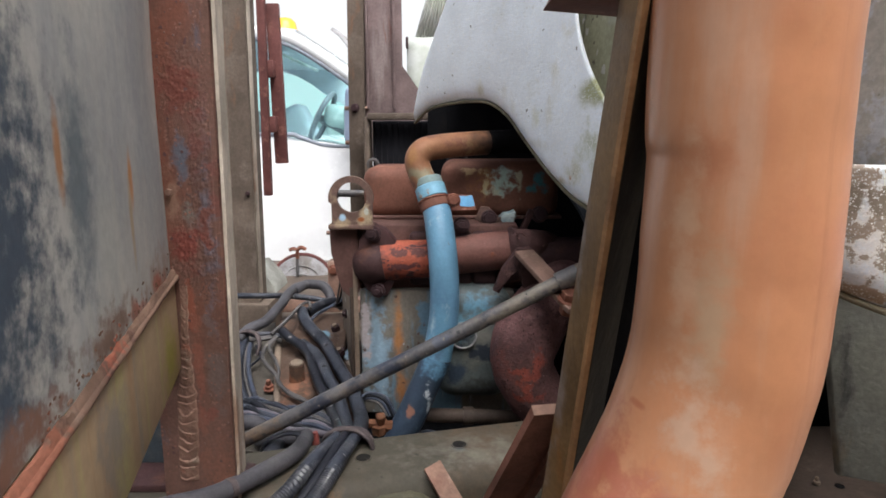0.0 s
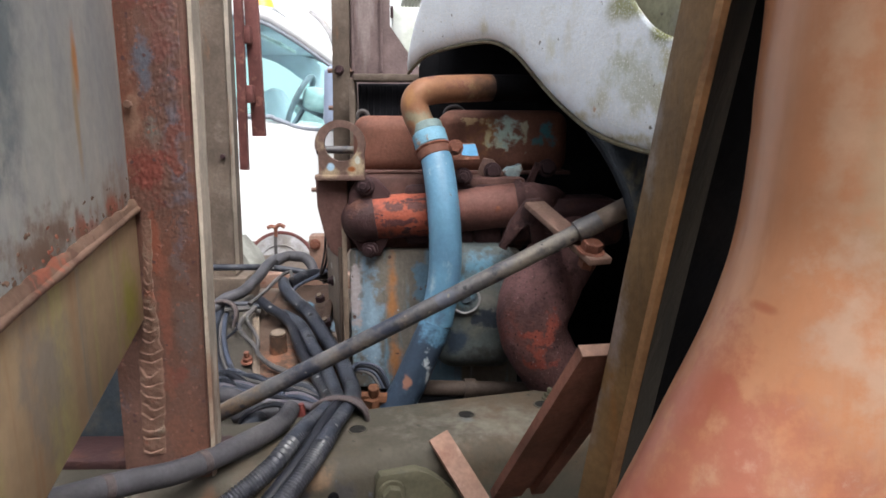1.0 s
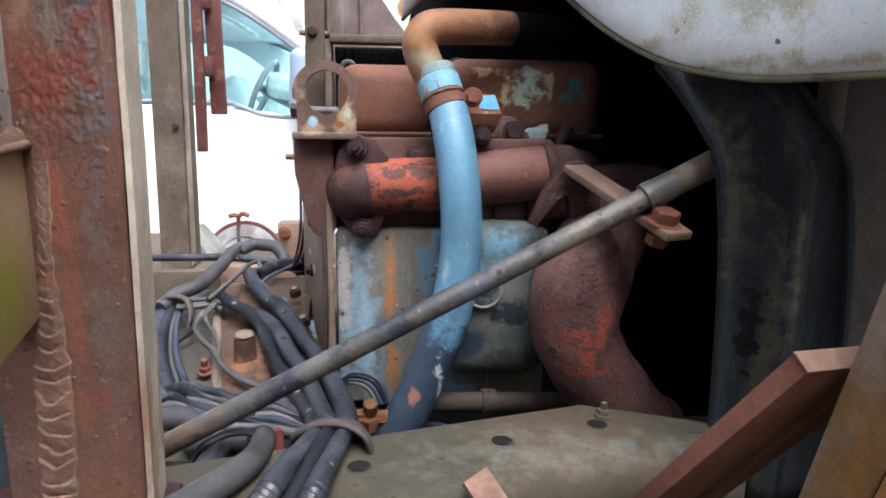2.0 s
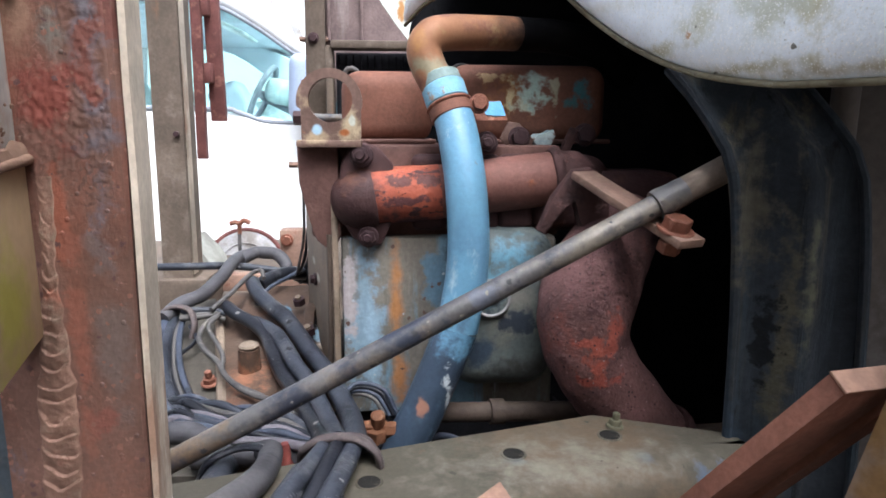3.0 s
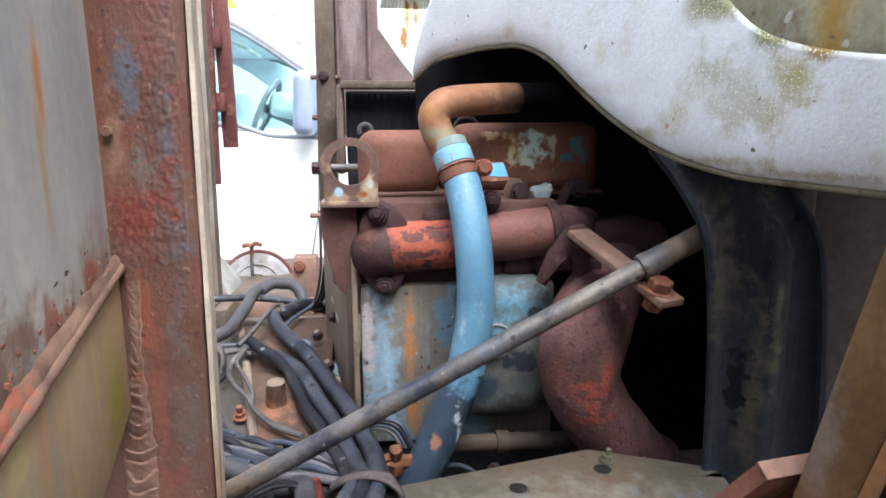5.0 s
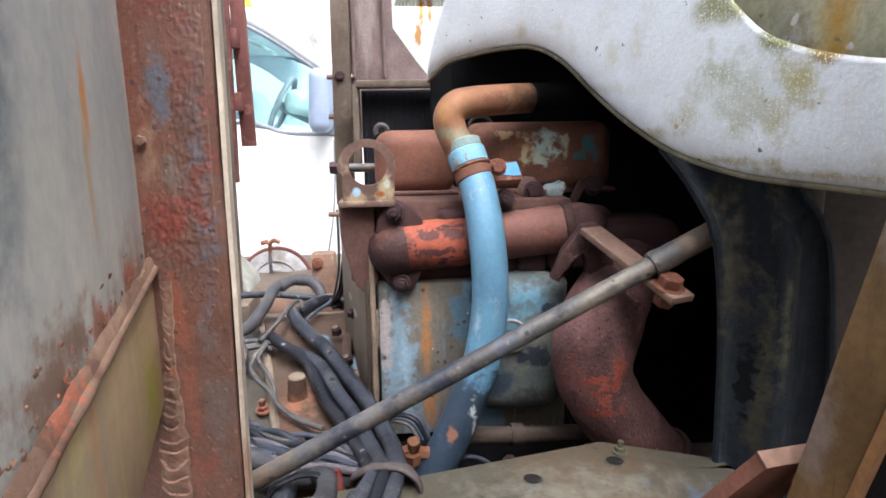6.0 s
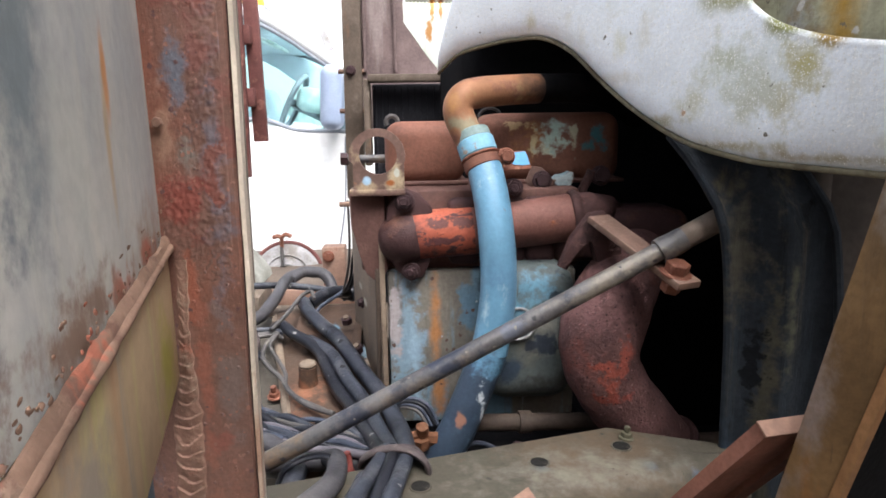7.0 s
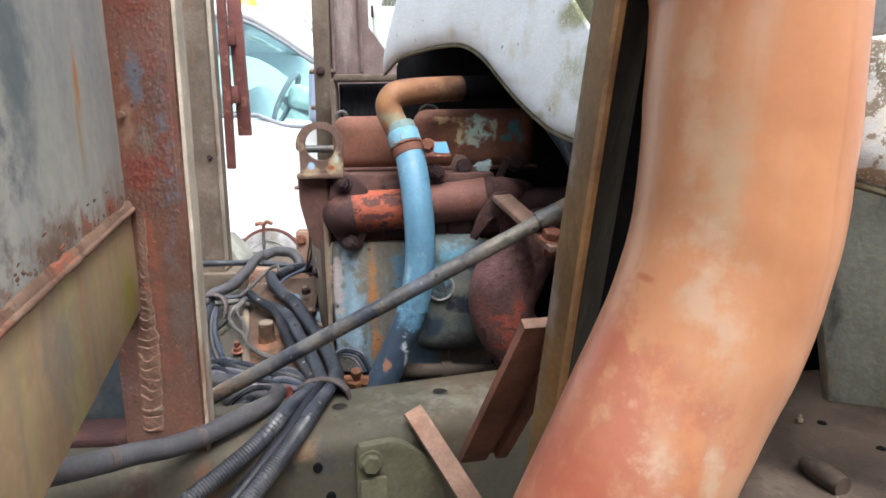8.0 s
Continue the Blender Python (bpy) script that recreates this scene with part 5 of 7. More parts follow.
def make_fender():
    fender = empty("fender", (0.15, 0.65, 1.26), "chalky white mossy fender with a grimy curved lip", "fender")
    bm = bmesh.new()
    nu, nv = 90, 26
    grid = []
    smooth_plan = [tuple(q) for q in spline([(x, y, l) for (x, y), l in zip(PLAN, LIP)], 6)]
    smooth_top = [q[2] for q in spline([(x, y, t) for (x, y), t in zip(PLAN, TOP)], 6)]
    last = len(smooth_plan) - 1
    for j in range(nv):
        v = j / (nv - 1)
        row = []
        for i in range(nu):
            k0 = i / (nu - 1) * last
            lip0, top0 = plan_at(k0, [p[2] for p in smooth_plan]), plan_at(k0, smooth_top)
            h = (top0 - lip0) * v ** 1.25
            k = k0 + (last - k0) / last * h * 75 * max(0, 1 - i / (nu - 1) * 1.6)
            x, y, _ = plan_at(k, smooth_plan)
            kk = min(k, last - 0.6)
            xa, ya, _ = plan_at(kk, smooth_plan)
            xb, yb, _ = plan_at(kk + 0.5, smooth_plan)
            n = Vector((yb - ya, -(xb - xa), 0)).normalized()
            out = -0.010 * math.exp(-h / 0.006) + 0.008 * (1 - math.exp(-h / 0.05)) - 0.35 * max(0, h - 0.10) ** 2 - 0.10 * max(0, h - 0.02) * min(1, i / (nu - 1))
            row.append(bm.verts.new(Vector((x, y, lip0 + h)) + n * out))
        grid.append(row)
    for a, b in zip(grid, grid[1:]):
        for i in range(nu - 1):
            bm.faces.new((a[i], a[i + 1], b[i + 1], b[i]))
    ob = part("shell", bm, "fender", fender)
    so = ob.modifiers.new("thickness", "SOLIDIFY")
    so.thickness, so.offset = 0.0026, -1
    # lip bead
    bm = bmesh.new()
    line = []
    for i in range(0, last + 1):
        x, y, l = smooth_plan[i]
        j = min(i, last - 1)
        d = Vector(smooth_plan[j + 1]) - Vector(smooth_plan[j])
        n = Vector((d.y, -d.x, 0)).normalized()
        line.append(Vector((x, y, l)) + n * (-0.006))
    tube(bm, line, 0.0022, 10)
    part("lip", bm, "fender_lip", fender, "grimy rolled lip")
    # set-back upper panel
    bm = bmesh.new()
    up = []
    for z0 in (1.30, 1.36, 1.42, 1.5, 1.7, 2.0):
        row = []
        for i in range(36, last + 1):
            x, y, low = smooth_plan[i]
            z = max(z0, low + 0.02)
            j = min(i, last - 1)
            d = Vector(smooth_plan[j + 1]) - Vector(smooth_plan[j])
            n = Vector((d.y, -d.x, 0)).normalized()
            row.append(bm.verts.new(Vector((x, y, z)) - n * (0.030 + 0.02 * (z - 1.3))))
        up.append(row)
    for a, b in zip(up, up[1:]):
        for i in range(len(a) - 1):
            bm.faces.new((a[i], a[i + 1], b[i + 1], b[i]))
    ob = part("upper_panel", bm, "moss", fender, "grey mossy set-back panel")
    so = ob.modifiers.new("thickness", "SOLIDIFY")
    so.thickness, so.offset = 0.005, 1
    return fender


make_fender()


def make_bay_shade():
    """Near-black sheets added for the bay's shade: roof, far wall, side wall and floor."""
    hood = empty("hood", (0.3, 0.9, 1.3), "near-black sheets standing in for the engine bay's shade", "hood")
    for c, s, nm in (((0.30, 1.29, 1.155), (0.60, 0.02, 0.91), "far_wall"), ((0.61, 0.95, 1.155), (0.02, 0.70, 0.91), "side_wall"), ((0.20, 0.96, 0.710), (0.80, 0.66, 0.02), "dark_floor")):
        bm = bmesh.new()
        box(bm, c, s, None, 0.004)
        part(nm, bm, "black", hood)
    # fills a bright gap where the fender tip's underside is only shaded
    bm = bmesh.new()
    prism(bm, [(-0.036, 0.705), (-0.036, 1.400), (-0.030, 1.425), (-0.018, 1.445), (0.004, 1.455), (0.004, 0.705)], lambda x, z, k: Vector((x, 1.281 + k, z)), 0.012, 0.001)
    part("dark_filler", bm, "black", hood)
    # roof sheet added to keep light off the bay
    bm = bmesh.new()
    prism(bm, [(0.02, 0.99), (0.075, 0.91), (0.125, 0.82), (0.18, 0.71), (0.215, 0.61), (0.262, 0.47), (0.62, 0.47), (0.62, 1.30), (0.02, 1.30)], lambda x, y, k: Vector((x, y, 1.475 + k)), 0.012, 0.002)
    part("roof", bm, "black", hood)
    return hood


make_bay_shade()


def make_flap():
    bm = bmesh.new()
    zs = [1.292 - 0.02 * i for i in range(18)]
    rows = []
    for z in zs:
        t = (1.30 - z)
        edge = 0.1362 + 0.0475 * (1 - math.exp(-t / 0.060)) + 0.018 * t
        row = []
        for i in range(20):
            u = i / 19
            x = edge + 0.082 * u
            y = 0.672 - 0.020 * u + 0.007 * math.sin(u * 9 + t * 3) + 0.75 * max(0, z - 1.225)
            row.append(bm.verts.new((x, y, z)))
        rows.append(row)
    for a, b in zip(rows, rows[1:]):
        for i in range(19):
            bm.faces.new((a[i], a[i + 1], b[i + 1], b[i]))
    line = [r[0].co.copy() + Vector((0.001, 0.003, 0)) for r in rows]
    line2 = [r[-1].co.copy() + Vector((0.0, 0.002, 0)) for r in rows]
    flap = empty("rubber_flap", (0.2, 0.67, 0.86), "black streaked rubber flap hanging under the fender", "flap")
    ob = part("sheet", bm, "rubber", flap)
    so = ob.modifiers.new("thickness", "SOLIDIFY")
    so.thickness = 0.006
    for ln in (line, line2):
        bm = bmesh.new()
        tube(bm, ln, 0.0038, 8)
        part("edge_bead", bm, "rubber", flap)
    liner = empty("liner_panel", (0.335, 0.675, 0.87), "dark brown inner wheel liner panel", "panel")
    bm = bmesh.new()
    box(bm, (0.321, 0.6785, 1.126), (0.118, 0.008, 0.346), Matrix.Rotation(-0.25, 3, "Z"), 0.002)
    part("sheet", bm, "liner", liner)
    bm = bmesh.new()
    tube(bm, straight((0.262, 0.690, 0.953), (0.262, 0.690, 1.295), 6), 0.0095, 16)
    part("rolled_edge", bm, "liner", liner)
    bm = bmesh.new()
    prism(bm, [(0.0, 1.045), (0.18, 1.045), (0.18, 1.275), (-0.035, 1.275)], lambda a, b, c: Vector((0.366 + a, 0.545 - 0.45 * a + c, b)), 0.010, 0.002)
    thing("mud_plate", bm, "mud", "grey-green stained steel plate below the fender", "plate")


make_flap()


def make_side_frame():
    fr = empty("outrigger_plate", (0.45, 0.66, 0.90), "dull brown outrigger plate with studs below the fender", "plate")
    bm = bmesh.new()
    box(bm, (0.465, 0.66, 0.934), (0.53, 0.36, 0.03), Matrix.Rotation(0.05, 3, "Z"), 0.004)
    part("plate", bm, "housing_dark", fr)
    # near-black discs painted for the dark inside of the holes
    for q, r in (((0.4628, 0.6874, 0.9475), 0.0052), ((0.4885, 0.627, 0.9475), 0.0048), ((0.62, 0.70, 0.9475), 0.006)):
        bm = bmesh.new()
        disc(bm, q, (0, 0, 1), r, 0.006, 20)
        part("hole", bm, "black", fr, "dark disc painted as a bolt hole")
    bm = bmesh.new()
    tube(bm, straight((0.381, 0.592, 0.9585), (0.392, 0.548, 0.9570), 5), [0.0072, 0.0098, 0.0112, 0.0112, 0.0095], 18)
    part("stud", bm, "housing_dark", fr)
    add_bolt(fr, (0.436, 0.688, 0.950), (0, 0, 1), 0.0042, "bracket_dusty", False, "bolt", 0.005)
    bm = bmesh.new()
    box(bm, (0.46, 0.66, 0.80), (0.06, 0.20, 0.25), None, 0.004)
    part("stay", bm, "brown", fr)


make_side_frame()


def make_top_tab():
    bm = bmesh.new()
    prism(bm, [(0.064, 1.4265), (0.110, 1.4225), (0.112, 1.434), (0.068, 1.434)], lambda a, b, c: Vector((a, 0.352 + c, b)), 0.05, 0.001)
    thing("steel_tab", bm, "strut", "small dark brown steel tab on the leaning post", "bracket")


make_top_tab()


# ---- engine ----
def make_engine():
    eng = empty("engine", (0.0, 0.95, 0.85), "old rusty diesel engine with flaking red and blue paint", "engine")
    # block with its painted side
    bm = bmesh.new()
    box(bm, (-0.010, 0.945, 1.050), (0.216, 0.175, 0.184), None, 0.006)
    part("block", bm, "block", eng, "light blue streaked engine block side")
    bm = bmesh.new()
    box(bm, (0.040, 0.925, 1.071), (0.105, 0.20, 0.160), None, 0.028, 6)
    part("side_cover", bm, "side_cover", eng, "grimy blue side cover with worn paint")
    bm = bmesh.new()
    box(bm, (0.06, 0.975, 1.0), (0.16, 0.14, 0.20), None, 0.01)
    part("lower_block", bm, "radiator", eng)
    bm = bmesh.new()
    disc(bm, (0.0260, 0.8235, 1.0880), (0, -1, 0), 0.0185, 0.006, 28, 0.002)
    plug = part("core_plug", bm, "side_cover", eng, "blue round core plug")
    bm = bmesh.new()
    tube(bm, [Vector((0.0260 + 0.0175 * math.cos(a), 0.8205, 1.0880 + 0.0175 * math.sin(a))) for a in [2 * math.pi * k / 32 for k in range(33)]], 0.0016, 8, False)
    part("rim", bm, "lid", plug, "pale worn rim")
    bm = bmesh.new()
    disc(bm, (0.0265, 0.8195, 1.0890), (0, -1, 0), 0.0065, 0.003, 18)
    part("dimple", bm, "block_dark", plug)
    bm = bmesh.new()
    box(bm, (0.0, 0.96, 0.89), (0.24, 0.18, 0.13), None, 0.02, 3)
    part("sump", bm, "radiator", eng, "greasy black sump")
    # head
    bm = bmesh.new()
    box(bm, (-0.022, 0.955, 1.185), (0.251, 0.165, 0.092), None, 0.005)
    part("cylinder_head", bm, "engine", eng)
    for x in (-0.095, -0.03, 0.022, 0.056):
        bm = bmesh.new()
        box(bm, (x, 0.872, 1.185), (0.036, 0.03, 0.075), None, 0.008, 3)
        part("port_boss", bm, "engine_dark", eng)
    # rear plate, seen along its face, reaching back from the block
    near, far = Vector((-0.1255, 0.8555, 0)), Vector((-0.1745, 1.040, 0))
    run = far - near
    inward = Vector((run.y, -run.x, 0)).normalized()
    bm = bmesh.new()
    prism(bm, [(0.0, 1.175), (0.0, 1.02), (0.02, 0.93), (0.30, 0.90), (1.0, 0.98), (1.0, 1.205), (0.80, 1.225), (0.1, 1.225)], lambda a, b, c: near + run * a + inward * c + Vector((0, 0, b)), 0.006, 0.0012)
    rear = part("rear_plate", bm, "rear_plate", eng, "greasy brown rear plate with a painted highlight")
    bm = bmesh.new()
    tube(bm, [near + run * k + Vector((-0.002, 0, z)) for k, z in ((0.02, 1.145), (0.02, 1.09), (0.05, 1.03), (0.10, 0.975), (0.2, 0.94))], 0.0032, 8)
    part("plate_edge", bm, "housing_dark", rear, "rolled dark plate edge")
    for k, z in ((0.35, 1.165), (0.75, 1.185), (0.62, 1.075)):
        add_bolt(rear, near + run * k - inward * 0.0005 + Vector((0, 0, z)), -inward, 0.0055, "bolt_dark", True)
    bm = bmesh.new()
    tube(bm, straight((-0.1815, 1.030, 1.260), (-0.118, 1.030, 1.2595)), 0.0058, 12)
    pin = part("cross_pin", bm, "rod", eng, "grey steel pin behind the lifting eye")
    bm = bmesh.new()
    hexagon(bm, (-0.1785, 1.030, 1.260), (1, 0, 0), 0.0088, 0.010)
    part("pin_head", bm, "bolt_dark", pin)
    bm = bmesh.new()
    tube(bm, straight((-0.1785, 0.950, 1.208), (-0.146, 0.950, 1.208)), 0.0032, 10)
    part("stud", bm, "bracket", eng, "bare pinkish stud end")
    bm = bmesh.new()
    prism(bm, [(-0.157, 1.230), (-0.150, 1.236), (-0.118, 1.236), (-0.116, 1.145), (-0.122, 1.133), (-0.132, 1.131), (-0.141, 1.139), (-0.147, 1.160), (-0.156, 1.195)], lambda a, b, c: Vector((a, 0.858 + c, b)), 0.022, 0.004)
    part("end_flange", bm, "engine", eng)
    # rocker covers
    for cx, cz, sx, sz, m, lab in ((-0.071, 1.270, 0.098, 0.076, "rocker", "brown rusted rocker cover"), (0.082, 1.274, 0.174, 0.084, "rocker_peel", "rocker cover with peeling green and orange paint")):
        bm = bmesh.new()
        box(bm, (cx, 0.985, cz), (sx, 0.11, sz), None, 0.020, 5)
        cover = part("rocker_cover", bm, m, eng, lab)
        bm = bmesh.new()
        box(bm, (cx, 0.985, cz - sz / 2 + 0.002), (sx + 0.006, 0.118, 0.005), None, 0.002)
        part("cover_flange", bm, "engine", cover)
    bm = bmesh.new()
    ring = [Vector((-0.112 + 0.0075 * math.cos(a), 1.0, 1.308 + 0.0075 * math.sin(a))) for a in [math.pi * 1.2 * k / 12 for k in range(13)]]
    tube(bm, ring, 0.003, 8)
    part("wire_hook", bm, "wire", eng)
    bm = bmesh.new()
    ring = [Vector((0.020 + 0.015 * math.cos(a), 1.035, 1.3125 + 0.012 * math.sin(a))) for a in [math.pi * k / 12 for k in range(13)]]
    tube(bm, ring, 0.0022, 8)
    part("wire_hook", bm, "wire", eng)
    # lifting eye
    bm = bmesh.new()
    cx, cz, ro, ri = -0.1235, 1.2705, 0.0300, 0.0200
    outer, inner = [], []
    n = 48
    for k in range(n):
        a = 2 * math.pi * k / n
        x, z = math.cos(a), math.sin(a)
        r = ro
        if z < 0.1:
            # square foot under the ring
            rx = (0.0285 if x > 0 else 0.0260) / max(abs(x), 1e-6)
            rz = 0.0365 / max(-z, 1e-6)
            r = max(ro if z > -0.25 else 0, min(rx, rz))
        outer.append((cx + r * x, cz + r * z))
        inner.append((cx + 0.001 + ri * x, cz + 0.0015 + ri * z))
    f, b = 0.842, 0.850
    vo = [[bm.verts.new((x, y, z)) for x, z in outer] for y in (f, b)]
    vi = [[bm.verts.new((x, y, z)) for x, z in inner] for y in (f, b)]
    for k in range(n):
        j = (k + 1) % n
        bm.faces.new((vo[0][k], vo[0][j], vi[0][j], vi[0][k]))
        bm.faces.new((vo[1][j], vo[1][k], vi[1][k], vi[1][j]))
        bm.faces.new((vo[0][j], vo[0][k], vo[1][k], vo[1][j]))
        bm.faces.new((vi[0][k], vi[0][j], vi[1][j], vi[1][k]))
    eye = part("lifting_eye", bm, "eye", eng, "rusty steel lifting eye with pale worn patches")
    bm = bmesh.new()
    box(bm, (-0.1245, 0.858, 1.2325), (0.060, 0.034, 0.007), None, 0.0015)
    part("eye_foot", bm, "eye", eye)
    # water pipe along the head
    wp_line = spline([(-0.100, 0.862, 1.180), (-0.08, 0.862, 1.182), (-0.06, 0.862, 1.1835), (-0.02, 0.862, 1.1865), (0.04, 0.862, 1.193), (0.092, 0.862, 1.1985)], 6)
    cut = int(len(wp_line) * 0.60)
    bm = bmesh.new()
    tube(bm, wp_line[:cut + 1], 0.0275, 28)
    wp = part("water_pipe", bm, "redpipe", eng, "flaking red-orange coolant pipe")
    bm = bmesh.new()
    tube(bm, wp_line[cut:], 0.0268, 28)
    part("pipe_end", bm, "redpipe_dull", wp, "dull brown pipe end")
    bm = bmesh.new()
    tube(bm, straight(wp_line[-1] - Vector((0.002, 0, 0)), wp_line[-1] + Vector((0.007, 0, 0.001)), 4), [0.0290, 0.0312, 0.0315, 0.0298], 28)
    roughen(bm, 0.0014, 120)
    part("pipe_collar", bm, "elbow_dark", wp, "pitted rusty end collar")
    bm = bmesh.new()
    cast = [(-0.1185, 1.190), (-0.1150, 1.214), (-0.1075, 1.2275), (-0.094, 1.2345), (-0.080, 1.2290), (-0.066, 1.213), (-0.060, 1.185), (-0.066, 1.160), (-0.072, 1.148), (-0.078, 1.135), (-0.092, 1.133), (-0.106, 1.143), (-0.1165, 1.162)]
    prism(bm, cast, lambda p, q, c: Vector((p, 0.850 + c, q)), 0.022, 0.004)
    fl = part("pipe_flange", bm, "engine_dark", wp, "black greasy pipe flange")
    bm = bmesh.new()
    tube(bm, spline([(-0.0985, 0.888, 1.178), (-0.0985, 0.868, 1.1785), (-0.0945, 0.8610, 1.1795), (-0.0850, 0.8615, 1.1810)], 6), [0.024, 0.0255, 0.027, 0.028, 0.0288, 0.0293, 0.0296, 0.0298, 0.0299, 0.030, 0.030, 0.030, 0.030, 0.0298, 0.0296, 0.0294, 0.0292, 0.0290, 0.0286], 26)
    roughen(bm, 0.0012, 90)
    part("pipe_bend", bm, "engine_dark", fl, "sooty purple-brown pipe bend")
    add_bolt(wp, (-0.0955, 0.850, 1.2215), (-0.1, -1, 0.1), 0.0085, "bolt_dark", True, "bolt", 0.003)
    add_bolt(wp, (-0.090, 0.846, 1.1445), (-0.1, -1, 0), 0.0075, "bolt_dark", True, "bolt", 0.003)
    add_bolt(wp, (0.024, 0.856, 1.233), (0, -1, 0.1), 0.0085, "bolt_dark", True, "bolt", 0.003)
    # blue filler pipe
    pts = [(0.064, 0.911, 1.3425), (0.050, 0.904, 1.3420), (0.030, 0.895, 1.3408), (0.012, 0.886, 1.3395), (-0.012, 0.873, 1.3370), (-0.0275, 0.864, 1.3325), (-0.0352, 0.860, 1.3205), (-0.0318, 0.858, 1.3050), (-0.0220, 0.853, 1.2850)]
    bm = bmesh.new()
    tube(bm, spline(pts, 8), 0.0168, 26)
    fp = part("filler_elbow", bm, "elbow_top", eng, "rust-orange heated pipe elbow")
    # black length added where the pipe only runs on into shade
    bm = bmesh.new()
    tube(bm, spline([(0.060, 0.909, 1.3425), (0.075, 0.916, 1.3428), (0.11, 0.930, 1.343), (0.16, 0.955, 1.335), (0.21, 1.0, 1.31)], 6), 0.0171, 24)
    part("shaded_pipe_end", bm, "black", fp, "black pipe length standing in for the elbow's shade")
    low = [(-0.0185, 0.853, 1.286), (-0.0092, 0.838, 1.2563), (-0.0039, 0.822, 1.2253), (-0.0001, 0.811, 1.1898), (0.0016, 0.805, 1.1487), (-0.0006, 0.802, 1.1124), (-0.0092, 0.798, 1.0651)]
    bm = bmesh.new()
    tube(bm, spline(low, 8), lambda t: 0.0186 + 0.0008 * t, 26, False)
    part("filler_pipe", bm, "blue", eng, "bright blue painted filler pipe")
    bm = bmesh.new()
    tube(bm, spline([(-0.0092, 0.798, 1.0651), (-0.0271, 0.790, 1.0246), (-0.0434, 0.782, 0.9899), (-0.0594, 0.776, 0.9601), (-0.075, 0.77, 0.91)], 8), 0.0194, 26)
    part("lower_pipe", bm, "blue_low", eng, "soiled dark blue lower pipe")
    d = Vector((0.0083, -0.0110, -0.0266)).normalized()
    q = Vector((-0.0200, 0.853, 1.290))
    for off, rad, thick, m, nm in ((0.000, 0.0190, 0.011, "teal", "sleeve"), (0.0140, 0.0205, 0.018, "blue_clamp", "clamp_sleeve"), (0.0250, 0.0218, 0.0035, "bolt", "clamp_band"), (0.0320, 0.0204, 0.012, "rocker", "bare_band")):
        bm = bmesh.new()
        disc(bm, q + d * off, d, rad, thick, 28, 0.0012)
        part(nm, bm, m, fp)
    bm = bmesh.new()
    prism(bm, [(-0.004, 1.2735), (0.014, 1.2765), (0.0195, 1.2735), (0.0385, 1.2735), (0.0440, 1.2545), (0.0080, 1.2540), (-0.004, 1.2600)], lambda a, b, c: Vector((a, 0.8400 + 0.25 * max(0, a) + 0.6 * (b - 1.2545) + c, b)), 0.0035, 0.0007)
    tab = part("clamp_tab", bm, "bolt", eng, "rusty clamp strip")
    add_bolt(tab, (0.0135, 0.834, 1.2690), (0, -1, 0.15), 0.0068, "bolt", True)
    bm = bmesh.new()
    prism(bm, [(0.0195, 1.2728), (0.0290, 1.2722), (0.0378, 1.2730), (0.0400, 1.2680), (0.0418, 1.2592), (0.0330, 1.2588), (0.0222, 1.2598), (0.0205, 1.2660)], lambda a, b, c: Vector((a, 0.8388 + 0.25 * max(0, a) + 0.6 * (b - 1.2545) + c, b)), 0.0010, 0)
    br = part("blue_tab", bm, "blue_tab", eng, "bright blue paint left on the clamp strip")
    bm = bmesh.new()
    prism(bm, [(0.0440, 1.237), (0.0520, 1.2545), (0.0640, 1.2530), (0.0790, 1.236), (0.0760, 1.225), (0.0680, 1.2205), (0.0540, 1.2275)], lambda a, b, c: Vector((a, 0.893 + c, b)), 0.004, 0.0010)
    part("support_bracket", bm, "eye", br, "rusty cream support bracket")
    add_bolt(br, (0.0635, 0.892, 1.2380), (0, -1, 0.1), 0.0085, "bolt_dark", True)
    bm = bmesh.new()
    prism(bm, [(0.079, 1.236), (0.086, 1.2425), (0.093, 1.2415), (0.101, 1.2465), (0.104, 1.2400), (0.099, 1.2340), (0.098, 1.2290), (0.086, 1.2275)], lambda a, b, c: Vector((a, 0.898 + c, b)), 0.03, 0.0012)
    part("gasket_tab", bm, "pale_paint", eng, "lug with pale blue-white paint")
    bm = bmesh.new()
    prism(bm, [(0.104, 1.212), (0.116, 1.216), (0.131, 1.2470), (0.121, 1.2490)], lambda a, b, c: Vector((a, 0.900 + c, b)), 0.012, 0.003)
    part("stay", bm, "elbow_dark", eng, "sooty slanting stay")
    add_bolt(eng, (0.136, 0.905, 1.241), (0, -1, 0.2), 0.009, "bolt_dark", True)
    # exhaust manifold and elbow
    bm = bmesh.new()
    tube(bm, spline([(0.200, 0.95, 1.165), (0.176, 0.885, 1.153), (0.150, 0.835, 1.141), (0.121, 0.795, 1.122), (0.1020, 0.771, 1.094), (0.1010, 0.765, 1.064), (0.115, 0.766, 1.034), (0.138, 0.769, 1.004), (0.162, 0.773, 0.974), (0.185, 0.778, 0.945)], 8), lambda t: 0.0365 + 0.0060 * math.exp(-((t - 0.40) / 0.17) ** 2), 34)
    roughen(bm, 0.0012, 60)
    ex = part("exhaust_elbow", bm, "elbow", eng, "pitted rust-red cast exhaust elbow")
    bm = bmesh.new()
    tube(bm, spline([(0.094, 0.866, 1.199), (0.108, 0.868, 1.200), (0.128, 0.885, 1.198), (0.15, 0.925, 1.19)], 6), lambda t: 0.0275 - 0.005 * t, 24)
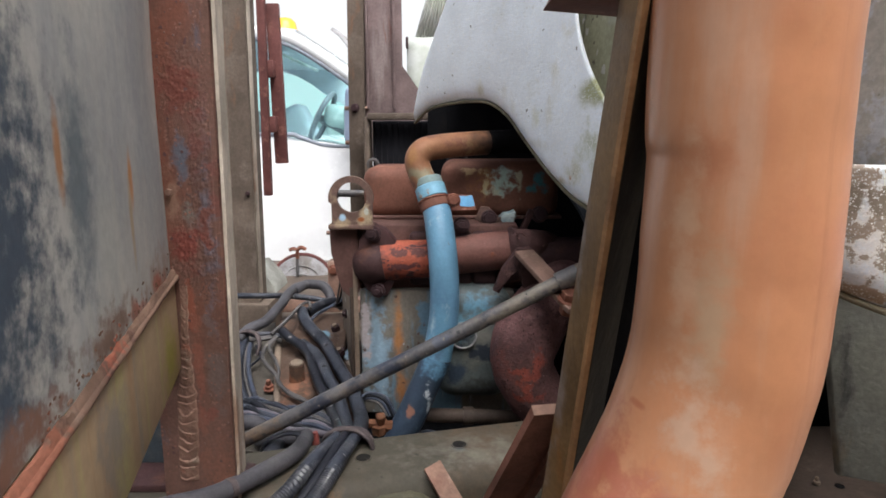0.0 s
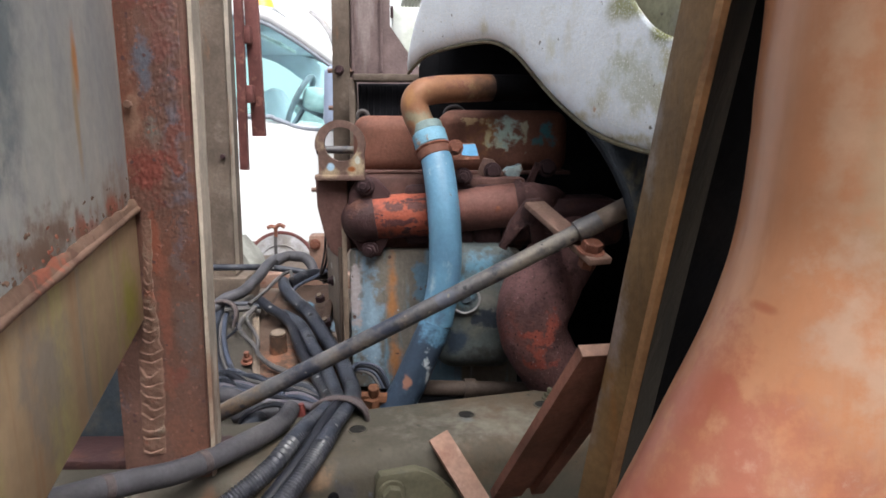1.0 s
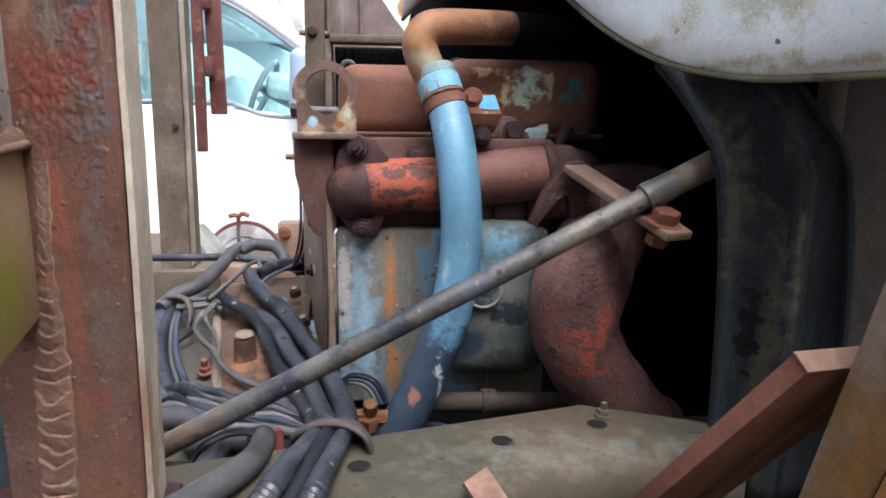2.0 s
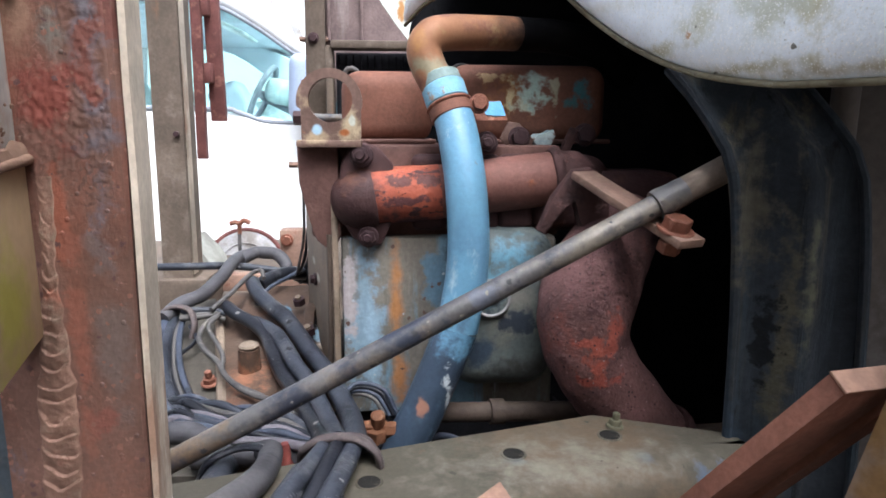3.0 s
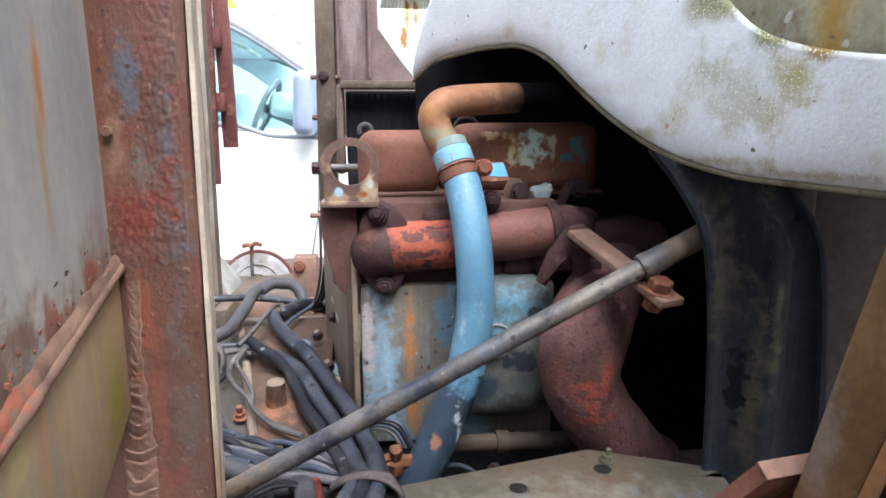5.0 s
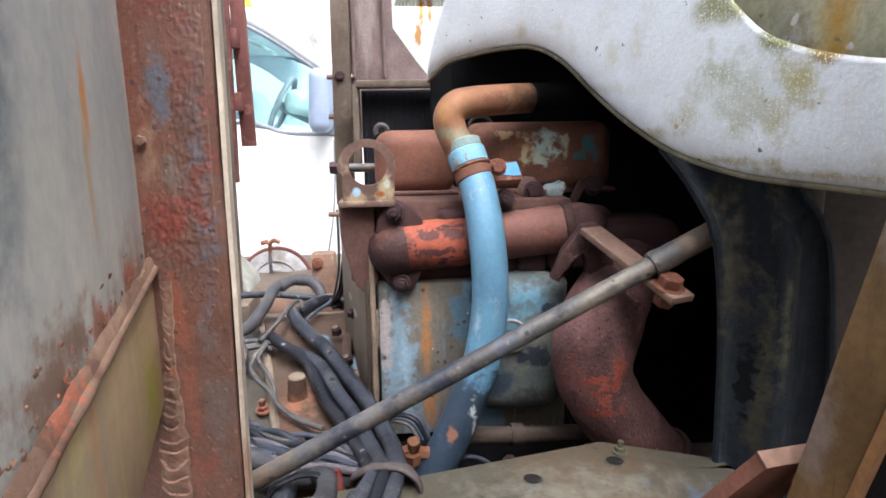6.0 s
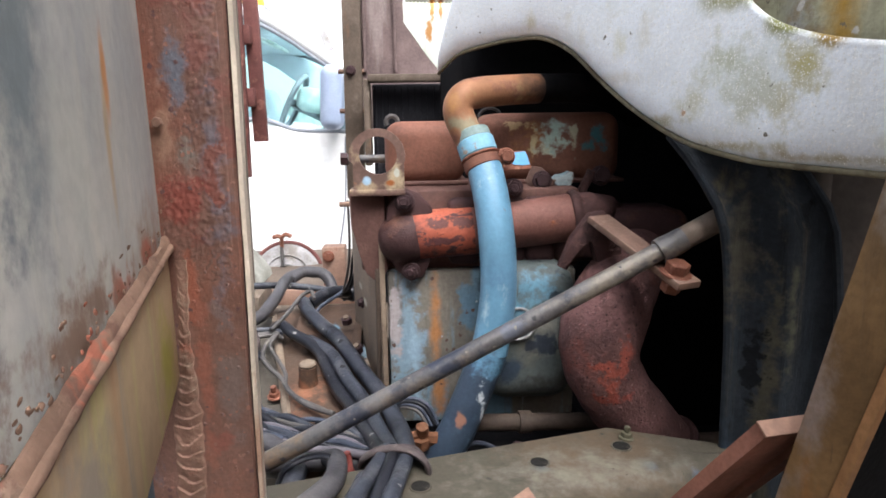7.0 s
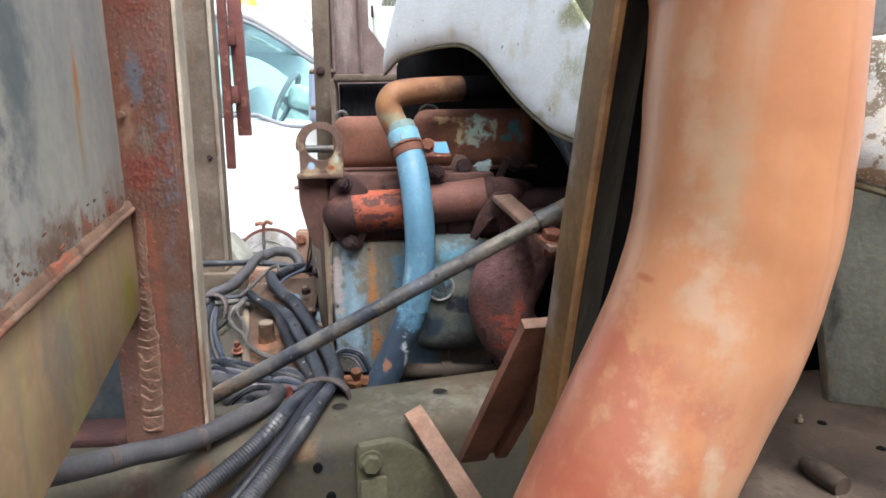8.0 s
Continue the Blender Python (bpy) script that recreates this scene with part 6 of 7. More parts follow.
    roughen(bm, 0.0035, 60, 3)
    part("branch", bm, "elbow_dark", ex, "pitted dark manifold branch")
    bm = bmesh.new()
    prism(bm, [(0.0945, 1.211), (0.110, 1.213), (0.128, 1.194), (0.130, 1.15), (0.112, 1.125), (0.104, 1.150), (0.0990, 1.188), (0.086, 1.180), (0.072, 1.152), (0.064, 1.156), (0.076, 1.186)], lambda p, q, c: Vector((p, 0.796 + c, q)), 0.016, 0.003)
    part("cast_web", bm, "elbow_dark", ex, "dark cast web under the bracket")
    bm = bmesh.new()
    disc(bm, (0.172, 0.774, 0.962), (0.60, 0.1, -0.79), 0.0425, 0.010, 30, 0.003)
    part("joint_ring", bm, "engine_dark", ex)
    bm = bmesh.new()
    box(bm, (0.15, 0.90, 1.175), (0.16, 0.09, 0.06), None, 0.018, 3)
    part("manifold", bm, "engine_dark", ex, "black sooty exhaust manifold")
    # low cross pipe and fittings seen between block and rail
    bm = bmesh.new()
    tube(bm, straight((-0.05, 0.815, 0.977), (0.14, 0.825, 0.968)), 0.0098, 14)
    lowp = part("cross_pipe", bm, "housing_dark", eng, "dull brown cross pipe")
    bm = bmesh.new()
    tube(bm, straight((0.026, 0.819, 0.9735), (0.040, 0.820, 0.973)), 0.0125, 18)
    part("union", bm, "housing_dark", lowp)
    add_bolt(lowp, (0.020, 0.800, 0.957), (0.2, -1, -0.3), 0.007, "bolt_dark", False)
    bm = bmesh.new()
    tube(bm, spline([(-0.036, 0.80, 0.957), (-0.022, 0.80, 0.960), (-0.008, 0.80, 0.956), (0.004, 0.80, 0.947)], 6), 0.0026, 8)
    part("drain_wire", bm, "wire_blue", lowp)
    return eng


make_engine()


# ---- control rod with clamp and bracket ----
def make_rod():
    rod = empty("control_rod", (-0.05, 0.70, 1.0), "long grey steel control rod clamped to a bracket", "rod")
    bm = bmesh.new()
    a, b = Vector((-0.262, 0.690, 0.9875)), Vector((0.1330, 0.7035, 1.1905))
    tube(bm, straight(a, b, 14), 0.0086, 18)
    part("shaft", bm, "rod", rod)
    w = (b - a).normalized()
    bm = bmesh.new()
    tube(bm, straight(b - w * 0.003, b + w * 0.022, 6), [0.0112, 0.0118, 0.0112, 0.0108, 0.0110, 0.0106], 20)
    part("collar", bm, "rod", rod, "grey clamp collar")
    bm = bmesh.new()
    tube(bm, straight(b + w * 0.010, b + w * 0.13, 3), 0.0104, 18)
    part("sleeve", bm, "brown", rod, "thicker dull brown sleeve")
    # bracket bar under the rod
    bm = bmesh.new()
    p, q = Vector((0.104, 0.790, 1.205)), Vector((0.1475, 0.685, 1.1655))
    d = q - p
    turn = d.to_track_quat("X", "Z").to_matrix()
    box(bm, (p + q) / 2, (d.length + 0.012, 0.026, 0.007), turn, 0.0012)
    bar = part("bracket_bar", bm, "bracket", rod, "flat rusty bracket bar")
    n = (turn @ Vector((0, 0, 1))).normalized()
    at = Vector((0.1425, 0.694, 1.1712))
    add_bolt(bar, at, n, 0.0105, "bolt", True)
    bm = bmesh.new()
    hexagon(bm, at - n * 0.013, n, 0.009, 0.009)
    part("nut", bm, "bolt", bar)
    return rod


make_rod()


# ---- gearbox casing ----
def top_height(x, y):
    """The gearbox's upper side: it climbs towards the far end and falls off to its left."""
    marks = ((0.60, 0.978), (0.75, 0.978), (0.85, 0.986), (0.95, 1.006), (1.03, 1.021), (1.10, 1.028), (1.30, 1.028))
    for (y0, z0), (y1, z1) in zip(marks, marks[1:]):
        if y <= y1:
            z = z0 + (z1 - z0) * max(0.0, (y - y0) / (y1 - y0))
            break
    else:
        z = marks[-1][1]
    return z - 1.4 * max(0.0, -0.315 - x) ** 1.5


def seam_x(y):
    """Where the cast housing ends and the flat side cover begins."""
    return -0.224 - (y - 0.798) * 0.264


def make_gearbox():
    gb = empty("gearbox", (-0.25, 0.95, 0.8), "dusty brown gearbox casing with rusty bolts", "gearbox")
    bm = bmesh.new()
    prism(bm, [(0.73, 0.70), (0.73, 0.905), (0.80, 0.920), (0.90, 0.944), (0.97, 0.962), (1.09, 0.990), (1.12, 0.975), (1.12, 0.70)], lambda a, b, c: Vector((-0.130 - c, a, b)), 0.24, 0.008)
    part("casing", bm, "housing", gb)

    def sheet(name, material, label, x_of, ys, nx, height):
        """A cast skin over the casing, from the first x to the second at each y, closed downwards."""
        bm = bmesh.new()
        rows = []
        for y in ys:
            x0, x1 = x_of(y)
            row = []
            for i in range(nx + 1):
                x = x0 + (x1 - x0) * i / nx
                p = Vector((x, y, 0))
                row.append(bm.verts.new((x, y, height(x, y) + 0.0014 * noise.noise(p * 38) + 0.0005 * noise.noise(p * 130))))
            rows.append([bm.verts.new((x0, y, 0.93))] + row + [bm.verts.new((x1, y, 0.93))])
        for a, b in zip(rows, rows[1:]):
            for i in range(nx + 2):
                bm.faces.new((a[i], a[i + 1], b[i + 1], b[i]))
        bm.faces.new(rows[0])
        bm.faces.new(rows[-1][::-1])
        return part(name, bm, material, gb, label, sharp=50)

    def step(v, edge, soft):
        return 1 / (1 + math.exp(-(v - edge) / soft))

    def cast_height(x, y):
        z = top_height(x, y)
        raised = step(y, 0.962 - 0.25 * (x + 0.15), 0.0022) * step(x, -0.262, 0.002)
        pocket = math.exp(-((x + 0.185) / 0.016) ** 2 - ((y - 1.030) / 0.018) ** 2)
        bulge = 0.010 * math.exp(-((x + 0.213) / 0.040) ** 2) * step(0.955, y, 0.006)
        return z + 0.010 * raised - 0.008 * pocket * raised + bulge - 0.006
    ys = [0.735 + 0.0045 * k for k in range(86)]
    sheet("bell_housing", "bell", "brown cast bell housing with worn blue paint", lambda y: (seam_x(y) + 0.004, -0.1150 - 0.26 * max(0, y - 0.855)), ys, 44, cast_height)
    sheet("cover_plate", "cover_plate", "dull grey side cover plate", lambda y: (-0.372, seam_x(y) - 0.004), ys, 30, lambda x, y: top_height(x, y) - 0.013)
    bm = bmesh.new()
    rib = [(seam_x(y), y, top_height(seam_x(y), y) - 0.0055) for y in [0.755 + 0.03 * k for k in range(10)]]
    tube(bm, spline(rib, 3), 0.0062, 8, True, 0.9)
    part("rib", bm, "bracket_dusty", gb, "pale dusty casting rib")
    # two studs with nuts on the raised casting
    for q in ((-0.184, 1.027, 1.028), (-0.163, 0.948, 1.014)):
        bm = bmesh.new()
        tube(bm, straight(q, (q[0] - 0.002, q[1] - 0.006, q[2] + 0.013), 3), 0.0038, 10)
        stud = part("stud", bm, "bracket_dusty", gb)
        bm = bmesh.new()
        hexagon(bm, (q[0] - 0.001, q[1] - 0.003, q[2] + 0.006), (-0.1, -0.3, 1), 0.0080, 0.009)
        part("nut", bm, "bolt_dark", stud)
    # lug that stands between the studs
    bm = bmesh.new()
    prism(bm, [(0.955, 1.010), (1.010, 1.020), (1.010, 1.036), (0.985, 1.036), (0.962, 1.024)], lambda a, b, c: Vector((-0.172 + c, a, b)), 0.012, 0.002)
    part("lug", bm, "bell", gb)
    bm = bmesh.new()
    tube(bm, straight((-0.2190, 0.893, 0.975), (-0.2175, 0.886, 1.0225), 5), [0.0150, 0.0132, 0.0120, 0.0112, 0.0110], 20)
    roughen(bm, 0.0006, 150)
    st = part("breather", bm, "bell", gb, "rusty breather stub")
    bm = bmesh.new()
    disc(bm, (-0.2174, 0.8855, 1.0245), (0, -0.1, 1), 0.0102, 0.004, 18, 0.0018)
    part("cap", bm, "bracket_dusty", st, "pale dusty cap")
    for p in ((-0.258, 0.881, 0.986), (-0.300, 0.840, 0.976), (-0.318, 0.955, 0.995)):
        add_bolt(gb, p, (0, -0.3, 1), 0.0065, "bolt", True, "bolt", 0.008)
    return gb


make_gearbox()


# ---- hoses, conduits and wires ----
make_hose("rubber_hose", [(-0.262, 1.122, 1.030), (-0.256, 1.092, 1.043), (-0.240, 1.040, 1.044), (-0.216, 0.998, 1.037), (-0.192, 0.965, 1.030), (-0.171, 0.925, 1.021), (-0.151, 0.882, 1.013), (-0.131, 0.842, 1.006), (-0.115, 0.794, 1.002), (-0.103, 0.745, 1.003), (-0.096, 0.675, 1.018)], 0.0094, "hose", "thick grey rubber hose over the gearbox", group="hoses over the gearbox", sides=18)
make_hose("rubber_hose", [(-0.290, 1.045, 1.020), (-0.274, 1.012, 1.034), (-0.253, 0.983, 1.031), (-0.227, 0.957, 1.026), (-0.208, 0.930, 1.020), (-0.194, 0.894, 1.011), (-0.179, 0.856, 1.003), (-0.163, 0.824, 1.000), (-0.146, 0.784, 0.997), (-0.131, 0.742, 1.000), (-0.118, 0.690, 1.012)], 0.0076, "hose_black", "black rubber hose with pale scuffs", group="hoses over the gearbox", sides=18)
make_hose("rubber_hose", [(-0.232, 0.985, 1.020), (-0.213, 0.950, 1.024), (-0.197, 0.926, 1.024), (-0.182, 0.898, 1.018), (-0.165, 0.858, 1.011), (-0.150, 0.828, 1.007), (-0.134, 0.782, 1.004), (-0.121, 0.736, 1.006), (-0.110, 0.690, 1.014)], 0.0080, "hose", "grey rubber hose between two others", group="hoses over the gearbox", sides=18)
make_hose("rubber_hose", [(-0.338, 0.985, 1.026), (-0.326, 1.012, 1.036), (-0.307, 1.035, 1.041), (-0.304, 1.080, 1.044), (-0.302, 1.125, 1.048), (-0.304, 1.180, 1.052), (-0.300, 1.225, 1.054), (-0.282, 1.245, 1.055)], 0.0090, "hose_pale", "dusty grey hose rising to the connector", group="hoses over the gearbox")
make_hose("plug_lead", [(-0.300, 1.215, 1.050), (-0.285, 1.246, 1.055), (-0.268, 1.250, 1.054), (-0.250, 1.246, 1.052), (-0.236, 1.236, 1.040), (-0.230, 1.225, 1.022)], 0.0098, "hose_pale", "dusty grey cable connector end", "connector")
make_hose("rubber_hose", [(-0.250, 1.100, 1.036), (-0.238, 1.130, 1.040), (-0.222, 1.160, 1.040), (-0.200, 1.185, 1.034)], 0.0100, "hose_black", "short black hose behind the raised casting")
make_hose("ribbed_conduit", [(-0.130, 0.640, 1.017), (-0.137, 0.600, 1.020), (-0.151, 0.565, 1.012), (-0.178, 0.537, 0.998), (-0.205, 0.505, 0.985), (-0.240, 0.45, 0.960), (-0.275, 0.40, 0.930)], 0.0084, "conduit", "grey ribbed cable conduit", "conduit", 0.0026, "conduits over the rail", 16)
make_hose("ribbed_conduit", [(-0.107, 0.628, 1.018), (-0.110, 0.592, 1.020), (-0.122, 0.555, 1.011), (-0.139, 0.520, 0.998), (-0.148, 0.500, 0.990)], 0.0084, "conduit", "grey ribbed cable conduit", "conduit", 0.0026, "conduits over the rail", 16)
make_hose("rubber_hose", [(-0.116, 0.690, 1.016), (-0.119, 0.660, 1.022), (-0.127, 0.630, 1.024), (-0.139, 0.595, 1.022)], 0.0066, "hose", "smooth taped hose leaving the band", "hose", group="conduits over the rail")
make_hose("rubber_hose", [(-0.096, 0.690, 1.017), (-0.098, 0.655, 1.023), (-0.103, 0.622, 1.025), (-0.112, 0.588, 1.021)], 0.0068, "hose", "smooth taped hose leaving the band", "hose", group="conduits over the rail")
make_hose("cable", [(-0.140, 0.518, 0.998), (-0.149, 0.497, 0.988), (-0.175, 0.455, 0.965), (-0.22, 0.40, 0.93)], 0.0062, "hose_black", "black cable coming out of the conduit end", "cable")
make_hose("split_conduit", [(-0.107, 0.668, 1.024), (-0.113, 0.632, 1.024), (-0.125, 0.590, 1.014), (-0.144, 0.550, 0.999), (-0.168, 0.510, 0.980), (-0.21, 0.45, 0.950)], 0.0062, "hose_black", "dark split conduit between ribbed ones", "conduit")
HOSE_RUN = [(-0.176, 0.735, 0.985), (-0.160, 0.690, 1.006), (-0.159, 0.620, 1.022), (-0.2034, 0.542, 1.0285), (-0.2355, 0.500, 1.0400), (-0.2674, 0.46, 1.050), (-0.30, 0.43, 1.060)]


def make_clipped_hose():
    hose = empty("grey_hose", (-0.21, 0.54, 1.0), "thick dusty grey hose across the post foot", "hose")
    line = spline(HOSE_RUN, 8)
    bm = bmesh.new()
    tube(bm, line, lambda t: 0.0092 * (1 + 0.05 * noise.noise(Vector((t * 9, 0.9, 1.3)))), 18)
    part("tube", bm, "hose_pale", hose, sharp=75)
    for k, r in ((23, 0.0099), (34, 0.0097)):
        bm = bmesh.new()
        d = (line[k + 1] - line[k - 1]).normalized()
        tube(bm, [line[k] - d * 0.0035, line[k] - d * 0.0028, line[k] + d * 0.0028, line[k] + d * 0.0035], [r - 0.0006, r, r, r - 0.0006], 18)
        part("clip", bm, "tape", hose, "narrow worn clip")


make_clipped_hose()
make_hose("grey_hose", [(-0.203, 0.735, 0.975), (-0.199, 0.695, 0.990), (-0.200, 0.65, 0.990), (-0.206, 0.61, 0.97)], 0.0095, "hose", "short grey hose end beside the bundle")


def make_band(name, points, radius, material, label):
    """A flat strap: a tube spread along the hoses that it binds."""
    bm = bmesh.new()
    line = spline(points, 8)
    tube(bm, line, radius * 0.55, 12)
    along = Vector((0.12, -0.97, 0.2)).normalized()
    for v in bm.verts:
        c = min(line, key=lambda q: (q - v.co).length_squared)
        v.co += along * (v.co - c).dot(along) * 1.6
    return thing(name, bm, material, label, "hose tie", sharp=75)


make_band("hose_tie", [(-0.139, 0.695, 0.998), (-0.134, 0.682, 1.013), (-0.118, 0.672, 1.026), (-0.098, 0.664, 1.030), (-0.083, 0.658, 1.024), (-0.078, 0.658, 1.012), (-0.082, 0.665, 1.000)], 0.0054, "tape", "grey-brown tie strap round the hoses")
make_band("hose_tie", [(-0.137, 0.700, 0.998), (-0.132, 0.686, 1.010), (-0.110, 0.680, 1.022), (-0.090, 0.672, 1.025), (-0.080, 0.670, 1.014)], 0.0054, "tape", "grey-brown tie strap round the hoses")
make_band("hose_tie", [(-0.214, 0.690, 0.985), (-0.206, 0.690, 1.001), (-0.184, 0.690, 1.012), (-0.164, 0.686, 1.012), (-0.156, 0.684, 0.996)], 0.005, "hose_black", "black tie strap round the grey hoses")
make_band("hose_tie", [(-0.350, 0.982, 1.010), (-0.346, 0.990, 1.027), (-0.328, 0.996, 1.037), (-0.308, 0.988, 1.035), (-0.298, 0.972, 1.024), (-0.300, 0.965, 1.008)], 0.0062, "tape", "brown taped tie round the cable bundle")

random.seed(11)
BUNDLE = [(-0.329, 1.004, 1.022), (-0.325, 0.960, 1.012), (-0.309, 0.898, 0.999), (-0.286, 0.844, 0.990), (-0.262, 0.802, 0.988), (-0.236, 0.776, 0.988), (-0.205, 0.758, 0.988)]
SETS = (("hose", 0.0068, "dull grey cable"), ("wire_blue", 0.0062, "blue-grey cable"), ("wire_blue", 0.0048, "blue-grey cable"), ("hose", 0.0058, "dull grey cable"), ("hose_black", 0.0036, "thin black cable"), ("wire", 0.0030, "dusty cable"), ("wire_blue", 0.0034, "blue-grey cable"))
for k, (m, r, label) in enumerate(SETS):
    side = (k - 3) * 0.0062
    lift = 0.004 * math.sin(k * 2.4)
    pts = [tuple(Vector(p) + Vector((side * (0.55 + 0.12 * i), side * 0.25 * math.sin(i + k), lift * (0.4 + 0.2 * i) + 0.003 * noise.noise(Vector((i, k, 0)))))) for i, p in enumerate(BUNDLE)]
    make_hose("cable", pts, r, m, label + " in a looped bundle", "cable", 0, "looped cable bundle", 10)


def add_wire(points, radius, material):
    label = {"wire": "dusty grey wire", "hose": "dull grey cable", "hose_black": "thin black wire", "wire_blue": "blue-grey wire", "wire_lilac": "faded lilac wire", "hose_pale": "thick dusty grey hose"}[material]
    make_hose("wire", points, radius, material, label + " lying over the gearbox", "wire", 0, "loose wires", 8)


# long cable across the far end, with the stiff wire that hangs on it
add_wire([(-0.420, 1.19, 1.046), (-0.372, 1.19, 1.046), (-0.308, 1.19, 1.046), (-0.255, 1.19, 1.040), (-0.219, 1.195, 1.031), (-0.205, 1.20, 1.027)], 0.0058, "hose")
add_wire([(-0.282, 0.985, 1.036), (-0.268, 1.022, 1.046), (-0.258, 1.085, 1.055), (-0.246, 1.100, 1.058), (-0.238, 1.078, 1.052)], 0.0030, "wire")
# thin pair that loops down from the tape towards the rod
add_wire([(-0.300, 0.985, 1.030), (-0.275, 0.990, 1.029), (-0.284, 0.968, 1.024), (-0.283, 0.936, 1.017), (-0.269, 0.910, 1.012), (-0.250, 0.886, 1.007), (-0.235, 0.860, 1.001), (-0.211, 0.830, 0.998), (-0.178, 0.806, 0.997)], 0.0030, "wire")
add_wire([(-0.302, 0.980, 1.028), (-0.277, 0.986, 1.028), (-0.279, 0.960, 1.022), (-0.259, 0.922, 1.014), (-0.246, 0.892, 1.010), (-0.240, 0.866, 1.003), (-0.220, 0.842, 0.999), (-0.190, 0.815, 0.998)], 0.0026, "wire")
add_wire([(-0.318, 0.990, 1.034), (-0.300, 0.992, 1.034), (-0.284, 0.994, 1.033), (-0.268, 0.996, 1.028)], 0.0040, "hose")
add_wire([(-0.318, 0.984, 1.027), (-0.300, 0.986, 1.027), (-0.284, 0.990, 1.027), (-0.268, 0.992, 1.022)], 0.0036, "wire")
add_wire([(-0.305, 0.975, 1.020), (-0.292, 0.955, 1.010), (-0.300, 0.930, 1.003), (-0.312, 0.905, 0.998)], 0.0022, "hose_black")
# wires hanging at the rear of the engine
add_wire([(-0.158, 1.06, 1.20), (-0.171, 1.07, 1.150), (-0.178, 1.08, 1.115), (-0.187, 1.10, 1.073), (-0.203, 1.13, 1.045), (-0.225, 1.10, 1.042)], 0.0022, "hose_black")
add_wire([(-0.180, 1.06, 1.20), (-0.181, 1.07, 1.15), (-0.186, 1.09, 1.10), (-0.20, 1.12, 1.05)], 0.0018, "wire")
add_wire([(-0.176, 1.14, 1.10), (-0.184, 1.15, 1.07), (-0.196, 1.17, 1.045), (-0.215, 1.16, 1.038)], 0.0045, "hose_black")
add_wire([(-0.196, 1.17, 1.045), (-0.214, 1.11, 1.044), (-0.228, 1.06, 1.043), (-0.238, 1.03, 1.030)], 0.0028, "wire_blue")
# wires that run under the rod towards the tie
for k, (m, r) in enumerate((("wire_lilac", 0.0042), ("hose_black", 0.0036), ("wire_blue", 0.0036), ("wire_lilac", 0.0032), ("hose_black", 0.0048), ("wire", 0.0030), ("hose", 0.0042), ("wire_blue", 0.0028))):
    dy, dz = 0.010 * (k - 3.5) * 0.75, 0.0040 * math.sin(k * 1.9)
    add_wire([(-0.278, 0.812 + dy, 0.986 + dz), (-0.256, 0.802 + dy * 0.8, 0.994 + dz), (-0.226, 0.784 + dy, 0.993 - dz), (-0.196, 0.768 + dy * 1.1, 0.993 + dz), (-0.164, 0.758 + dy, 0.994 - dz * 0.5), (-0.140, 0.742 + dy * 0.6, 0.992), (-0.118, 0.728, 0.990)], r, m)
add_wire([(-0.282, 0.828, 0.990), (-0.268, 0.812, 0.998), (-0.252, 0.806, 0.996), (-0.246, 0.790, 0.990), (-0.262, 0.782, 0.986), (-0.280, 0.796, 0.986)], 0.0044, "hose_black")
add_wire([(-0.286, 0.818, 0.985), (-0.270, 0.800, 0.990), (-0.252, 0.786, 0.992), (-0.232, 0.770, 0.988)], 0.0046, "hose")
add_wire([(-0.196, 0.805, 0.988), (-0.175, 0.790, 0.990), (-0.155, 0.785, 0.988), (-0.138, 0.792, 0.982)], 0.0036, "hose")
add_wire([(-0.190, 0.815, 0.984), (-0.170, 0.802, 0.988), (-0.150, 0.798, 0.984), (-0.135, 0.806, 0.978)], 0.0036, "wire")
add_wire([(-0.290, 0.752, 0.986), (-0.262, 0.757, 0.992), (-0.240, 0.757, 0.992), (-0.222, 0.748, 0.988), (-0.205, 0.735, 0.982)], 0.0100, "hose_pale")
add_wire([(-0.232, 0.742, 0.976), (-0.210, 0.730, 0.984), (-0.190, 0.726, 0.986), (-0.165, 0.732, 0.982), (-0.145, 0.736, 0.978)], 0.0090, "hose_pale")
# coil of thin wires beside the block
for k, m in enumerate(("wire", "wire_blue", "hose_black", "wire_blue")):
    add_wire([(-0.116 - 0.002 * k, 0.812, 0.980), (-0.112, 0.812 - 0.003 * k, 0.996 + 0.003 * k), (-0.100, 0.808, 1.001 + 0.0035 * k), (-0.086 + 0.003 * k, 0.802, 0.998 + 0.003 * k), (-0.076 + 0.004 * k, 0.796, 0.984)], 0.0022, m)


def make_cable_plug():
    plug = empty("cable_plug", (-0.196, 1.203, 1.026), "black ribbed plug on the end of the cable", "plug")
    bm = bmesh.new()
    tube(bm, straight((-0.216, 1.197, 1.030), (-0.176, 1.208, 1.022), 4), [0.0095, 0.0125, 0.013, 0.011], 16)
    part("body", bm, "hose_black", plug)
    for k in (0.25, 0.55, 0.85):
        bm = bmesh.new()
        q = Vector((-0.216, 1.197, 1.030)).lerp(Vector((-0.176, 1.208, 1.022)), k)
        disc(bm, q, (0.044, 0.020, -0.012), 0.0142, 0.004, 18)
        part("ring", bm, "hose", plug)


make_cable_plug()


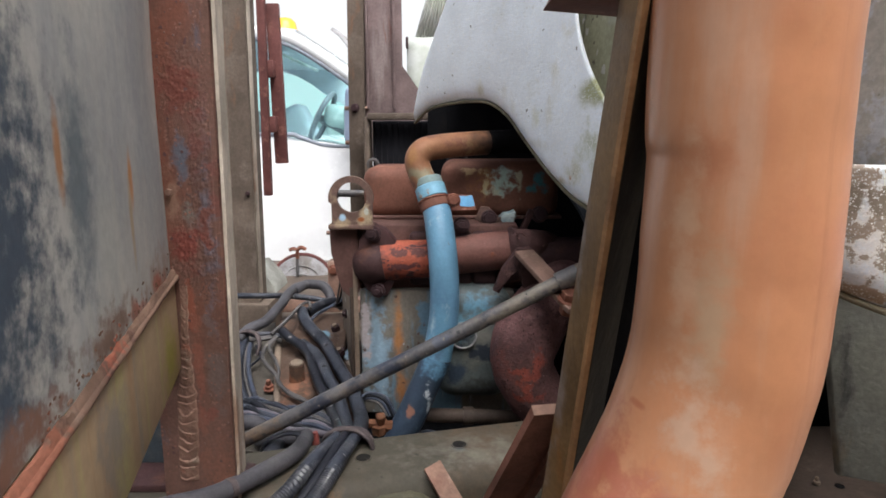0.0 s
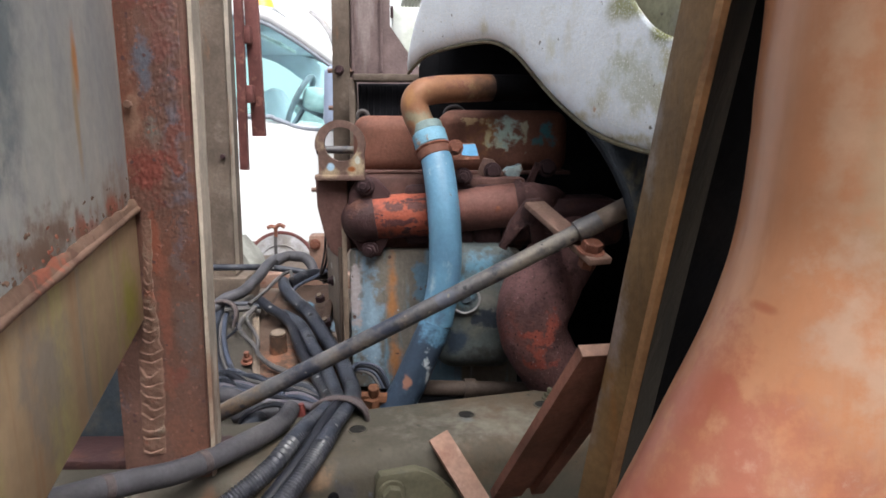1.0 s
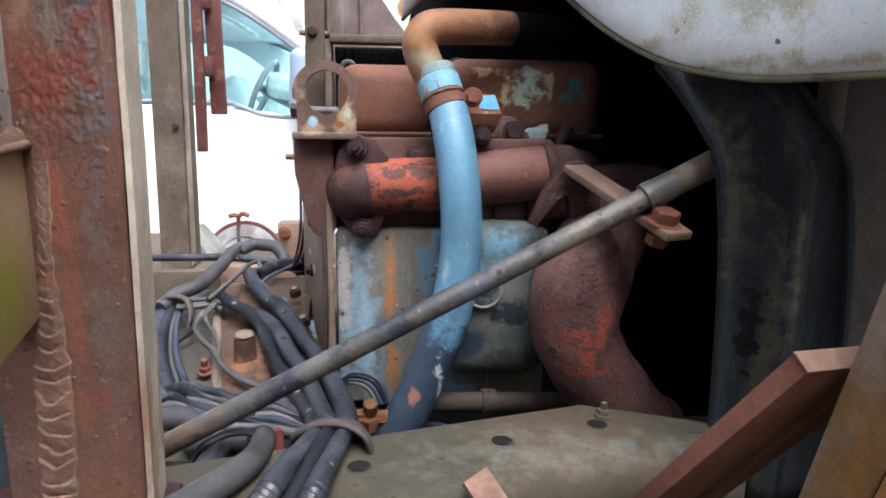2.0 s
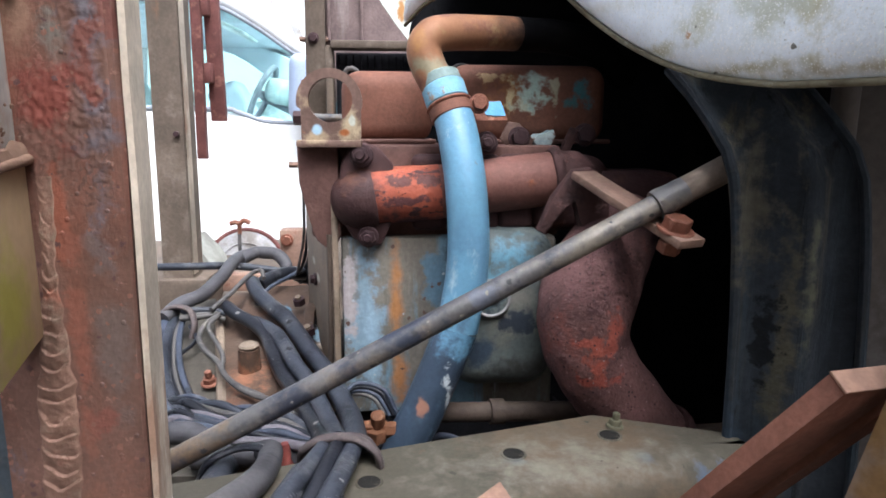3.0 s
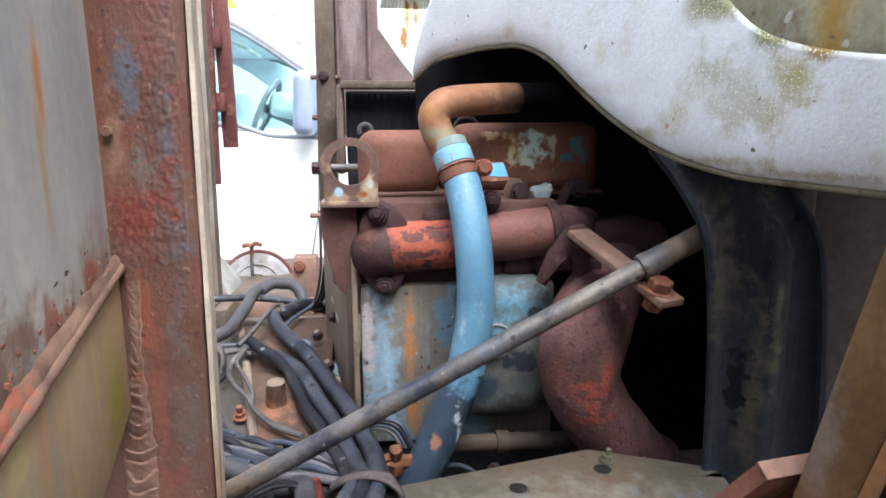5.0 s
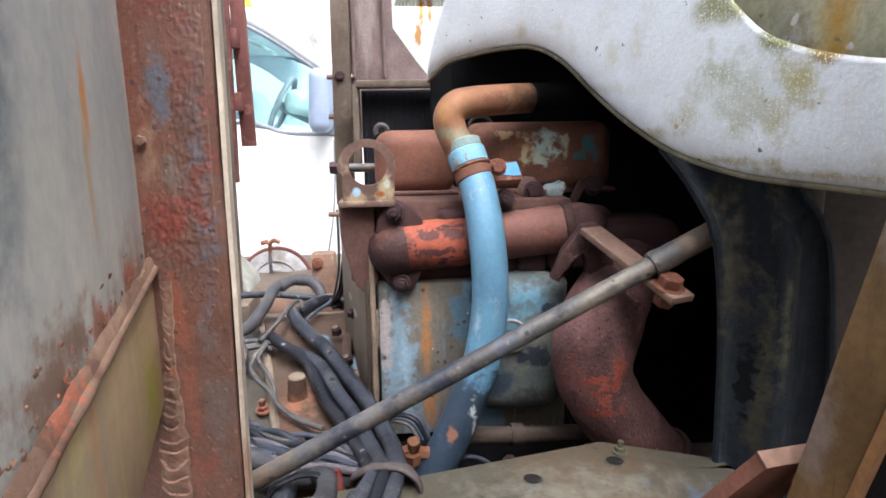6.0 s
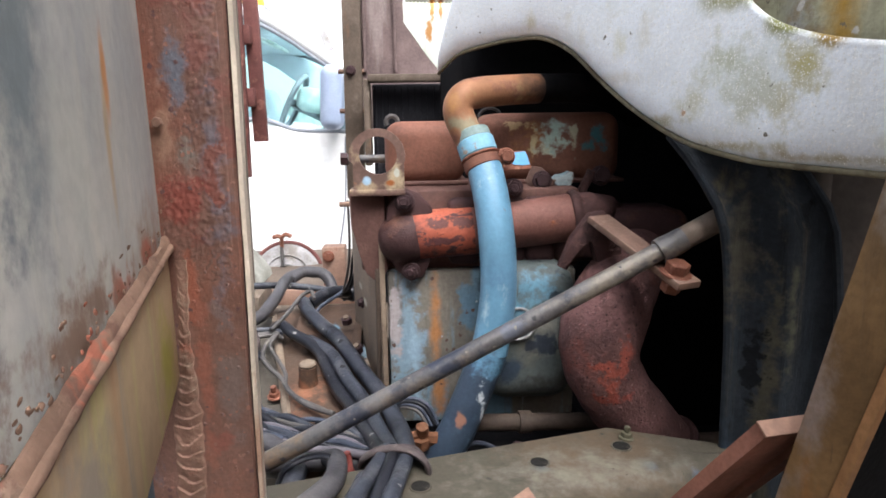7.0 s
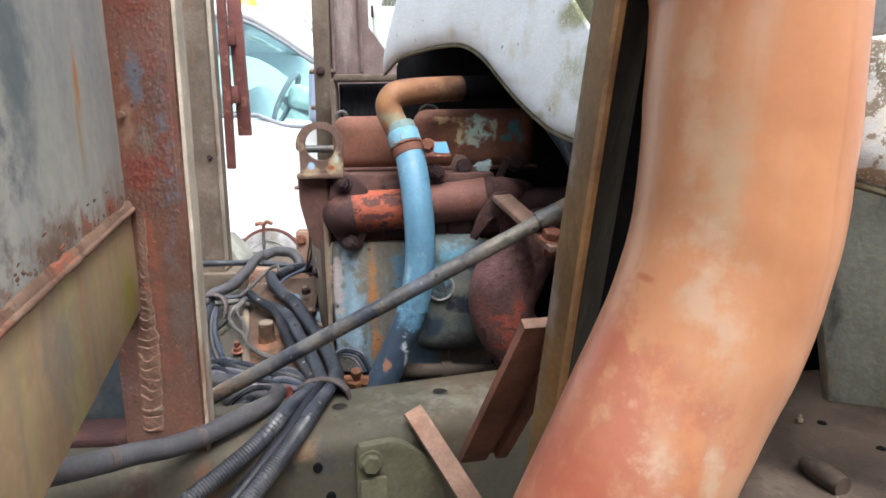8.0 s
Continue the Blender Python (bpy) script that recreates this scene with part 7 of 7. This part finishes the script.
def make_small_fittings():
    bm = bmesh.new()
    tube(bm, straight((-0.153, 0.712, 0.975), (-0.153, 0.710, 1.004), 5), [0.0068, 0.0068, 0.0045, 0.0045, 0.0030], 10)
    thing("red_plug", bm, "redplug", "small dull red plug among the hoses", "plug")
    bm = bmesh.new()
    disc(bm, (-0.084, 0.778, 0.977), (0, -0.3, 1), 0.0115, 0.014, 8)
    disc(bm, (-0.082, 0.775, 0.989), (0, -0.3, 1), 0.0065, 0.014, 12)
    disc(bm, (-0.071, 0.776, 0.979), (1, -0.3, 0.1), 0.0078, 0.014, 8)
    disc(bm, (-0.094, 0.776, 0.982), (1, 0.3, -0.2), 0.0062, 0.012, 10)
    roughen(bm, 0.0016, 150)
    thing("brass_fitting", bm, "brass", "corroded orange pipe fitting beside the rail", "fitting")


make_small_fittings()


# ---- things beyond the gearbox ----
def make_canister():
    can = empty("canister", (-0.43, 1.84, 0.84), "round dusty canister with a clamped lid", "canister")
    c = Vector((-0.425, 1.79, 0.918))
    w = Vector((0.05, -1, 0.25)).normalized()
    bm = bmesh.new()
    tube(bm, [c - w * 0.20, c - w * 0.01], 0.088, 40)
    part("drum", bm, "lid", can)
    bm = bmesh.new()
    tube(bm, [c - w * 0.01, c + w * 0.004, c + w * 0.014, c + w * 0.018], [0.090, 0.088, 0.070, 0.0], 40, False)
    part("lid", bm, "lid", can, "pale dusty round lid")
    bm = bmesh.new()
    u = w.orthogonal().normalized()
    s = w.cross(u)
    tube(bm, [c + (u * math.cos(a) + s * math.sin(a)) * 0.092 for a in [2 * math.pi * k / 40 for k in range(41)]], 0.006, 8, False)
    part("clamp_ring", bm, "bar", can, "rusty clamp ring")
    bm = bmesh.new()
    tube(bm, straight((-0.432, 1.775, 1.002), (-0.430, 1.77, 1.030)), 0.005, 10)
    tube(bm, spline([(-0.452, 1.772, 1.028), (-0.44, 1.77, 1.032), (-0.43, 1.77, 1.029), (-0.42, 1.77, 1.036), (-0.405, 1.77, 1.030)], 4), 0.0055, 8)
    part("wing_nut", bm, "bolt", can, "rusty wing nut")
    bm = bmesh.new()
    tube(bm, straight((-0.430, 1.762, 1.005), (-0.428, 1.752, 0.955)), 0.0042, 10)
    part("clamp_screw", bm, "wire", can, "bare clamp screw")
    for r, m in ((0.058, "lid"), (0.034, "lid")):
        bm = bmesh.new()
        tube(bm, [c + w * (0.016 if r > 0.05 else 0.0185) + (u * math.cos(a) + s * math.sin(a)) * r for a in [2 * math.pi * k / 40 for k in range(41)]], 0.0022, 8, False)
        part("lid_bead", bm, m, can)
    return can


make_canister()


def make_pale_cover():
    bm = bmesh.new()
    prism(bm, [(-0.53, 0.93), (-0.53, 1.016), (-0.490, 1.022), (-0.462, 0.99), (-0.445, 0.965), (-0.44, 0.93)], lambda a, b, c: Vector((a, 1.58 + c, b)), 0.12, 0.004)
    thing("cover_sheet", bm, "sheet", "pale grey dusty cover beside the canister", "cover")


make_pale_cover()


def make_stands():
    """What carries the chassis: a cross beam under gearbox and engine, on timber blocks."""
    bm = bmesh.new()
    box(bm, (-0.20, 1.02, 0.67), (1.0, 1.30, 0.06), None, 0.006)
    thing("cross_beam", bm, "brown", "brown steel cross beam under the chassis", "beam")
    for x in (-0.60, 0.22):
        bm = bmesh.new()
        box(bm, (x, 1.02, 0.32), (0.16, 1.2, 0.64), None, 0.01)
        thing("timber_block", bm, "brown", "brown timber block carrying the chassis", "block", "timber blocks")


make_stands()


def make_deck():
    """The far chassis rail that carries canister and posts."""
    bm = bmesh.new()
    box(bm, (-0.62, 1.60, 0.90), (1.3, 0.82, 0.10), None, 0.006)
    thing("deck_plate", bm, "brown", "brown dusty chassis deck plate", "deck")
    lug = empty("lug_block", (-0.255, 1.46, 0.95), "rusty lug block with a bolt", "bracket")
    bm = bmesh.new()
    box(bm, (-0.257, 1.47, 1.005), (0.048, 0.04, 0.11), None, 0.004)
    part("block", bm, "bracket", lug)
    add_bolt(lug, (-0.267, 1.45, 1.041), (0, -1, 0), 0.009, "bolt", True)
    bm = bmesh.new()
    box(bm, (-0.27, 1.35, 0.985), (0.22, 0.03, 0.03), None, 0.003)
    thing("cross_strip", bm, "bracket", "pinkish rusty cross strip on the deck", "bar")


make_deck()


# ---- white pickup in the yard ----
def make_car():
    car = empty("pickup", (-1.2, 4.2, 0.0), "white pickup with tinted glass and amber roof beacon", "car")
    y0, y1 = 3.30, 5.10
    # lower body side profile (x forward to the right, z)
    low = [(-4.0, 0.45), (-4.0, 1.28), (-1.75, 1.345), (-0.86, 1.345), (-0.66, 1.285), (-0.40, 1.27), (0.85, 1.16), (1.05, 1.05), (1.12, 0.75), (1.10, 0.45), (0.75, 0.42), (0.70, 0.70), (0.50, 0.86), (0.22, 0.86), (0.02, 0.70), (-0.03, 0.42), (-2.65, 0.42), (-2.70, 0.70), (-2.90, 0.86), (-3.20, 0.86), (-3.40, 0.70), (-3.45, 0.42)]
    bm = bmesh.new()
    prism(bm, low, lambda a, b, c: Vector((a, y0 + c, b)), y1 - y0, 0.03)
    part("body", bm, "carpaint", car)
    # cab frame: pillars and roof
    bm = bmesh.new()
    roof = [(-1.85, 1.86), (-1.80, 1.90), (-1.0, 1.905), (-0.78, 1.88), (-0.80, 1.835), (-1.0, 1.86), (-1.80, 1.855)]
    prism(bm, roof, lambda a, b, c: Vector((a, y0 + 0.05 + c, b)), y1 - y0 - 0.10, 0.012)
    part("roof", bm, "carpaint", car)
    for y in (y0 + 0.02, y1 - 0.07):
        bm = bmesh.new()
        tube(bm, spline([(-1.0, y + 0.04, 1.862), (-0.83, y + 0.035, 1.845), (-0.68, y + 0.02, 1.765), (-0.50, y + 0.01, 1.640), (-0.22, y, 1.45), (0.02, y, 1.30)], 6), 0.034, 12)
        part("pillar", bm, "carpaint", car)
        bm = bmesh.new()
        tube(bm, straight((-1.83, y + 0.03, 1.87), (-1.86, y, 1.34), 4), 0.05, 10)
        part("pillar", bm, "carpaint", car)
        bm = bmesh.new()
        tube(bm, spline([(-1.8, y - 0.012, 1.352), (-0.90, y - 0.012, 1.352), (-0.78, y - 0.012, 1.338), (-0.66, y - 0.012, 1.298), (-0.50, y - 0.012, 1.288), (-0.10, y - 0.012, 1.285)], 6), 0.012, 8)
        part("belt_trim", bm, "cartrim", car, "grey belt moulding")
        bm = bmesh.new()
        tube(bm, spline([(-1.8, y + 0.012, 1.838), (-1.0, y + 0.012, 1.832), (-0.84, y + 0.008, 1.806), (-0.68, y, 1.722), (-0.50, y - 0.008, 1.598), (-0.22, y - 0.012, 1.41), (-0.08, y - 0.012, 1.30)], 6), 0.010, 8)
        part("window_trim", bm, "cartrim", car, "dark window seal")
        bm = bmesh.new()
        prism(bm, [(-1.8, 1.35), (-1.8, 1.835), (-1.0, 1.83), (-0.84, 1.80), (-0.68, 1.715), (-0.50, 1.595), (-0.22, 1.41), (-0.10, 1.29), (-0.60, 1.285), (-0.78, 1.33)], lambda a, b, c: Vector((a, y + 0.012 + 0.05 * (b - 1.3) + c, b)), 0.005)
        g = part("side_window", bm, "carglass", car, "teal tinted side window", False)
        g.visible_shadow = False
    bm = bmesh.new()
    prism(bm, [(-0.80, 1.845), (0.02, 1.28), (0.025, 1.286), (-0.795, 1.852)], lambda a, b, c: Vector((a, y0 + 0.08 + c, b)), y1 - y0 - 0.16)
    g = part("windscreen", bm, "carglass", car, "tinted windscreen", False)
    g.visible_shadow = False
    bm = bmesh.new()
    box(bm, (-0.30, 4.2, 1.34), (0.50, 1.6, 0.22), None, 0.06, 3)
    dash = part("dashboard", bm, "cartrim", car)
    bm = bmesh.new()
    box(bm, (-0.60, 3.80, 1.445), (0.22, 0.42, 0.13), Matrix.Rotation(0.2, 3, "Y"), 0.05, 3)
    part("instrument_hood", bm, "cabin_teal", dash, "dark teal instrument hood")
    bm = bmesh.new()
    box(bm, (-0.98, 4.22, 1.36), (0.20, 0.26, 0.34), Matrix.Rotation(-0.45, 3, "Y"), 0.04, 3)
    part("centre_console", bm, "cabin_grey", dash, "grey centre console")
    bm = bmesh.new()
    box(bm, (-1.33, 4.2, 1.836), (1.02, 1.58, 0.020), None, 0.008)
    part("headliner", bm, "cabin_grey", car, "blue-grey roof lining")
    bm = bmesh.new()
    prism(bm, [(-1.42, 1.842), (-1.26, 1.815), (-1.152, 1.790), (-1.05, 1.725), (-0.96, 1.657), (-0.842, 1.589), (-0.70, 1.50), (-0.56, 1.46), (-0.50, 1.56), (-0.68, 1.70), (-0.84, 1.79), (-1.0, 1.838)], lambda a, b, c: Vector((a, 4.90 + c, b)), 0.05, 0.008)
    part("pillar_lining", bm, "cabin_grey", car, "blue-grey lining of the far pillar")
    bm = bmesh.new()
    prism(bm, [(-1.8, 1.30), (-1.8, 1.40), (-1.3, 1.41), (-0.95, 1.47), (-0.60, 1.50), (-0.40, 1.46), (-0.40, 1.30)], lambda a, b, c: Vector((a, 4.96 + c, b)), 0.03, 0.006)
    part("door_lining", bm, "cabin_teal", car, "teal far door lining")
    bm = bmesh.new()
    box(bm, (-0.90, 3.62, 1.775), (0.30, 0.36, 0.016), Matrix.Rotation(0.42, 3, "Y"), 0.007)
    part("sun_visor", bm, "seat", car, "pale folded sun visor")
    bm = bmesh.new()
    c, r = Vector((-0.735, 3.72, 1.440)), 0.155
    w = Vector((-0.9, 0, 0.45)).normalized()
    u = Vector((0, 1, 0))
    s = w.cross(u)
    tube(bm, [c + (u * math.cos(a) + s * math.sin(a)) * r for a in [2 * math.pi * k / 28 for k in range(29)]], 0.015, 8, False)
    tube(bm, straight(c, c - w * 0.4), 0.03, 8)
    box(bm, c, (0.03, 0.32, 0.04), None, 0.01)
    part("steering_wheel", bm, "cartrim", car)
    for y in (3.72, 4.65):
        bm = bmesh.new()
        box(bm, (-1.42, y, 1.30), (0.16, 0.48, 0.44), Matrix.Rotation(-0.22, 3, "Y"), 0.05, 3)
        part("seat", bm, "seat", car)
    bm = bmesh.new()
    box(bm, (-0.457, 3.165, 1.438), (0.098, 0.20, 0.288), Matrix.Rotation(0.05, 3, "Y"), 0.046, 6)
    mir = part("wing_mirror", bm, "mirror_shell", car, "blue-grey wing mirror shell")
    bm = bmesh.new()
    box(bm, (-0.44, 3.26, 1.36), (0.06, 0.14, 0.05), None, 0.015)
    part("mirror_arm", bm, "cartrim", mir)
    bm = bmesh.new()
    tube(bm, [Vector((-0.885, 3.55, z)) for z in (1.905, 1.91, 1.945, 1.965, 1.972)], [0.07, 0.065, 0.055, 0.035, 0.0], 18)
    part("beacon", bm, "amber", car, "amber roof beacon")
    for x in (0.36, -3.05):
        for y in (3.42, 4.98):
            bm = bmesh.new()
            tube(bm, [Vector((x, y - 0.11, 0.37)), Vector((x, y - 0.10, 0.37)), Vector((x, y + 0.10, 0.37)), Vector((x, y + 0.11, 0.37))], [0.34, 0.37, 0.37, 0.34], 32)
            wheel = part("wheel", bm, "tyre", car, "black tyre")
            bm = bmesh.new()
            disc(bm, (x, y - 0.115 if y < 4 else y + 0.115, 0.37), (0, 1, 0), 0.22, 0.02, 24)
            part("rim", bm, "lid", wheel)
    # door seam and handle
    bm = bmesh.new()
    tube(bm, spline([(-0.42, y0 - 0.002, 1.26), (-0.44, y0 - 0.002, 0.9), (-0.52, y0 - 0.002, 0.50)], 6), 0.004, 6)
    part("door_seam", bm, "cartrim", car)
    bm = bmesh.new()
    tube(bm, straight((-1.72, y0 - 0.002, 1.33), (-1.74, y0 - 0.002, 0.5)), 0.004, 6)
    part("door_seam", bm, "cartrim", car)
    # unidentified strip above the windscreen, joined to it by an added arm
    bm = bmesh.new()
    tube(bm, spline([(-0.807, 4.5, 2.062), (-0.738, 4.5, 2.010), (-0.670, 4.5, 1.920), (-0.628, 4.5, 1.806)], 6), lambda t: 0.016 + 0.016 * t, 8, True, 0.4)
    curved_strip = part("curved_strip", bm, "lid", car, "unidentified grey curved strip above the windscreen")
    bm = bmesh.new()
    tube(bm, straight((-0.632, 4.5, 1.815), (-0.545, 4.5, 1.668)), 0.006, 8)
    part("strip_arm", bm, "carpaint", curved_strip)
    bm = bmesh.new()
    box(bm, (-1.55, y0 - 0.015, 1.20), (0.16, 0.03, 0.03), None, 0.01)
    part("door_handle", bm, "carpaint", car)
    return car


make_car()


def make_canopy_vehicle():
    """A pale vehicle body behind: a plain lower side and a corrugated upper part."""
    body = empty("corrugated_body", (0.4, 2.1, 0.02), "white corrugated metal body streaked with orange rust", "vehicle body")

    def sheet(name, n, columns, material, label):
        bm = bmesh.new()
        rows = [[bm.verts.new(columns(i, k)) for i in range(n)] for k in range(9)]
        for a, b in zip(rows, rows[1:]):
            for i in range(n - 1):
                bm.faces.new((a[i], a[i + 1], b[i + 1], b[i]))
        ob = part(name, bm, material, body, label)
        so = ob.modifiers.new("thickness", "SOLIDIFY")
        so.thickness = 0.003

    side_z = (0.02, 0.6, 1.2, 1.45, 1.56, 1.62, 1.645, 1.655, 1.658)
    side_in = (0.0, 0.0, 0.0, 0.0, 0.0, 0.002, 0.010, 0.024, 0.050)

    def side(i, k):
        x = -0.128 + 1.17 * i / 29
        return Vector((x, 2.05 + 0.085 * (x + 0.128) + side_in[k], side_z[k]))
    sheet("side_panel", 30, side, "body_side", "grey-green stained lower side")
    top_z = [1.650 + 0.11 * k for k in range(9)]

    def top(i, k):
        z = top_z[k]
        x = -0.104 + 0.0026 * i + 0.30 * (z - 1.65) ** 1.0 * max(0.0, 1 - i / 60)
        return Vector((x, 2.075 + 0.085 * (x + 0.128) + 0.0042 * math.sin(i * math.pi / 2), z))
    sheet("corrugated_sheet", 420, top, "corrugated", "fine vertical corrugation with rust")
    bm = bmesh.new()
    box(bm, (-0.1265, 2.043, 1.632), (0.008, 0.014, 0.034), None, 0.002)
    part("latch", bm, "bolt_dark", body, "small black latch")


make_canopy_vehicle()
